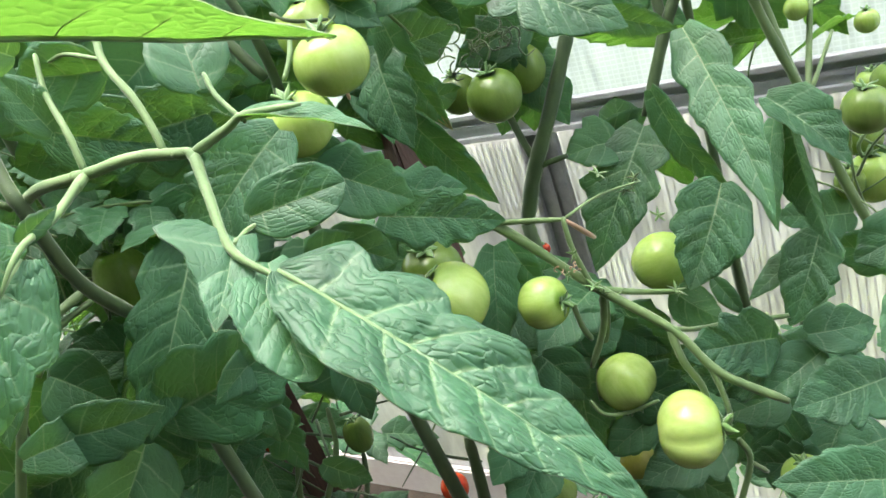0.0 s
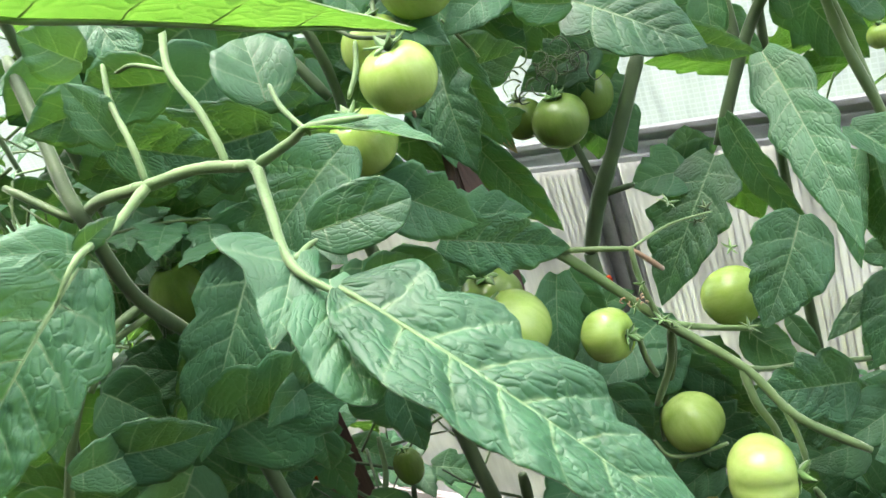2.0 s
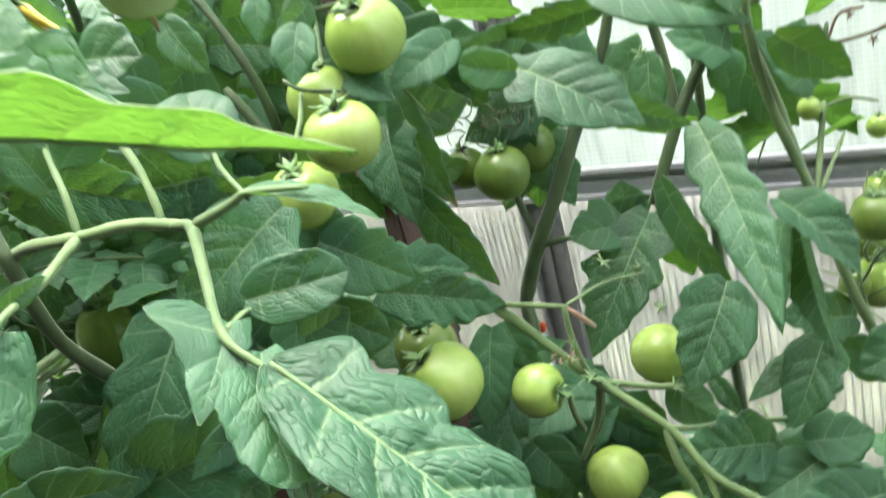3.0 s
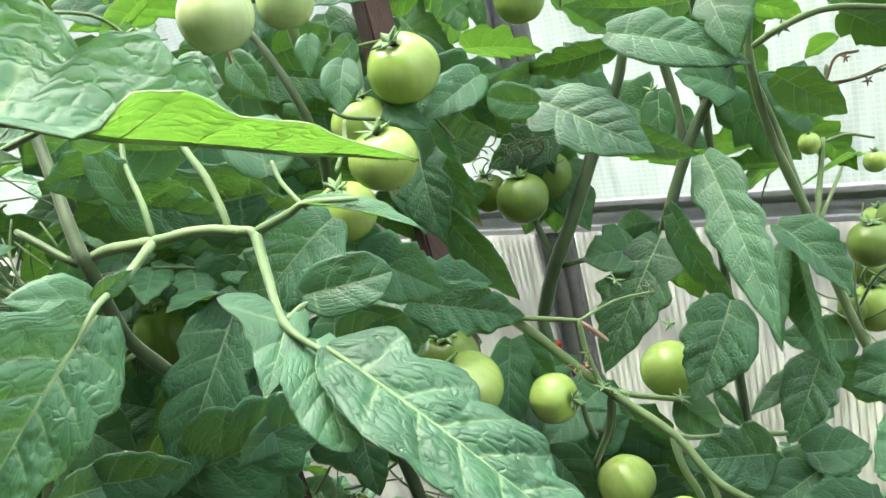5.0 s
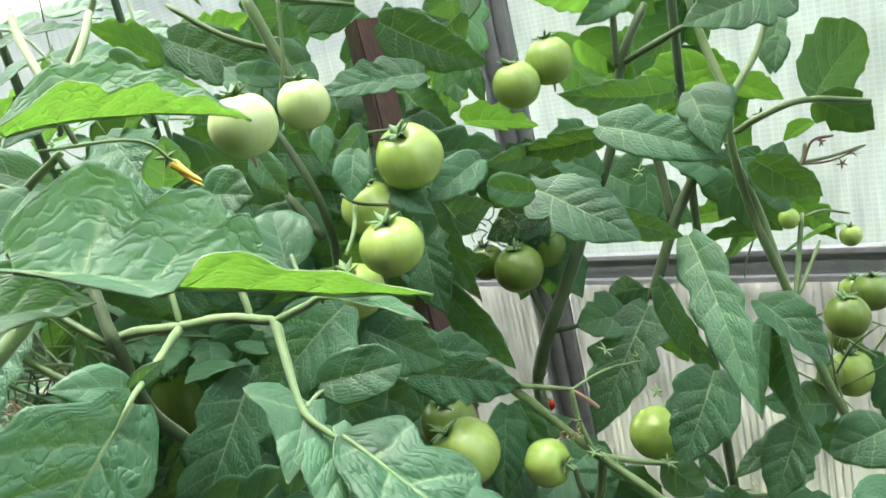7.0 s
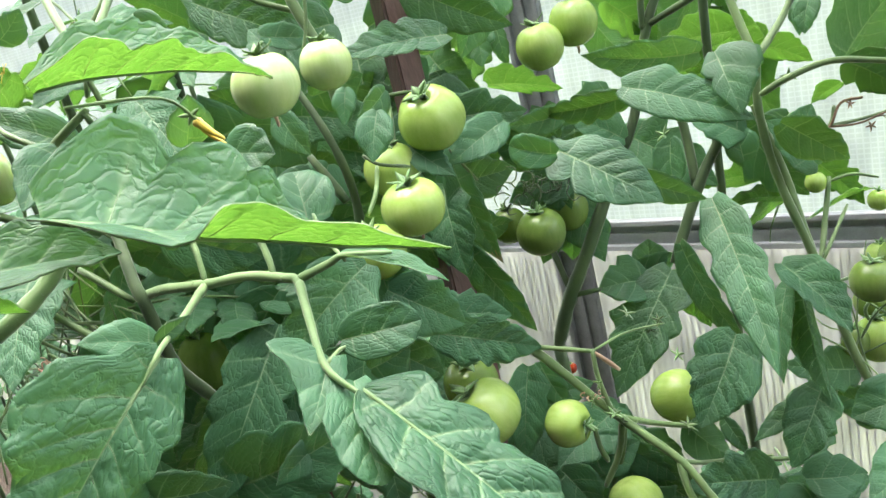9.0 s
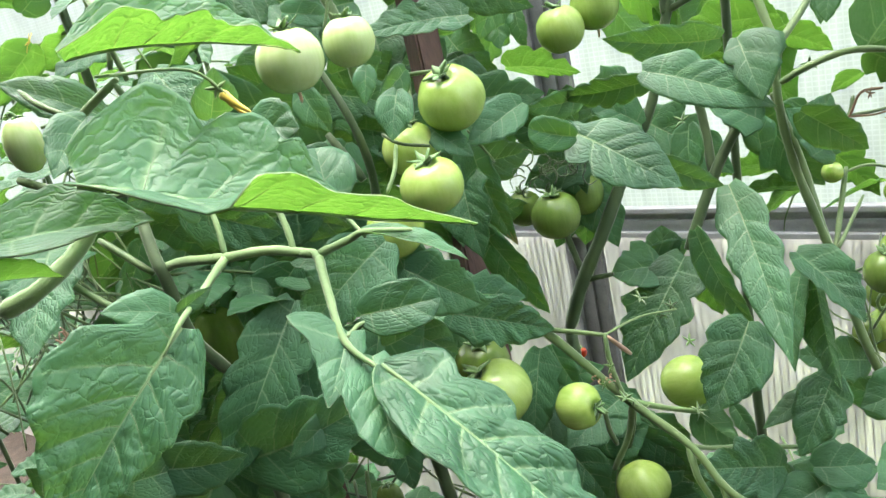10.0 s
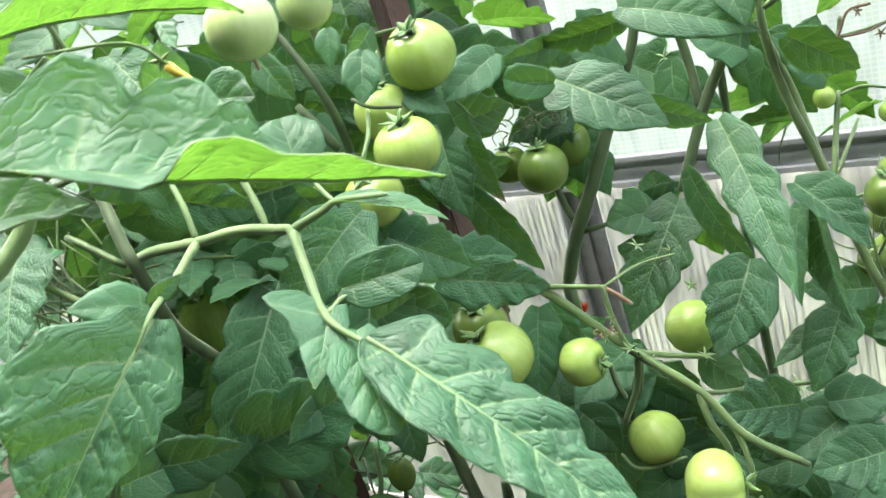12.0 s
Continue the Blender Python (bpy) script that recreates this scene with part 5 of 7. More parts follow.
stalk("truss_stalk", staked_plant, [(-0.122, 0.853, 1.734), (-0.083, 0.819, 1.735), (-0.064, 0.778, 1.730)], 0.0025, 0.0018, STEM)
stalk("leaf_stalk", staked_plant, [(-0.065, 0.842, 1.663), (-0.044, 0.864, 1.617)], 0.0020, 0.0016, STEM)
stalk("truss_stalk", staked_plant, [(-0.030, 0.846, 1.410), (0.010, 0.833, 1.406), (0.049, 0.823, 1.400)], 0.0036, 0.0028, STEM, 40)
stalk("truss_stalk", staked_plant, [(0.046, 0.824, 1.403), (0.047, 0.814, 1.367), (0.056, 0.811, 1.322)], 0.0027, 0.0034, STEM, 40)
stalk("truss_stalk", staked_plant, [(-0.050, 0.855, 1.424), (-0.014, 0.843, 1.396), (0.057, 0.812, 1.323), (0.122, 0.787, 1.263), (0.155, 0.766, 1.213), (0.214, 0.756, 1.165)], 0.0057, 0.0046, STEM, 160)
stalk("truss_stalk", staked_plant, [(0.047, 0.824, 1.401), (0.089, 0.863, 1.399), (0.135, 0.881, 1.394)], 0.0017, 0.0012, STEM_PALE, 20)
stalk("dried_blossom", staked_plant, [(0.048, 0.823, 1.399), (0.072, 0.848, 1.360)], 0.0025, 0.0032, DRY)
stalk("truss_stalk", staked_plant, [(0.053, 0.811, 1.322), (0.097, 0.831, 1.293), (0.143, 0.844, 1.272)], 0.0041, 0.0030, STEM_PALE, 30)
stalk("truss_stalk", staked_plant, [(0.064, 0.819, 1.308), (0.054, 0.825, 1.263), (0.030, 0.827, 1.217)], 0.0043, 0.0039, STEM, 30)
stalk("truss_stalk", staked_plant, [(0.031, 0.813, 1.309), (0.033, 0.815, 1.280), (0.039, 0.820, 1.256)], 0.0032, 0.0033, STEM)
stalk("stem", staked_plant, [(-0.161, 0.941, 1.083), (-0.166, 0.927, 1.002), (-0.176, 0.928, 0.931)], 0.0078, 0.0095, STEM_DARK)
stalk("stem", staked_plant, [(-0.116, 0.946, 1.021), (-0.150, 0.930, 0.922)], 0.0074, 0.0076, STEM_DARK)
stalk("stem", staked_plant, [(-0.090, 0.958, 0.984), (-0.102, 0.933, 0.905)], 0.0063, 0.0063, STEM_DARK)
tomato(staked_plant, (-0.159, 0.592, 1.789), 0.0278, (0, 0, 1), 0.95, FRUIT_PALE, withered=True)
tomato(staked_plant, (-0.130, 0.678, 1.790), 0.0233, (0.05, 0, 1), 1.0, FRUIT_PALE)
tomato(staked_plant, (-0.069, 0.802, 1.706), 0.0358, (-0.1, -0.55, 1), 0.95, FRUIT, ribs=0.03)
tomato(staked_plant, (-0.123, 0.799, 1.662), 0.0305, (0, -0.1, 1), 0.95, FRUIT)
tomato(staked_plant, (-0.086, 0.683, 1.645), 0.0305, (0, -0.15, 1), 0.88, FRUIT, ribs=0.03, withered=True)
tomato(staked_plant, (-0.139, 0.712, 1.600), 0.0296, (-0.1, -0.35, 1), 0.9, FRUIT)
tomato(staked_plant, (0.053, 0.973, 1.738), 0.0288, (-0.15, 0, 1), 1.0, FRUIT)
tomato(staked_plant, (0.098, 1.009, 1.755), 0.0301, (0, 0, 1), 1.0, FRUIT, withered=True)
tomato(staked_plant, (0.008, 0.977, 1.507), 0.0326, (0, -0.1, 1), 0.95, FRUIT_SHADED)
tomato(staked_plant, (-0.034, 1.014, 1.513), 0.0246, (0, 0, 1), 1.0, FRUIT_SHADED)
tomato(staked_plant, (0.046, 1.040, 1.513), 0.0279, (0, 0, 1), 1.1, FRUIT_SHADED)
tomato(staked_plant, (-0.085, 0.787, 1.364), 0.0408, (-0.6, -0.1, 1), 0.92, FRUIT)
tomato(staked_plant, (-0.106, 0.850, 1.373), 0.0350, (0, -0.2, 1), 0.9, FRUIT_SHADED)
tomato(staked_plant, (0.003, 0.802, 1.325), 0.0279, (0.75, -0.55, 0.1), 0.95, FRUIT, ribs=0.03)
tomato(staked_plant, (0.004, 1.079, 1.256), 0.0085, (0, 0, 1), 0.95, FRUIT_RED)
tomato(staked_plant, (-0.255, 1.108, 0.871), 0.0231, (0, 0, 1), 1.1, FRUIT_RED)
tomato(staked_plant, (-0.066, 0.918, 0.982), 0.0256, (0, 0, 1), 1.0, FRUIT)
leaf(staked_plant, (-0.055, 0.822, 1.167), (-0.115, 0.781, 1.126), 0.064, (0.14, -0.79, 0.60), pucker=0.6)
leaf(staked_plant, (-0.050, 0.817, 1.127), (-0.100, 0.774, 1.077), 0.071, (0.09, -0.80, 0.59), pucker=0.6)
leaf(staked_plant, (-0.116, 0.768, 1.730), (-0.127, 0.741, 1.684), 0.040, (0.22, -0.86, 0.45), peak=0.5, teeth=0.05)
leaf(staked_plant, (-0.143, 0.772, 1.759), (-0.150, 0.759, 1.722), 0.026, (0.03, -0.95, 0.32))
leaf(staked_plant, (-0.112, 0.816, 1.744), (-0.142, 0.782, 1.722), 0.033, (0.76, -0.65, -0.03))
leaf(staked_plant, (-0.042, 0.880, 1.782), (-0.158, 0.822, 1.786), 0.056, (0.15, -0.55, 0.80), fold=(10, 24), pucker=1.3, teeth=0.03, size=1.3, veins=0.0008)
leaf(staked_plant, (-0.100, 1.017, 1.849), (0.027, 0.973, 1.770), 0.069, (-0.28, -0.96, 0.08), pucker=0.8)
leaf(staked_plant, (-0.001, 0.869, 1.677), (-0.065, 0.817, 1.650), 0.049, (0.41, -0.76, 0.50))
leaf(staked_plant, (-0.098, 0.799, 1.681), (-0.054, 0.775, 1.646), 0.035, (0.11, -0.75, 0.66), teeth=0.08)
leaf(staked_plant, (-0.068, 0.866, 1.639), (-0.035, 0.855, 1.516), 0.043, (-0.04, -1.00, 0.08), fold=(20, 10), teeth=0.06, peak=0.35, dry=0.12, label='leaflet with a yellowed, scorched tip')
leaf(staked_plant, (-0.086, 0.877, 1.619), (-0.073, 0.817, 1.521), 0.065, (-0.30, -0.83, 0.47), peak=0.5)
leaf(staked_plant, (-0.078, 0.857, 1.545), (-0.012, 0.835, 1.432), 0.048, (-0.29, -0.96, 0.01), peak=0.45)
leaf(staked_plant, (-0.071, 0.931, 1.678), (-0.109, 0.921, 1.601), 0.062, (-0.36, -0.89, 0.29))
leaf(staked_plant, (-0.142, 0.719, 1.556), (-0.076, 0.749, 1.492), 0.067, (0.50, -0.86, 0.11), peak=0.4, teeth=0.03, pucker=0.6)
leaf(staked_plant, (-0.170, 0.731, 1.577), (-0.105, 0.733, 1.545), 0.053, (0.12, -0.98, 0.18))
leaf(staked_plant, (-0.118, 0.790, 1.494), (-0.035, 0.817, 1.465), 0.054, (0.42, -0.79, 0.45), teeth=0.04, pucker=0.8)
leaf(staked_plant, (-0.118, 0.764, 1.482), (-0.008, 0.810, 1.423), 0.059, (0.44, -0.89, 0.13), veins=0.0009, pucker=1.5, teeth=0.05, peak=0.45)
leaf(staked_plant, (-0.165, 0.745, 1.484), (-0.115, 0.760, 1.433), 0.056, (0.30, -0.95, 0.01))
leaf(staked_plant, (-0.159, 0.783, 1.429), (-0.115, 0.798, 1.450), 0.052, (0.26, -0.96, 0.14))
leaf(staked_plant, (-0.189, 0.743, 1.490), (-0.205, 0.724, 1.439), 0.049, (-0.08, -0.93, 0.37))
leaf(staked_plant, (-0.034, 0.855, 1.380), (-0.058, 0.808, 1.279), 0.055, (0.29, -0.89, 0.34), peak=0.45)
leaf(staked_plant, (-0.022, 0.876, 1.373), (0.005, 0.853, 1.316), 0.042, (-0.14, -0.94, 0.32))
leaf(staked_plant, (-0.255, 0.807, 1.667), (-0.197, 0.809, 1.639), 0.050, (0.05, -1.00, 0.04))
leaf(staked_plant, (-0.238, 0.882, 1.794), (-0.276, 0.921, 1.839), 0.040, (0.07, -0.72, 0.69))
leaf(staked_plant, (-0.354, 0.970, 1.887), (-0.215, 0.969, 1.805), 0.075, (0.16, -0.95, 0.28), pucker=1.2, label='dark mottled leaflet')
leaf(staked_plant, (-0.246, 0.867, 1.828), (-0.200, 0.921, 1.812), 0.038, (0.77, -0.54, 0.35))
leaf(staked_plant, (-0.131, 1.051, 1.879), (-0.223, 1.074, 1.897), 0.080, (-0.19, -0.96, 0.22))
leaf(staked_plant, (-0.234, 0.875, 1.667), (-0.293, 0.865, 1.602), 0.061, (-0.03, -0.98, 0.18))
leaf(staked_plant, (-0.238, 0.902, 1.518), (-0.177, 0.918, 1.532), 0.065, (0.27, -0.96, -0.07))
leaf(staked_plant, (-0.073, 0.952, 1.477), (-0.128, 0.926, 1.425), 0.081, (-0.11, -0.83, 0.55))
leaf(staked_plant, (-0.023, 0.853, 1.232), (0.015, 0.840, 1.167), 0.065, (0.09, -0.97, 0.24))
leaf(staked_plant, (-0.050, 0.863, 1.246), (-0.105, 0.835, 1.188), 0.073, (-0.12, -0.84, 0.53))
leaf(staked_plant, (0.082, 0.923, 1.222), (0.123, 0.910, 1.154), 0.075, (0.00, -0.98, 0.20))
leaf(staked_plant, (0.013, 0.888, 1.220), (0.081, 0.903, 1.226), 0.067, (0.16, -0.90, 0.39))
leaf(staked_plant, (-0.224, 0.923, 1.746), (-0.160, 0.939, 1.758), 0.062, (0.28, -0.92, -0.27))
leaf(staked_plant, (-0.207, 1.056, 1.822), (-0.268, 0.990, 1.819), 0.081, (0.67, -0.64, 0.37), pucker=1.2)
leaf(staked_plant, (-0.371, 1.033, 1.845), (-0.460, 1.031, 1.895), 0.083, (0.26, -0.86, 0.43))
leaf(staked_plant, (-0.067, 1.087, 1.664), (-0.130, 1.089, 1.710), 0.087, (0.36, -0.76, 0.54))
# two level leaflets, added so that the foliage under them falls in shade
leaf(staked_plant, (-0.197, 0.854, 1.577), (-0.260, 0.766, 1.608), 0.116, (0.00, 0.20, 1.00), pucker=0.6)
leaf(staked_plant, (-0.215, 0.805, 1.569), (-0.156, 0.790, 1.553), 0.089, (0.00, 0.15, 1.00), pucker=0.6)
leaf(staked_plant, (-0.164, 0.935, 1.544), (-0.024, 0.997, 1.522), 0.083, (0.37, -0.90, -0.22), teeth=0.16, tooth_count=3, pucker=0.9, size=0.8)
leaf(staked_plant, (-0.247, 0.912, 1.591), (-0.382, 0.861, 1.575), 0.083, (0.29, -0.87, 0.39), teeth=0.14, tooth_count=5, pucker=0.7, size=0.8)
leaf(staked_plant, (-0.154, 0.992, 1.619), (-0.109, 0.912, 1.505), 0.075, (0.55, -0.56, 0.62), teeth=0.1, tooth_count=3, pucker=0.5, size=0.8)
leaf(staked_plant, (-0.149, 1.015, 1.620), (-0.251, 1.013, 1.642), 0.061, (0.13, -0.85, 0.51), teeth=0.11, tooth_count=4, pucker=0.5, size=0.8)
leaf(staked_plant, (-0.273, 0.970, 1.724), (-0.143, 0.941, 1.686), 0.068, (-0.15, -0.96, 0.25), teeth=0.16, tooth_count=4, pucker=0.8, size=0.8)
leaf(staked_plant, (-0.319, 0.910, 1.592), (-0.178, 0.878, 1.609), 0.077, (-0.19, -0.96, -0.21), teeth=0.13, tooth_count=3, pucker=0.6, size=0.8)
leaf(staked_plant, (-0.185, 1.013, 1.670), (-0.066, 0.955, 1.617), 0.080, (-0.20, -0.85, 0.48), teeth=0.15, tooth_count=5, pucker=0.7, size=0.8)
leaf(staked_plant, (-0.116, 0.966, 1.650), (-0.220, 0.943, 1.604), 0.072, (0.25, -0.96, -0.08), teeth=0.16, tooth_count=3, pucker=0.8, size=0.8)
leaf(staked_plant, (-0.135, 0.957, 1.596), (-0.009, 1.001, 1.593), 0.087, (0.33, -0.94, -0.08), teeth=0.1, tooth_count=3, pucker=0.8, size=0.8)
leaf(staked_plant, (-0.119, 0.957, 1.620), (-0.205, 0.938, 1.646), 0.060, (0.33, -0.76, 0.56), teeth=0.09, tooth_count=3, pucker=0.8, size=0.8)
leaf(staked_plant, (-0.213, 0.890, 1.602), (-0.307, 0.864, 1.507), 0.079, (0.30, -0.95, -0.03), teeth=0.1, tooth_count=5, pucker=0.8, size=0.8)
leaf(staked_plant, (-0.294, 1.044, 1.700), (-0.387, 1.008, 1.777), 0.086, (0.11, -0.94, -0.31), teeth=0.17, tooth_count=3, pucker=0.8, size=0.8)
leaf(staked_plant, (-0.223, 0.964, 1.673), (-0.082, 0.919, 1.648), 0.078, (-0.26, -0.94, 0.20), teeth=0.15, tooth_count=3, pucker=0.8, size=0.8)
leaf(staked_plant, (-0.307, 1.006, 1.654), (-0.194, 1.008, 1.625), 0.070, (-0.03, -0.98, -0.19), teeth=0.1, tooth_count=3, pucker=0.9, size=0.8)
leaf(staked_plant, (-0.120, 1.147, 1.751), (-0.238, 1.125, 1.684), 0.086, (0.05, -0.97, 0.24), teeth=0.17, tooth_count=3, pucker=0.7, size=0.8)
leaf(staked_plant, (-0.293, 1.165, 1.778), (-0.465, 1.116, 1.728), 0.105, (0.15, -0.92, 0.37), teeth=0.09, tooth_count=5, pucker=0.8)
leaf(staked_plant, (-0.177, 1.121, 1.806), (-0.017, 1.095, 1.830), 0.091, (-0.19, -0.94, 0.29), teeth=0.16, tooth_count=4, pucker=0.9, size=0.8)
leaf(staked_plant, (-0.203, 1.118, 1.776), (-0.176, 1.045, 1.631), 0.093, (-0.20, -0.89, 0.41), teeth=0.17, tooth_count=4, pucker=0.8, size=0.8)
leaf(staked_plant, (-0.322, 1.206, 1.859), (-0.318, 1.106, 1.743), 0.074, (0.65, -0.57, 0.51), teeth=0.16, tooth_count=4, pucker=0.8, size=0.8)
leaf(staked_plant, (-0.324, 1.249, 1.863), (-0.258, 1.201, 1.737), 0.081, (0.25, -0.85, 0.46), teeth=0.11, tooth_count=3, pucker=0.7, size=0.8)
leaf(staked_plant, (-0.115, 1.135, 1.608), (-0.259, 1.115, 1.597), 0.080, (0.15, -0.94, -0.31), teeth=0.14, tooth_count=4, pucker=0.7, size=0.8)
leaf(staked_plant, (-0.142, 1.125, 1.730), (-0.235, 1.056, 1.701), 0.067, (0.59, -0.81, 0.03), teeth=0.16, tooth_count=4, pucker=0.7, size=0.8)
leaf(staked_plant, (-0.101, 1.071, 1.667), (0.018, 1.088, 1.649), 0.069, (0.18, -0.92, 0.34), teeth=0.16, tooth_count=3, pucker=0.7, size=0.8)
leaf(staked_plant, (-0.161, 1.118, 1.720), (-0.131, 1.112, 1.580), 0.081, (0.62, -0.77, 0.17), teeth=0.13, tooth_count=4, pucker=0.7, size=0.8)
leaf(staked_plant, (-0.096, 1.112, 1.627), (0.016, 1.111, 1.621), 0.074, (-0.02, -0.99, -0.12), teeth=0.11, tooth_count=3, pucker=0.6, size=0.8)
leaf(staked_plant, (-0.160, 1.096, 1.579), (-0.118, 1.021, 1.484), 0.077, (-0.47, -0.78, 0.42), teeth=0.17, tooth_count=5, pucker=0.8, size=0.8)
leaf(staked_plant, (-0.026, 0.920, 1.277), (-0.126, 0.851, 1.221), 0.088, (0.34, -0.84, 0.43), teeth=0.14, tooth_count=4, pucker=1.0, size=0.8)
leaf(staked_plant, (-0.028, 0.959, 1.301), (-0.004, 0.932, 1.200), 0.068, (-0.36, -0.92, 0.16), teeth=0.08, tooth_count=3, pucker=0.9, size=0.8)
leaf(staked_plant, (-0.088, 0.959, 1.268), (0.037, 0.976, 1.282), 0.067, (0.07, -0.87, 0.49), teeth=0.13, tooth_count=3, pucker=0.5, size=0.8)
leaf(staked_plant, (-0.131, 0.937, 1.156), (-0.012, 0.929, 1.194), 0.070, (-0.25, -0.74, 0.62), teeth=0.09, tooth_count=5, pucker=0.7, size=0.8)
leaf(staked_plant, (-0.085, 0.919, 1.343), (-0.244, 0.934, 1.386), 0.091, (0.08, -0.81, 0.58), teeth=0.11, tooth_count=3, pucker=0.9, size=0.8)
leaf(staked_plant, (-0.084, 0.921, 1.280), (-0.236, 0.870, 1.244), 0.090, (0.20, -0.89, 0.40), teeth=0.17, tooth_count=5, pucker=0.9, size=0.8)
leaf(staked_plant, (0.006, 0.903, 1.169), (-0.006, 0.864, 1.051), 0.081, (0.60, -0.78, 0.20), teeth=0.13, tooth_count=3, pucker=0.9, size=0.8)
leaf(staked_plant, (0.064, 0.942, 1.257), (-0.027, 0.852, 1.232), 0.078, (0.34, -0.56, 0.75), teeth=0.13, tooth_count=4, pucker=0.7, size=0.8)
leaf(staked_plant, (-0.025, 0.957, 1.155), (0.083, 0.985, 1.180), 0.074, (0.06, -0.77, 0.63), teeth=0.17, tooth_count=5, pucker=0.7, size=0.8)
leaf(staked_plant, (-0.104, 0.973, 1.290), (-0.211, 0.901, 1.259), 0.080, (0.47, -0.82, 0.32), teeth=0.09, tooth_count=5, pucker=0.8, size=0.8)
leaf(staked_plant, (0.035, 0.924, 1.219), (0.125, 0.916, 1.138), 0.075, (-0.04, -1.00, 0.06), teeth=0.16, tooth_count=5, pucker=0.5, size=0.8)
leaf(staked_plant, (0.019, 0.962, 1.248), (0.105, 0.934, 1.139), 0.079, (0.35, -0.80, 0.49), teeth=0.15, tooth_count=4, pucker=0.7, size=0.8)
leaf(staked_plant, (-0.001, 1.328, 1.879), (-0.073, 1.229, 1.725), 0.102, (0.56, -0.79, 0.25), teeth=0.17, tooth_count=3, pucker=0.7, size=0.8)
leaf(staked_plant, (-0.352, 1.289, 1.916), (-0.171, 1.325, 1.877), 0.115, (0.21, -0.97, 0.09), teeth=0.17, tooth_count=4, pucker=0.8)
leaf(staked_plant, (-0.273, 1.282, 1.971), (-0.423, 1.243, 2.066), 0.111, (0.37, -0.91, 0.21), teeth=0.13, tooth_count=4, pucker=0.7)
leaf(staked_plant, (-0.297, 1.269, 1.928), (-0.326, 1.227, 1.731), 0.118, (0.02, -0.98, 0.20), teeth=0.14, tooth_count=3, pucker=0.8)
leaf(staked_plant, (-0.206, 1.193, 1.949), (-0.310, 1.142, 1.844), 0.087, (0.45, -0.89, -0.02), teeth=0.11, tooth_count=4, pucker=0.7, size=0.8)
leaf(staked_plant, (-0.006, 1.183, 1.840), (-0.177, 1.151, 1.763), 0.101, (0.36, -0.80, -0.47), teeth=0.1, tooth_count=5, pucker=0.8)


# ---- the right plant ----
right_plant = thing("tomato_plant", "tall tomato plant by the wall with grey-green hanging leaves", "tomato plant", (-0.003, 1.065, 0.03), "tomato plants")
stalk("stem", right_plant, [(-0.003, 1.015, 1.327), (-0.003, 1.045, 0.664), (-0.003, 1.065, 0.02)], 0.012, 0.013, STEM_DARK)

stalk("truss_stalk", right_plant, [(0.119, 0.788, 1.265), (0.124, 0.780, 1.227), (0.137, 0.782, 1.187), (0.140, 0.773, 1.139)], 0.0046, 0.0031, STEM_PALE, 30)
stalk("truss_stalk", right_plant, [(0.147, 0.771, 1.225), (0.153, 0.759, 1.190), (0.153, 0.753, 1.162), (0.141, 0.747, 1.155)], 0.0037, 0.0023, STEM, 20)
stalk("truss_stalk", right_plant, [(0.119, 0.789, 1.264), (0.146, 0.817, 1.238), (0.189, 0.866, 1.203), (0.257, 0.900, 1.171), (0.294, 0.923, 1.155)], 0.0028, 0.0032, STEM, 20)
stalk("side_shoot", right_plant, [(0.157, 0.753, 1.135), (0.163, 0.752, 1.103), (0.135, 0.742, 1.042)], 0.0033, 0.0039, STEM, 20)
stalk("truss_stalk", right_plant, [(0.163, 0.752, 1.103), (0.180, 0.765, 1.073)], 0.0028, 0.0029, STEM)
stalk("truss_stalk", right_plant, [(0.068, 0.857, 1.292), (0.058, 0.882, 1.227), (0.033, 0.885, 1.169), (0.026, 0.880, 1.133)], 0.0030, 0.0033, STEM)
stalk("truss_stalk", right_plant, [(0.017, 0.820, 1.179), (0.028, 0.814, 1.161), (0.055, 0.817, 1.153), (0.090, 0.808, 1.166)], 0.0022, 0.0022, STEM_PALE)
stalk("stem", right_plant, [(0.115, 1.053, 1.546), (0.064, 1.026, 1.457), (0.025, 1.019, 1.391), (-0.003, 1.015, 1.327)], 0.0086, 0.0103, STEM_DARK, 60)
stalk("side_shoot", right_plant, [(0.028, 1.023, 1.402), (0.018, 1.043, 1.439), (0.013, 1.050, 1.463)], 0.0050, 0.0045, STEM_DARK)
stalk("side_shoot", right_plant, [(0.029, 1.021, 1.394), (0.069, 1.009, 1.401)], 0.0044, 0.0037, STEM_DARK)
stalk("stem", right_plant, [(0.296, 0.985, 1.662), (0.273, 1.034, 1.594), (0.223, 1.024, 1.523), (0.170, 1.003, 1.421)], 0.0070, 0.0078, STEM_DARK, 40)
stalk("stem", right_plant, [(0.216, 1.030, 1.510), (0.216, 1.063, 1.585), (0.200, 1.080, 1.690)], 0.0066, 0.0054, STEM_DARK)
stalk("stem", right_plant, [(0.300, 0.979, 1.674), (0.294, 0.980, 1.613), (0.304, 0.976, 1.526), (0.332, 0.957, 1.415), (0.357, 0.937, 1.302), (0.380, 0.929, 1.229)], 0.0050, 0.0058, STEM, 160)
stalk("side_shoot", right_plant, [(0.296, 1.015, 1.605), (0.322, 1.018, 1.518), (0.331, 0.989, 1.450), (0.340, 0.959, 1.382)], 0.0052, 0.0051, STEM, 40)
stalk("stem", right_plant, [(0.298, 0.976, 1.664), (0.286, 1.017, 1.735), (0.276, 1.038, 1.810)], 0.0059, 0.0044, STEM, 60)
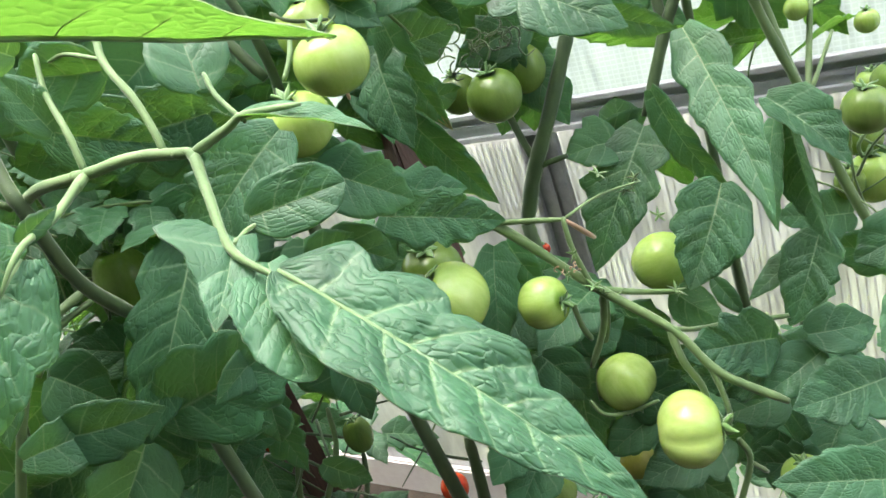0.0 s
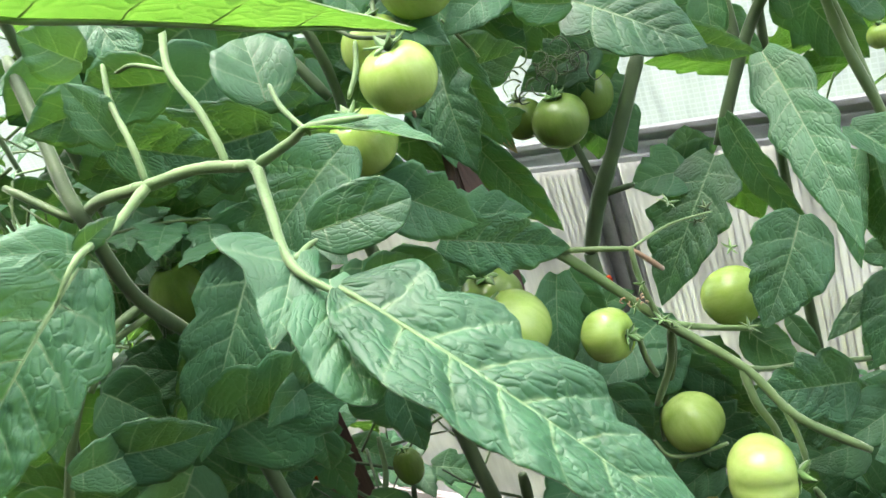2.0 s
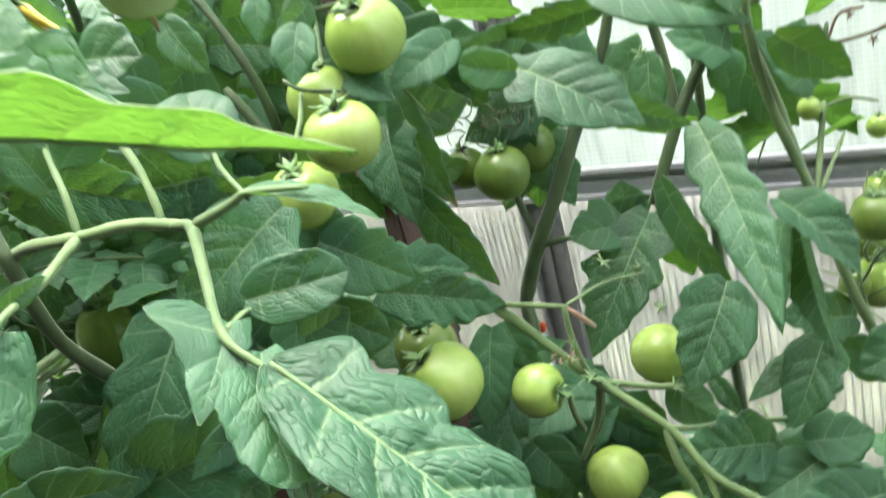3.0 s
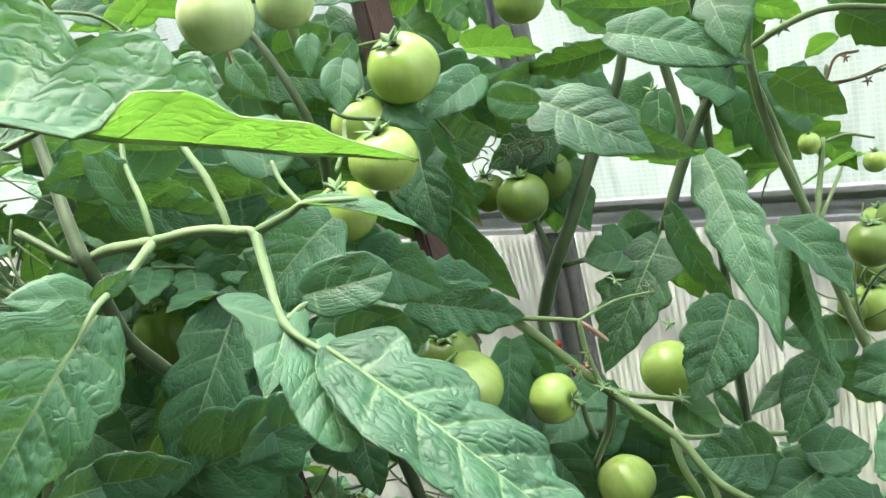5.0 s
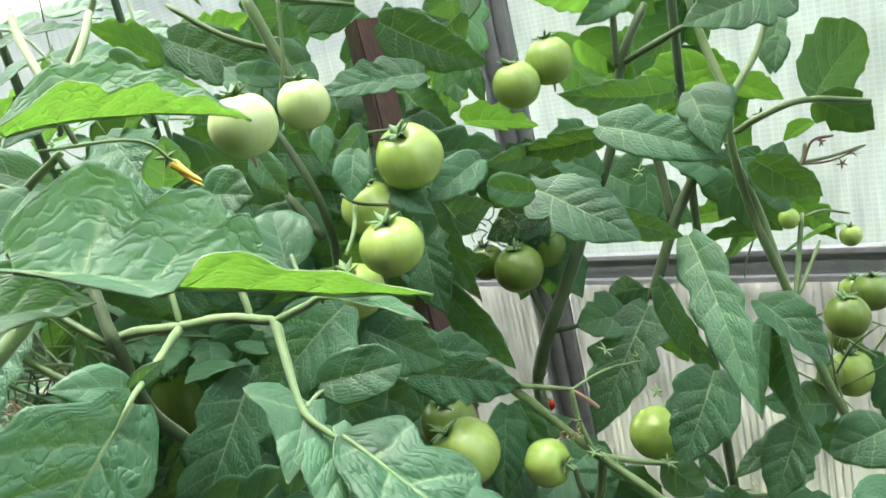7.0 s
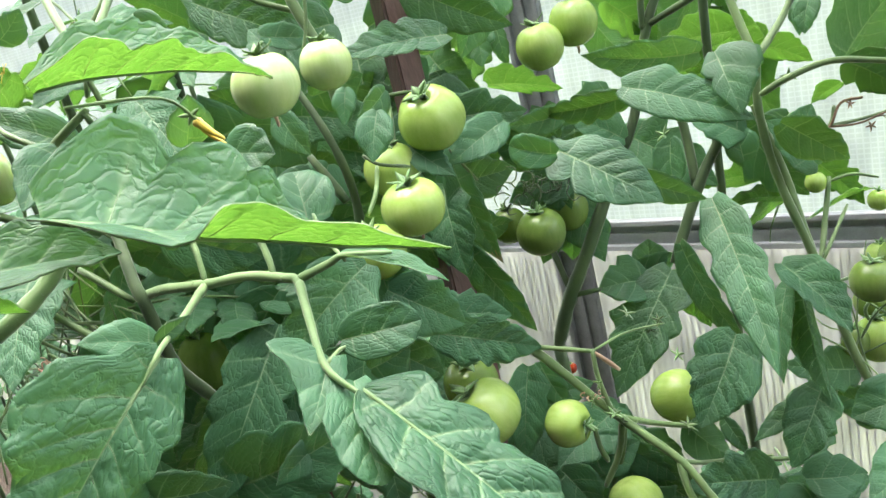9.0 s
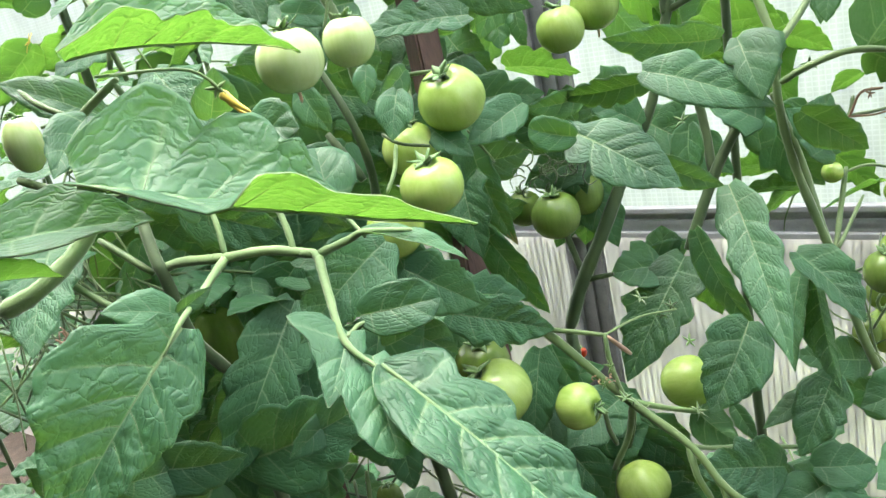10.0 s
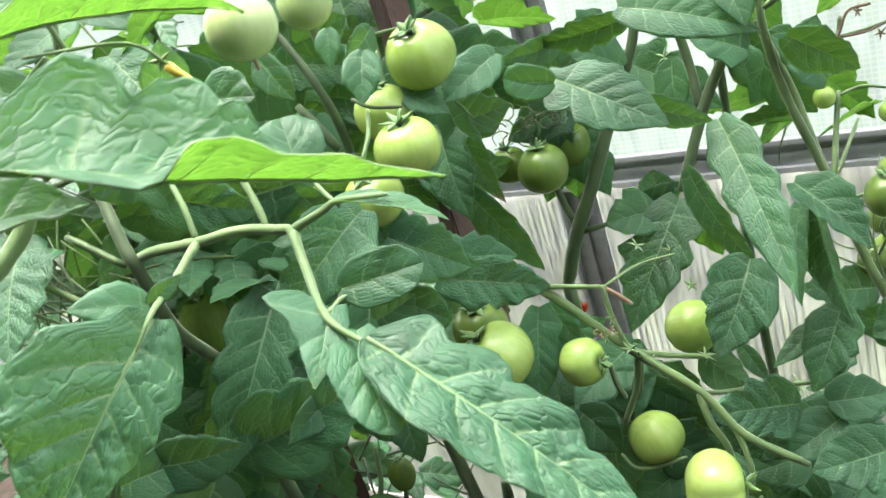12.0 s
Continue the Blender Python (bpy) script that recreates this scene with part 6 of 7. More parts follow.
stalk("side_shoot", right_plant, [(0.296, 0.975, 1.665), (0.346, 1.020, 1.707), (0.367, 1.034, 1.743), (0.386, 1.053, 1.791)], 0.0048, 0.0038, STEM, 60)
stalk("leaf_stalk", right_plant, [(0.292, 0.952, 1.628), (0.322, 0.942, 1.643), (0.373, 0.943, 1.651), (0.444, 0.941, 1.634)], 0.0043, 0.0036, STEM, 60)
stalk("truss_stalk", right_plant, [(0.390, 1.063, 1.480), (0.368, 1.030, 1.422), (0.342, 0.978, 1.374)], 0.0036, 0.0041, STEM, 40)
stalk("truss_stalk", right_plant, [(0.389, 1.061, 1.474), (0.420, 1.068, 1.476), (0.453, 1.070, 1.464)], 0.0024, 0.0018, STEM)
stalk("truss_stalk", right_plant, [(0.349, 0.986, 1.393), (0.406, 1.053, 1.440)], 0.0029, 0.0024, STEM)
stalk("truss_stalk", right_plant, [(0.455, 1.032, 1.340), (0.404, 1.025, 1.349), (0.365, 1.017, 1.347)], 0.0030, 0.0024, STEM)
stalk("truss_stalk", right_plant, [(0.438, 1.025, 1.330), (0.404, 1.012, 1.308), (0.413, 1.025, 1.276)], 0.0024, 0.0025, STEM)
stalk("truss_stalk", right_plant, [(0.430, 1.147, 1.554), (0.422, 1.139, 1.533), (0.405, 1.133, 1.525)], 0.0030, 0.0030, FINE_STEM)
stalk("truss_stalk", right_plant, [(0.421, 1.138, 1.529), (0.465, 1.146, 1.528), (0.513, 1.156, 1.531)], 0.0030, 0.0022, FINE_STEM)
stalk("side_shoot", right_plant, [(0.200, 1.117, 1.836), (0.188, 1.091, 1.736), (0.189, 1.088, 1.721)], 0.0047, 0.0047, STEM_DARK, 40)
stalk("stem", right_plant, [(0.238, 1.112, 1.793), (0.194, 1.090, 1.728), (0.157, 1.072, 1.615), (0.115, 1.053, 1.546)], 0.0059, 0.0072, STEM_DARK, 40)
stalk("side_shoot", right_plant, [(0.271, 1.025, 1.759), (0.224, 1.065, 1.738), (0.194, 1.089, 1.724)], 0.0044, 0.0047, STEM_DARK)
tomato(right_plant, (0.138, 0.900, 1.284), 0.0331, (0.5, -0.4, 0.2), 1.05, FRUIT)
tomato(right_plant, (0.061, 0.840, 1.179), 0.0338, (0.25, -0.2, -1), 0.93, FRUIT, ribs=0.05)
tomato(right_plant, (0.111, 0.746, 1.167), 0.0403, (1, -0.12, -0.1), 0.84, FRUIT, ribs=0.03, crease=(0.0, -0.85, 0.28))
tomato(right_plant, (0.224, 0.797, 1.023), 0.0265, (0, 0, 1), 0.95, FRUIT)
tomato(right_plant, (0.395, 0.948, 1.373), 0.0274, (0, 0, 1), 1.0, FRUIT_SHADED)
tomato(right_plant, (0.448, 1.007, 1.373), 0.0245, (0.1, 0, 1), 1.0, FRUIT_SHADED)
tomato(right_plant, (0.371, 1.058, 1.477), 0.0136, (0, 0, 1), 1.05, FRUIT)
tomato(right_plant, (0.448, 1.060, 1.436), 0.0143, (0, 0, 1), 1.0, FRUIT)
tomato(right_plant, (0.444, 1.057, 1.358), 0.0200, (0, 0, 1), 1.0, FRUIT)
tomato(right_plant, (0.382, 0.996, 1.269), 0.0181, (0, 0, 1), 1.2, FRUIT_SHADED)
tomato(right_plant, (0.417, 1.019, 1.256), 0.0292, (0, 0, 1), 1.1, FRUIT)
tomato(right_plant, (0.428, 1.064, 1.290), 0.0236, (0, 0, 1), 1.0, FRUIT_SHADED)
tomato(right_plant, (0.047, 0.981, 0.945), 0.0268, (0, 0, 1), 1.0, FRUIT_TURN)
leaf(right_plant, (0.208, 0.867, 1.542), (0.221, 0.697, 1.402), 0.056, (-0.34, -0.62, 0.71), veins=0.0012, fold=(14, 8), teeth=0.03, tooth_count=6, peak=0.45, pucker=0.6, label='hanging grey-green leaflet with a pale midrib')
leaf(right_plant, (0.283, 0.894, 1.414), (0.251, 0.826, 1.319), 0.041, (-0.72, -0.43, 0.55))
leaf(right_plant, (0.276, 0.881, 1.444), (0.329, 0.825, 1.370), 0.068, (0.26, -0.67, 0.69), fold=(30, 30), teeth=0.04, label='leaflet curled in along its edges')
leaf(right_plant, (0.295, 0.885, 1.411), (0.300, 0.826, 1.288), 0.053, (-0.30, 0.85, -0.42), fold=(40, 40), teeth=0.02)
leaf(right_plant, (0.212, 0.858, 1.376), (0.149, 0.799, 1.295), 0.084, (0.09, -0.84, 0.53), veins=0.001, pucker=1.3, teeth=0.04, tooth_count=9, peak=0.42)
leaf(right_plant, (0.184, 0.870, 1.261), (0.204, 0.841, 1.223), 0.024, (-0.36, -0.82, 0.44), teeth=0.02)
leaf(right_plant, (0.141, 0.890, 1.248), (0.187, 0.865, 1.208), 0.057, (-0.21, 0.70, -0.68))
leaf(right_plant, (0.140, 1.090, 1.378), (0.148, 1.107, 1.426), 0.058, (0.28, -0.92, 0.27), peak=0.55, teeth=0.03)
leaf(right_plant, (0.136, 1.049, 1.385), (0.065, 1.027, 1.393), 0.075, (0.29, -0.70, 0.65), teeth=0.05)
leaf(right_plant, (0.169, 1.048, 1.396), (0.063, 0.954, 1.264), 0.097, (-0.24, -0.69, 0.68))
leaf(right_plant, (0.174, 1.071, 1.364), (0.213, 1.075, 1.287), 0.069, (0.10, 0.60, 0.70), teeth=0.03, backlit=1)
leaf(right_plant, (0.173, 0.934, 1.472), (0.229, 0.883, 1.342), 0.042, (-0.61, -0.79, 0.05))
leaf(right_plant, (0.116, 1.087, 1.382), (0.186, 1.105, 1.398), 0.049, (0.25, -0.97, -0.00))
leaf(right_plant, (0.048, 0.783, 1.653), (0.145, 0.741, 1.586), 0.070, (0.100, -0.850, 0.750), fold=(6, 6), peak=0.46, teeth=0.03, pucker=0.7, veins=0.0009, size=1.2, lobes=((0.12, 1, 0.22, 0.07), (0.30, 1, -0.42, 0.04), (0.06, 0, -0.30, 0.08)))
leaf(right_plant, (0.052, 0.762, 1.650), (0.006, 0.773, 1.665), 0.037, (0.050, -1.000, 0.010), peak=0.5, blunt=1, teeth=0.02, pucker=0.6)
leaf(right_plant, (0.118, 0.835, 1.598), (0.202, 0.856, 1.545), 0.035, (0.13, -0.98, -0.16))
leaf(right_plant, (0.178, 0.904, 1.610), (0.173, 0.883, 1.548), 0.046, (-0.58, -0.76, 0.30))
leaf(right_plant, (0.129, 0.824, 1.692), (0.249, 0.787, 1.637), 0.056, (0.10, -0.95, 0.60), pucker=0.5, teeth=0.03, fold=(10, 8))
leaf(right_plant, (0.224, 0.819, 1.707), (0.234, 0.775, 1.647), 0.066, (-0.360, -0.850, 0.390), fold=(6, 10), sides=(1.15, 0.55), peak=0.34, teeth=0.02, pucker=0.5, veins=0.0007)
leaf(right_plant, (0.229, 0.940, 1.694), (0.097, 0.923, 1.722), 0.052, (0.06, -0.96, -0.27))
leaf(right_plant, (0.140, 0.884, 1.671), (0.037, 0.946, 1.663), 0.039, (-0.48, -0.83, -0.28), teeth=0.12)
leaf(right_plant, (0.070, 0.951, 1.658), (-0.004, 0.917, 1.662), 0.037, (0.40, -0.90, -0.19))
leaf(right_plant, (-0.038, 1.205, 1.682), (0.071, 1.164, 1.656), 0.101, (0.10, 0.50, 0.70), teeth=0.2, tooth_count=4, backlit=1)
leaf(right_plant, (-0.042, 1.285, 1.772), (-0.043, 1.243, 1.705), 0.062, (-0.25, -0.82, 0.52), teeth=0.2, tooth_count=4)
leaf(right_plant, (-0.016, 1.339, 1.758), (-0.008, 1.319, 1.689), 0.033, (-0.31, -0.92, 0.23))
leaf(right_plant, (-0.120, 1.211, 1.751), (-0.041, 1.141, 1.650), 0.092, (-0.54, -0.83, 0.15))
leaf(right_plant, (-0.086, 1.153, 1.716), (-0.153, 1.112, 1.628), 0.074, (-0.18, -0.84, 0.52))
leaf(right_plant, (0.342, 1.163, 1.658), (0.414, 1.164, 1.618), 0.055, (0.10, 0.70, 0.70), backlit=1)
leaf(right_plant, (0.311, 1.165, 1.684), (0.208, 1.146, 1.685), 0.095, (0.10, 0.70, 0.70), backlit=1)
leaf(right_plant, (0.395, 1.084, 1.714), (0.380, 1.068, 1.670), 0.037, (-0.49, -0.74, 0.46))
leaf(right_plant, (0.402, 1.003, 1.640), (0.477, 1.030, 1.707), 0.109, (0.100, 0.850, 0.450), teeth=0.10, tooth_count=3, peak=0.5, pucker=0.7, blunt=1)
leaf(right_plant, (0.402, 0.992, 1.638), (0.465, 0.992, 1.588), 0.060, (0.100, 0.850, 0.350), teeth=0.08, tooth_count=3, peak=0.5, pucker=0.7)
leaf(right_plant, (0.405, 1.028, 1.608), (0.372, 1.044, 1.586), 0.036, (0.100, 0.700, 0.700), teeth=0.05, backlit=1)
leaf(right_plant, (0.355, 1.206, 1.456), (0.240, 1.159, 1.474), 0.125, (0.10, 0.60, 0.70), teeth=0.1, backlit=1)
leaf(right_plant, (0.372, 1.196, 1.420), (0.255, 1.150, 1.440), 0.085, (0.10, 0.60, 0.70), backlit=1)
leaf(right_plant, (0.399, 1.194, 1.382), (0.497, 1.219, 1.401), 0.069, (0.10, 0.40, 0.70), backlit=1)
leaf(right_plant, (0.304, 0.924, 1.597), (0.380, 0.940, 1.534), 0.054, (-0.03, -0.96, -0.28), fold=(20, 5))
leaf(right_plant, (0.356, 0.984, 1.521), (0.300, 0.974, 1.592), 0.062, (0.43, -0.88, 0.21))
leaf(right_plant, (0.281, 1.018, 1.573), (0.215, 1.017, 1.609), 0.065, (0.30, -0.80, 0.51))
leaf(right_plant, (0.300, 0.859, 1.291), (0.246, 0.815, 1.216), 0.063, (-0.32, -0.69, 0.64))
leaf(right_plant, (0.295, 0.873, 1.271), (0.212, 0.846, 1.237), 0.034, (-0.19, -0.50, 0.85), teeth=0.04)
leaf(right_plant, (0.384, 0.821, 1.288), (0.317, 0.822, 1.266), 0.071, (-0.22, -0.77, 0.60))
leaf(right_plant, (0.380, 0.773, 1.239), (0.301, 0.731, 1.222), 0.073, (0.13, -0.58, 0.80))
leaf(right_plant, (0.375, 0.962, 1.782), (0.241, 0.898, 1.767), 0.086, (0.10, -0.95, 0.60), pucker=0.6, teeth=0.05, label='broad grey-green leaflet with a hole in it')
leaf(right_plant, (0.222, 1.085, 1.820), (0.141, 1.066, 1.787), 0.043, (0.07, -0.93, 0.36))
leaf(right_plant, (0.203, 1.140, 1.843), (0.253, 1.130, 1.775), 0.060, (-0.42, -0.89, -0.18))
leaf(right_plant, (0.021, 1.226, 1.873), (-0.066, 1.208, 1.848), 0.082, (0.10, -0.94, 0.33))
leaf(right_plant, (0.157, 1.269, 1.758), (0.222, 1.258, 1.679), 0.094, (0.10, 0.70, 0.70), backlit=1)
leaf(right_plant, (0.216, 1.223, 1.667), (0.290, 1.204, 1.631), 0.091, (0.10, 0.60, 0.70), backlit=1)
leaf(right_plant, (0.268, 1.269, 1.696), (0.386, 1.268, 1.625), 0.103, (0.10, 0.70, 0.70), backlit=1)
leaf(right_plant, (0.414, 1.142, 1.732), (0.388, 1.121, 1.662), 0.045, (-0.69, -0.58, 0.43))
leaf(right_plant, (0.510, 1.268, 1.769), (0.586, 1.269, 1.732), 0.074, (0.10, 0.70, 0.70), backlit=1)
leaf(right_plant, (0.247, 0.864, 1.143), (0.120, 0.820, 1.179), 0.075, (0.38, -0.89, 0.24), pucker=1.8)
leaf(right_plant, (0.297, 0.909, 1.119), (0.221, 0.872, 1.122), 0.053, (0.39, -0.76, 0.52))
leaf(right_plant, (0.323, 0.790, 1.139), (0.214, 0.752, 1.157), 0.075, (0.33, -0.65, 0.68), pucker=1.0, peak=0.5)
leaf(right_plant, (0.277, 0.886, 1.127), (0.358, 0.902, 1.125), 0.052, (0.16, -0.67, 0.73))
leaf(right_plant, (0.232, 0.862, 1.093), (0.158, 0.846, 1.094), 0.072, (0.12, -0.57, 0.82))
leaf(right_plant, (0.277, 0.663, 1.125), (0.162, 0.646, 1.167), 0.066, (0.31, -0.79, 0.52), pucker=0.8)
leaf(right_plant, (0.321, 0.805, 1.046), (0.256, 0.791, 1.044), 0.068, (0.11, -0.56, 0.82))
leaf(right_plant, (0.158, 0.977, 1.140), (0.218, 0.998, 1.083), 0.044, (0.10, 0.30, 0.70), backlit=1)
leaf(right_plant, (0.160, 0.861, 1.048), (0.044, 0.831, 1.036), 0.081, (0.06, -0.58, 0.81))
leaf(right_plant, (0.079, 0.883, 1.089), (0.014, 0.860, 1.065), 0.055, (-0.03, -0.66, 0.75))
leaf(right_plant, (0.090, 0.862, 1.033), (0.148, 0.846, 0.967), 0.062, (0.09, -0.95, 0.31))
leaf(right_plant, (0.067, 0.977, 1.185), (0.132, 0.967, 1.128), 0.065, (-0.18, -0.98, -0.02))
leaf(right_plant, (-0.018, 0.966, 1.201), (0.021, 0.945, 1.132), 0.072, (-0.08, -0.96, 0.25))
leaf(right_plant, (0.035, 0.984, 1.138), (-0.037, 0.955, 1.106), 0.067, (-0.05, -0.68, 0.73))
leaf(right_plant, (-0.010, 0.944, 1.069), (-0.043, 0.967, 1.137), 0.059, (0.47, -0.75, 0.47))
leaf(right_plant, (0.327, 0.972, 1.174), (0.270, 0.940, 1.128), 0.055, (-0.21, -0.67, 0.72))
leaf(right_plant, (0.100, 0.987, 1.062), (0.131, 0.970, 1.008), 0.060, (-0.05, -0.96, 0.27))
leaf(right_plant, (0.053, 0.906, 1.185), (-0.006, 0.911, 1.235), 0.083, (0.44, -0.68, 0.58))
leaf(right_plant, (0.231, 0.835, 1.189), (0.122, 0.803, 1.220), 0.075, (0.35, -0.87, 0.33), pucker=1.6)
leaf(right_plant, (0.264, 0.839, 1.181), (0.338, 0.850, 1.171), 0.062, (0.20, -0.69, 0.70))
leaf(right_plant, (0.274, 0.834, 1.159), (0.200, 0.813, 1.136), 0.062, (-0.06, -0.63, 0.77))
leaf(right_plant, (0.067, 0.894, 1.138), (0.133, 0.890, 1.086), 0.083, (0.17, -0.94, 0.28))
leaf(right_plant, (0.341, 1.049, 1.532), (0.380, 1.071, 1.580), 0.059, (0.34, -0.93, 0.16))
leaf(right_plant, (0.281, 1.037, 1.531), (0.276, 1.052, 1.583), 0.052, (0.33, -0.90, 0.30))
leaf(right_plant, (0.137, 1.049, 1.589), (0.069, 1.050, 1.634), 0.060, (0.33, -0.79, 0.52))
leaf(right_plant, (0.006, 1.034, 1.620), (0.053, 1.041, 1.545), 0.061, (-0.27, -0.93, -0.26))
leaf(right_plant, (0.036, 1.066, 1.534), (0.091, 1.047, 1.544), 0.054, (-0.25, -0.92, -0.30))
leaf(right_plant, (0.407, 1.378, 1.591), (0.188, 1.300, 1.678), 0.125, (-0.03, 1.15, 0.60), teeth=0.14, tooth_count=3, pucker=0.6, backlit=1)
leaf(right_plant, (0.439, 1.410, 1.795), (0.288, 1.365, 1.780), 0.091, (-0.15, 0.76, 0.60), teeth=0.15, tooth_count=3, pucker=0.6, size=0.8, backlit=1)
leaf(right_plant, (0.318, 1.417, 1.678), (0.410, 1.373, 1.492), 0.130, (0.22, 0.44, 0.60), teeth=0.15, tooth_count=4, pucker=0.9, backlit=1)
leaf(right_plant, (0.233, 1.147, 1.468), (0.119, 1.118, 1.514), 0.069, (0.34, 0.81, 0.60), teeth=0.11, tooth_count=4, pucker=0.7, size=0.8, backlit=1)
leaf(right_plant, (0.417, 1.274, 1.421), (0.300, 1.187, 1.386), 0.072, (0.08, 1.14, 0.60), teeth=0.08, tooth_count=5, pucker=0.8, size=0.8, backlit=1)
leaf(right_plant, (0.410, 1.244, 1.467), (0.479, 1.209, 1.381), 0.066, (0.40, 1.07, 0.60), teeth=0.18, tooth_count=4, pucker=1.0, size=0.8, backlit=1)
leaf(right_plant, (0.064, 1.181, 1.613), (-0.046, 1.135, 1.601), 0.075, (0.40, -0.86, -0.31), teeth=0.16, tooth_count=4, pucker=0.8, size=0.8)
leaf(right_plant, (0.092, 1.122, 1.545), (-0.046, 1.090, 1.626), 0.088, (0.16, -0.98, -0.12), teeth=0.14, tooth_count=3, pucker=0.7, size=0.8)
leaf(right_plant, (0.029, 1.099, 1.544), (0.082, 1.041, 1.427), 0.084, (0.22, -0.83, 0.51), teeth=0.13, tooth_count=3, pucker=0.6, size=0.8)
leaf(right_plant, (0.021, 1.113, 1.558), (0.040, 1.085, 1.458), 0.060, (-0.48, -0.87, 0.15), teeth=0.15, tooth_count=4, pucker=0.7, size=0.8)
leaf(right_plant, (0.064, 1.117, 1.545), (-0.004, 1.069, 1.431), 0.090, (0.26, -0.93, 0.25), teeth=0.1, tooth_count=5, pucker=0.6, size=0.8)
leaf(right_plant, (0.027, 1.096, 1.603), (0.065, 1.052, 1.508), 0.061, (-0.05, -0.91, 0.40), teeth=0.17, tooth_count=3, pucker=0.8, size=0.8)
leaf(right_plant, (0.059, 1.150, 1.516), (0.035, 1.151, 1.399), 0.070, (-0.08, -1.00, 0.00), teeth=0.18, tooth_count=3, pucker=0.7, size=0.8)
leaf(right_plant, (0.392, 1.231, 1.538), (0.332, 1.240, 1.467), 0.066, (-0.25, -0.96, 0.10), teeth=0.11, tooth_count=3, pucker=0.9, size=0.8)
leaf(right_plant, (0.224, 1.288, 1.755), (0.263, 1.261, 1.625), 0.089, (-0.39, 0.43, 0.60), teeth=0.15, tooth_count=4, pucker=0.7, size=0.8, backlit=1)
leaf(right_plant, (0.312, 1.253, 1.777), (0.225, 1.206, 1.674), 0.089, (0.33, 0.82, 0.60), teeth=0.14, tooth_count=4, pucker=0.5, size=0.8, backlit=1)
leaf(right_plant, (0.232, 1.263, 1.819), (0.094, 1.238, 1.837), 0.087, (-0.14, 1.03, 0.60), teeth=0.08, tooth_count=5, pucker=0.7, size=0.8, backlit=1)
leaf(right_plant, (0.349, 1.009, 1.026), (0.308, 0.968, 0.921), 0.076, (0.09, -0.94, 0.33), teeth=0.14, tooth_count=3, pucker=1.0, size=0.8)
leaf(right_plant, (0.113, 0.962, 1.123), (-0.020, 0.901, 1.146), 0.085, (0.39, -0.60, 0.69), teeth=0.11, tooth_count=3, pucker=0.8, size=0.8)
leaf(right_plant, (0.062, 0.964, 1.160), (0.173, 0.944, 1.062), 0.092, (-0.12, -0.99, 0.07), teeth=0.18, tooth_count=4, pucker=0.8, size=0.8)
leaf(right_plant, (0.310, 1.005, 1.071), (0.207, 0.904, 0.984), 0.088, (-0.38, -0.35, 0.85), teeth=0.16, tooth_count=4, pucker=0.7, size=0.8)
leaf(right_plant, (0.123, 1.028, 1.017), (-0.008, 1.037, 1.077), 0.083, (0.13, -0.90, 0.42), teeth=0.14, tooth_count=5, pucker=0.8, size=0.8)
leaf(right_plant, (0.019, 0.946, 0.928), (0.142, 0.957, 0.841), 0.077, (0.18, -0.98, 0.13), teeth=0.17, tooth_count=4, pucker=0.8, size=0.8)
leaf(right_plant, (0.058, 1.053, 1.057), (0.161, 1.043, 1.033), 0.071, (-0.06, -0.98, 0.17), teeth=0.13, tooth_count=3, pucker=0.9, size=0.8)
leaf(right_plant, (0.027, 1.010, 1.022), (-0.135, 1.002, 1.005), 0.086, (0.03, -0.99, 0.16), teeth=0.16, tooth_count=4, pucker=1.0, size=0.8)
leaf(right_plant, (0.139, 0.967, 0.943), (0.023, 0.913, 0.873), 0.085, (-0.13, -0.67, 0.73), teeth=0.15, tooth_count=3, pucker=0.7, size=0.8)
leaf(right_plant, (0.074, 0.997, 0.968), (0.128, 0.956, 0.872), 0.064, (0.53, -0.63, 0.57), teeth=0.1, tooth_count=5, pucker=1.0, size=0.8)
leaf(right_plant, (0.061, 1.056, 1.035), (-0.006, 1.026, 0.919), 0.074, (-0.52, -0.71, 0.48), teeth=0.1, tooth_count=4, pucker=0.6, size=0.8)
leaf(right_plant, (0.092, 1.008, 1.142), (-0.011, 1.016, 1.107), 0.065, (-0.26, -0.75, 0.60), teeth=0.16, tooth_count=4, pucker=0.6, size=0.8)
leaf(right_plant, (0.109, 1.029, 1.053), (0.008, 1.007, 0.973), 0.083, (0.07, -0.98, 0.18), teeth=0.12, tooth_count=3, pucker=0.8, size=0.8)
leaf(right_plant, (0.160, 1.069, 0.991), (0.162, 0.972, 0.920), 0.065, (-0.05, -0.60, 0.80), teeth=0.16, tooth_count=5, pucker=0.9, size=0.8)
leaf(right_plant, (0.260, 0.852, 0.979), (0.167, 0.874, 0.999), 0.063, (-0.13, -0.90, 0.42), teeth=0.12, tooth_count=5, pucker=0.9, size=0.8)
leaf(right_plant, (0.222, 0.975, 0.973), (0.129, 0.969, 0.928), 0.061, (-0.07, -0.96, 0.27), teeth=0.11, tooth_count=3, pucker=0.6, size=0.8)
leaf(right_plant, (0.247, 0.923, 1.075), (0.199, 0.869, 0.946), 0.083, (-0.60, -0.64, 0.49), teeth=0.13, tooth_count=4, pucker=0.6, size=0.8)
leaf(right_plant, (0.306, 0.967, 1.044), (0.290, 0.913, 0.926), 0.070, (-0.32, -0.85, 0.43), teeth=0.17, tooth_count=4, pucker=0.6, size=0.8)
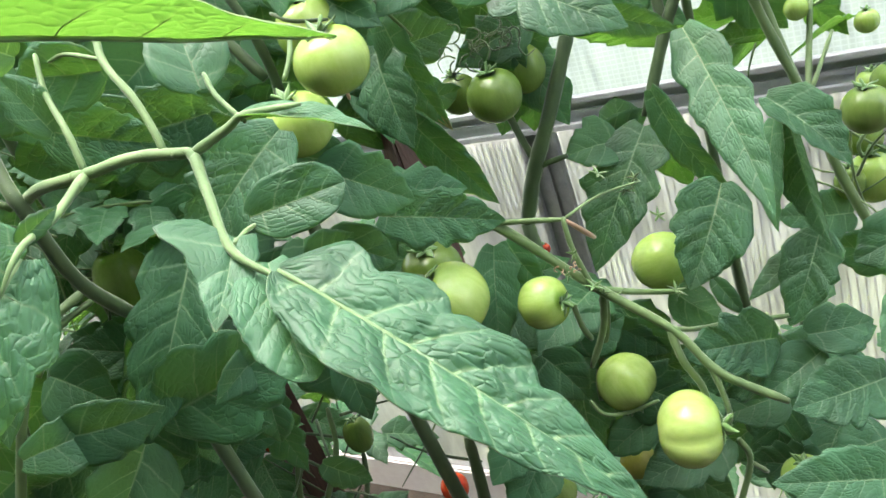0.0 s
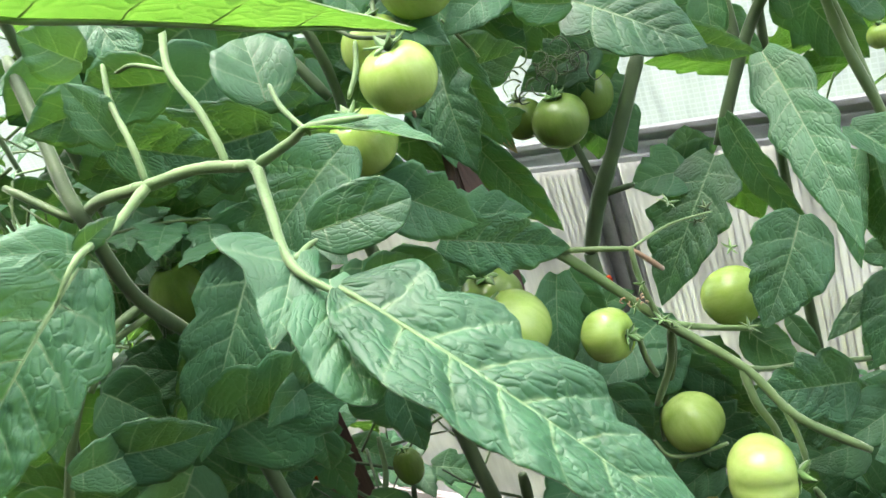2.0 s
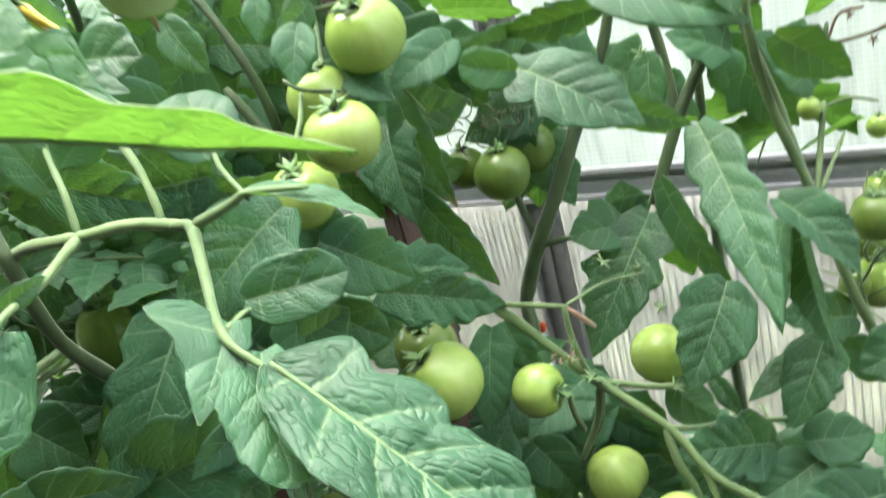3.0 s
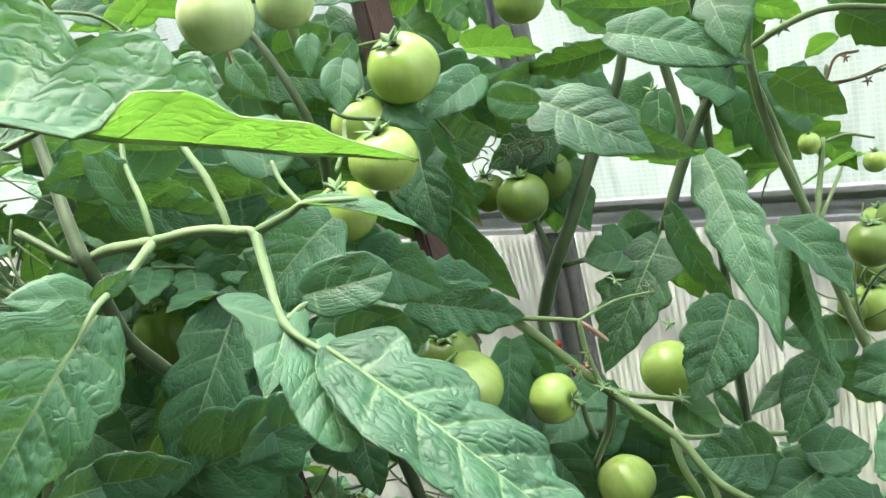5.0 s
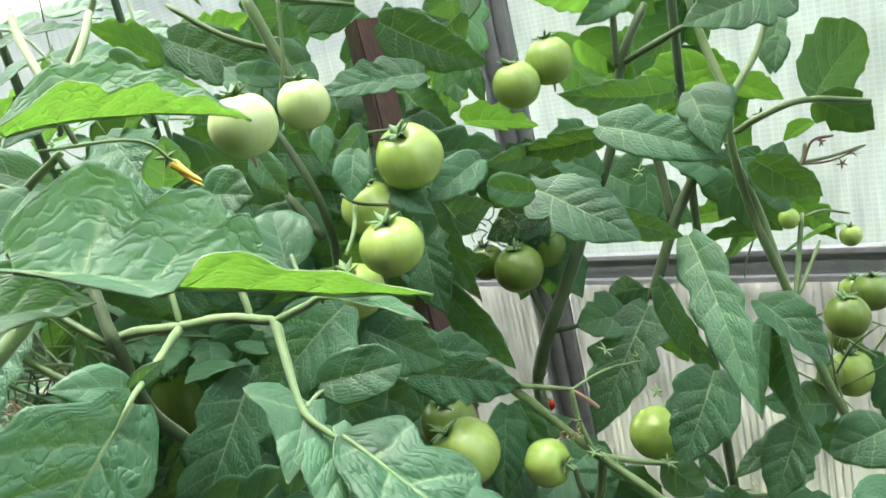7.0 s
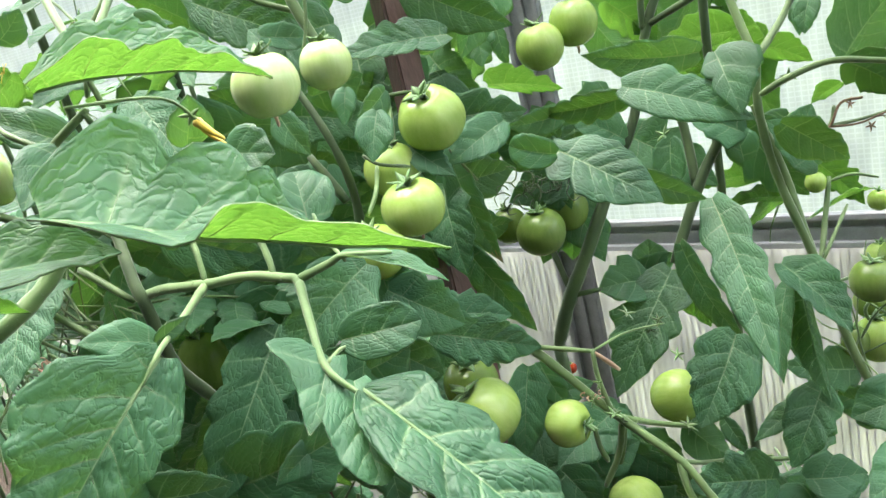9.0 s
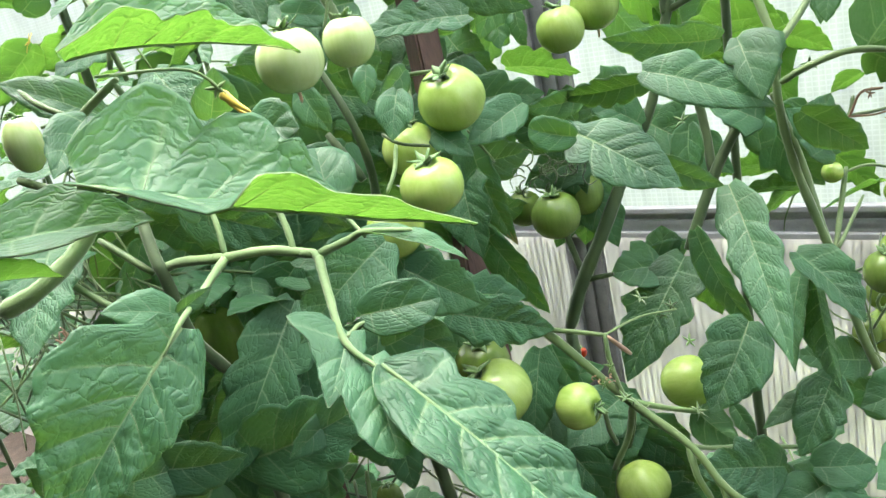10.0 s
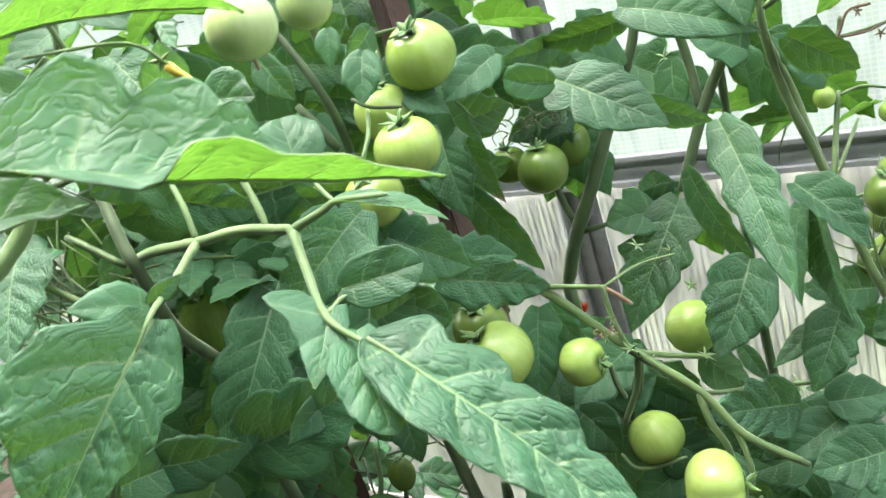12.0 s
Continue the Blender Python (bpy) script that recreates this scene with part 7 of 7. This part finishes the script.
leaf(right_plant, (0.294, 0.884, 1.011), (0.233, 0.816, 0.958), 0.055, (-0.32, -0.38, 0.87), teeth=0.08, tooth_count=4, pucker=1.0, size=0.8)
leaf(right_plant, (0.293, 0.947, 1.056), (0.389, 0.900, 1.001), 0.078, (0.17, -0.58, 0.80), teeth=0.16, tooth_count=4, pucker=0.6, size=0.8)
leaf(right_plant, (0.227, 0.933, 0.899), (0.361, 0.963, 0.825), 0.076, (0.38, -0.86, 0.34), teeth=0.13, tooth_count=4, pucker=0.6, size=0.8)
leaf(right_plant, (0.349, 0.983, 0.956), (0.197, 0.893, 0.949), 0.082, (0.30, -0.56, 0.77), teeth=0.15, tooth_count=4, pucker=1.0, size=0.8)
leaf(right_plant, (0.294, 0.940, 1.063), (0.368, 0.919, 1.003), 0.065, (-0.08, -0.97, 0.24), teeth=0.14, tooth_count=4, pucker=0.7, size=0.8)
leaf(right_plant, (0.325, 0.945, 0.930), (0.194, 0.893, 1.004), 0.084, (0.50, -0.81, 0.31), teeth=0.17, tooth_count=4, pucker=0.9, size=0.8)
leaf(right_plant, (0.273, 0.950, 0.968), (0.345, 0.896, 0.935), 0.069, (0.12, -0.40, 0.91), teeth=0.12, tooth_count=4, pucker=1.0, size=0.8)
leaf(right_plant, (0.220, 0.901, 1.035), (0.343, 0.923, 0.948), 0.078, (0.56, -0.47, 0.68), teeth=0.16, tooth_count=4, pucker=0.6, size=0.8)
leaf(right_plant, (0.334, 1.434, 1.781), (0.250, 1.340, 1.658), 0.085, (0.20, 0.79, 0.60), teeth=0.15, tooth_count=5, pucker=0.7, size=0.8, backlit=1)
leaf(right_plant, (0.304, 1.262, 1.860), (0.329, 1.236, 1.697), 0.102, (0.33, 0.95, 0.60), teeth=0.1, tooth_count=3, pucker=0.8, backlit=1)
leaf(right_plant, (0.342, 1.466, 1.824), (0.269, 1.413, 1.648), 0.118, (-0.19, 0.41, 0.60), teeth=0.09, tooth_count=5, pucker=0.6, backlit=1)
leaf(right_plant, (0.358, 1.269, 1.775), (0.213, 1.202, 1.795), 0.088, (0.08, 0.62, 0.60), teeth=0.15, tooth_count=4, pucker=0.6, size=0.8, backlit=1)
leaf(right_plant, (0.120, 1.451, 1.760), (0.202, 1.408, 1.622), 0.087, (-0.30, 0.93, 0.60), teeth=0.09, tooth_count=5, pucker=0.6, size=0.8, backlit=1)
leaf(right_plant, (-0.037, 1.351, 1.781), (-0.081, 1.329, 1.673), 0.079, (-0.15, 0.84, 0.60), teeth=0.13, tooth_count=5, pucker=0.5, size=0.8, backlit=1)
leaf(right_plant, (-0.042, 1.508, 1.788), (-0.206, 1.515, 1.823), 0.098, (0.03, 0.55, 0.60), teeth=0.13, tooth_count=3, pucker=0.9, size=0.8, backlit=1)
leaf(right_plant, (0.421, 1.061, 1.270), (0.487, 1.025, 1.212), 0.062, (-0.46, -0.89, 0.03), teeth=0.14, tooth_count=3, pucker=1.0, size=0.8)
leaf(right_plant, (0.456, 1.006, 1.279), (0.458, 0.991, 1.177), 0.060, (-0.32, -0.94, 0.13), teeth=0.17, tooth_count=4, pucker=0.6, size=0.8)
leaf(right_plant, (0.384, 1.003, 1.224), (0.281, 0.968, 1.267), 0.064, (0.45, -0.79, 0.43), teeth=0.13, tooth_count=5, pucker=0.7, size=0.8)
leaf(right_plant, (0.474, 1.056, 1.219), (0.581, 1.049, 1.174), 0.069, (0.17, -0.83, 0.52), teeth=0.13, tooth_count=4, pucker=0.5, size=0.8)
leaf(right_plant, (0.448, 1.002, 1.142), (0.350, 1.039, 1.180), 0.069, (-0.33, -0.94, 0.06), teeth=0.09, tooth_count=3, pucker=0.6, size=0.8)


leaf(right_plant, (0.137, 1.112, 1.585), (0.249, 1.063, 1.497), 0.084, (0.01, -0.87, 0.49), teeth=0.15, tooth_count=4, pucker=0.6, size=0.8)
leaf(right_plant, (0.301, 1.137, 1.565), (0.384, 1.143, 1.433), 0.086, (-0.21, -0.96, -0.18), teeth=0.12, tooth_count=3, pucker=0.7, size=0.8)
leaf(right_plant, (0.135, 1.162, 1.644), (0.051, 1.105, 1.583), 0.066, (0.28, -0.87, 0.41), teeth=0.14, tooth_count=5, pucker=1.0, size=0.8)
leaf(right_plant, (0.068, 1.008, 1.570), (-0.027, 0.999, 1.548), 0.062, (0.10, -0.90, 0.30), teeth=0.06, pucker=0.8)
leaf(right_plant, (0.021, 1.030, 1.578), (0.050, 1.014, 1.513), 0.055, (-0.20, -0.90, 0.30), teeth=0.06, pucker=0.8)
# spent flower truss and the pale young tip against the film
stalk("truss_stalk", right_plant, [(0.367, 1.024, 1.544), (0.386, 1.022, 1.558), (0.401, 1.024, 1.583), (0.425, 1.017, 1.586)], 0.0016, 0.0020, DRIED_STALK)
stalk("truss_stalk", right_plant, [(0.386, 1.022, 1.556), (0.417, 1.012, 1.556), (0.449, 1.004, 1.566)], 0.0015, 0.0012, DRIED_STALK)
for at, seed in (((0.410, 1.020, 1.581), 71), ((0.442, 1.005, 1.562), 72), ((0.428, 1.007, 1.551), 73)):
    bud_star(right_plant, at, 0.010, seed, DRIED_STALK, "dried_blossom")
leaf(left_plant, (-0.423, 1.409, 0.763), (-0.338, 1.349, 0.698), 0.06, (0.2, 0.3, 0.9), teeth=0.14, tooth_count=3, backlit=1, size=0.8)
leaf(left_plant, (-0.464, 1.373, 0.826), (-0.401, 1.364, 0.779), 0.05, (-0.2, 0.3, 0.9), teeth=0.14, tooth_count=3, backlit=1, size=0.8)


# ---- the row of plants behind ----
bush("leafy tomato plant in the row by the wall", (-0.62, 1.04, 0.03), 0.75, 1.68, 0.13, 20, 11, 0.20)
bush("shaded lower growth of a tomato plant", (-0.54, 1.16, 0.03), 0.95, 1.42, 0.10, 11, 12, 0.19)
bush("leafy tomato plant in the row by the wall", (-1.05, 1.50, 0.03), 0.5, 1.95, 0.15, 17, 13, 0.27)
bush("leafy tomato plant in the row by the wall", (-1.55, 1.95, 0.03), 0.4, 2.0, 0.18, 15, 14, 0.30)
bush("leafy tomato plant in the row by the wall", (-0.78, 1.78, 0.03), 0.95, 2.05, 0.12, 12, 15, 0.26)
bush("leafy tomato plant in the row by the wall", (-2.2, 2.35, 0.03), 0.4, 2.0, 0.2, 12, 16, 0.34)
bush("slender tomato plant by the wall", (0.62, 1.22, 0.03), 0.45, 1.15, 0.08, 8, 17, 0.18)
bush("shaded lower growth of a tomato plant", (0.02, 1.34, 0.03), 0.35, 0.92, 0.08, 10, 18, 0.17)
bush("shaded lower growth of a tomato plant", (0.34, 1.22, 0.03), 0.35, 0.95, 0.08, 11, 19, 0.17)
bush("shaded lower growth of a tomato plant", (0.58, 1.08, 0.03), 0.45, 1.05, 0.08, 10, 20, 0.17)
bush("leafy tomato plant in the row by the wall", (-0.50, 0.90, 0.03), 1.55, 2.1, 0.14, 8, 21, 0.22)
twigs("side_shoot", left_plant, (-0.553, 0.752, 1.570), (0.07, 0.10, 0.05), 60, 31, STEM)
twigs("side_shoot", left_plant, (-0.717, 0.902, 1.470), (0.10, 0.10, 0.06), 45, 32, STEM_DARK)
twigs("side_shoot", left_plant, (-0.402, 0.956, 1.106), (0.10, 0.08, 0.08), 40, 33, STEM_DARK, 0.0020)
curls("truss_stalk", staked_plant, (0.014, 0.986, 1.563), 0.042, 34, 34, FINE_STEM)
curls("dried_blossom", left_plant, (-0.572, 0.733, 1.521), 0.04, 14, 35, DRY, 0.0014)
twigs("side_shoot", right_plant, (0.397, 1.007, 1.295), (0.05, 0.05, 0.05), 12, 36, STEM)
bud_star(right_plant, (0.056, 0.802, 1.325), 0.016, 1085, SEPAL)
bud_star(right_plant, (0.093, 0.870, 1.419), 0.015, 1110, STEM_PALE)
bud_star(right_plant, (0.117, 0.877, 1.391), 0.014, 1150, STEM_PALE)
bud_star(right_plant, (0.146, 0.889, 1.346), 0.014, 1200, SEPAL)
bud_star(right_plant, (0.139, 0.844, 1.273), 0.014, 1215, SEPAL)
bud_star(right_plant, (0.129, 0.881, 1.399), 0.013, 1165, STEM_PALE)
bud_star(right_plant, (0.177, 0.945, 1.606), 0.016, 1180, SEPAL)
bud_star(right_plant, (0.336, 0.995, 1.637), 0.016, 1400, SEPAL)
stalk("flower", left_plant, [(-0.176, 0.483, 1.783), (-0.168, 0.481, 1.775), (-0.158, 0.479, 1.767)], 0.0040, 0.0012, PETAL, label="wilted yellow flower")
stalk("flower", left_plant, [(-0.176, 0.486, 1.781), (-0.170, 0.486, 1.771), (-0.160, 0.484, 1.763)], 0.0026, 0.0010, PETAL, label="wilted yellow flower")
bud_star(left_plant, (-0.381, 0.605, 1.848), 0.013, 9, PETAL, "flower")
bud_star(left_plant, (-0.177, 0.482, 1.787), 0.012, 4, STEM_PALE)

# upper growth of the row above the stakes, unseen, added to shade the leaves
bush("unseen leafy canopy added to shade the plants below", (0.30, 1.12, 0.03), 2.0, 2.2, 0.30, 9, 41, 0.24)
bush("unseen leafy canopy added to shade the plants below", (0.70, 0.98, 0.03), 1.98, 2.2, 0.30, 8, 42, 0.24)
bush("unseen leafy canopy added to shade the plants below", (-0.12, 1.22, 0.03), 2.05, 2.25, 0.30, 8, 43, 0.24)

# unseen plants left of the view and one more canopy, added to block light
bush("unseen leafy plant added to block light from the left", (-0.92, 0.60, 0.03), 0.9, 2.1, 0.12, 15, 51, 0.26)
bush("unseen leafy plant added to block light from the left", (-0.85, 0.15, 0.03), 0.9, 2.1, 0.12, 12, 52, 0.26)
bush("unseen leafy canopy added to shade the plants below", (-0.45, 1.00, 0.03), 2.08, 2.25, 0.22, 8, 53, 0.24)
bud_star(staked_plant, (0.057, 0.798, 1.329), 0.016, 61, SEPAL)
bud_star(staked_plant, (0.064, 0.801, 1.317), 0.013, 62, STEM_PALE)
bud_star(staked_plant, (0.048, 0.799, 1.372), 0.013, 63, SEPAL)
bud_star(staked_plant, (0.138, 0.830, 1.282), 0.015, 64, STEM_PALE)
bud_star(staked_plant, (0.037, 0.800, 1.350), 0.012, 65, SEPAL)
bud_star(staked_plant, (0.081, 0.812, 1.309), 0.011, 66, STEM_PALE)
curls("dried_blossom", staked_plant, (0.039, 0.807, 1.353), 0.012, 8, 67, DRY, 0.0010)
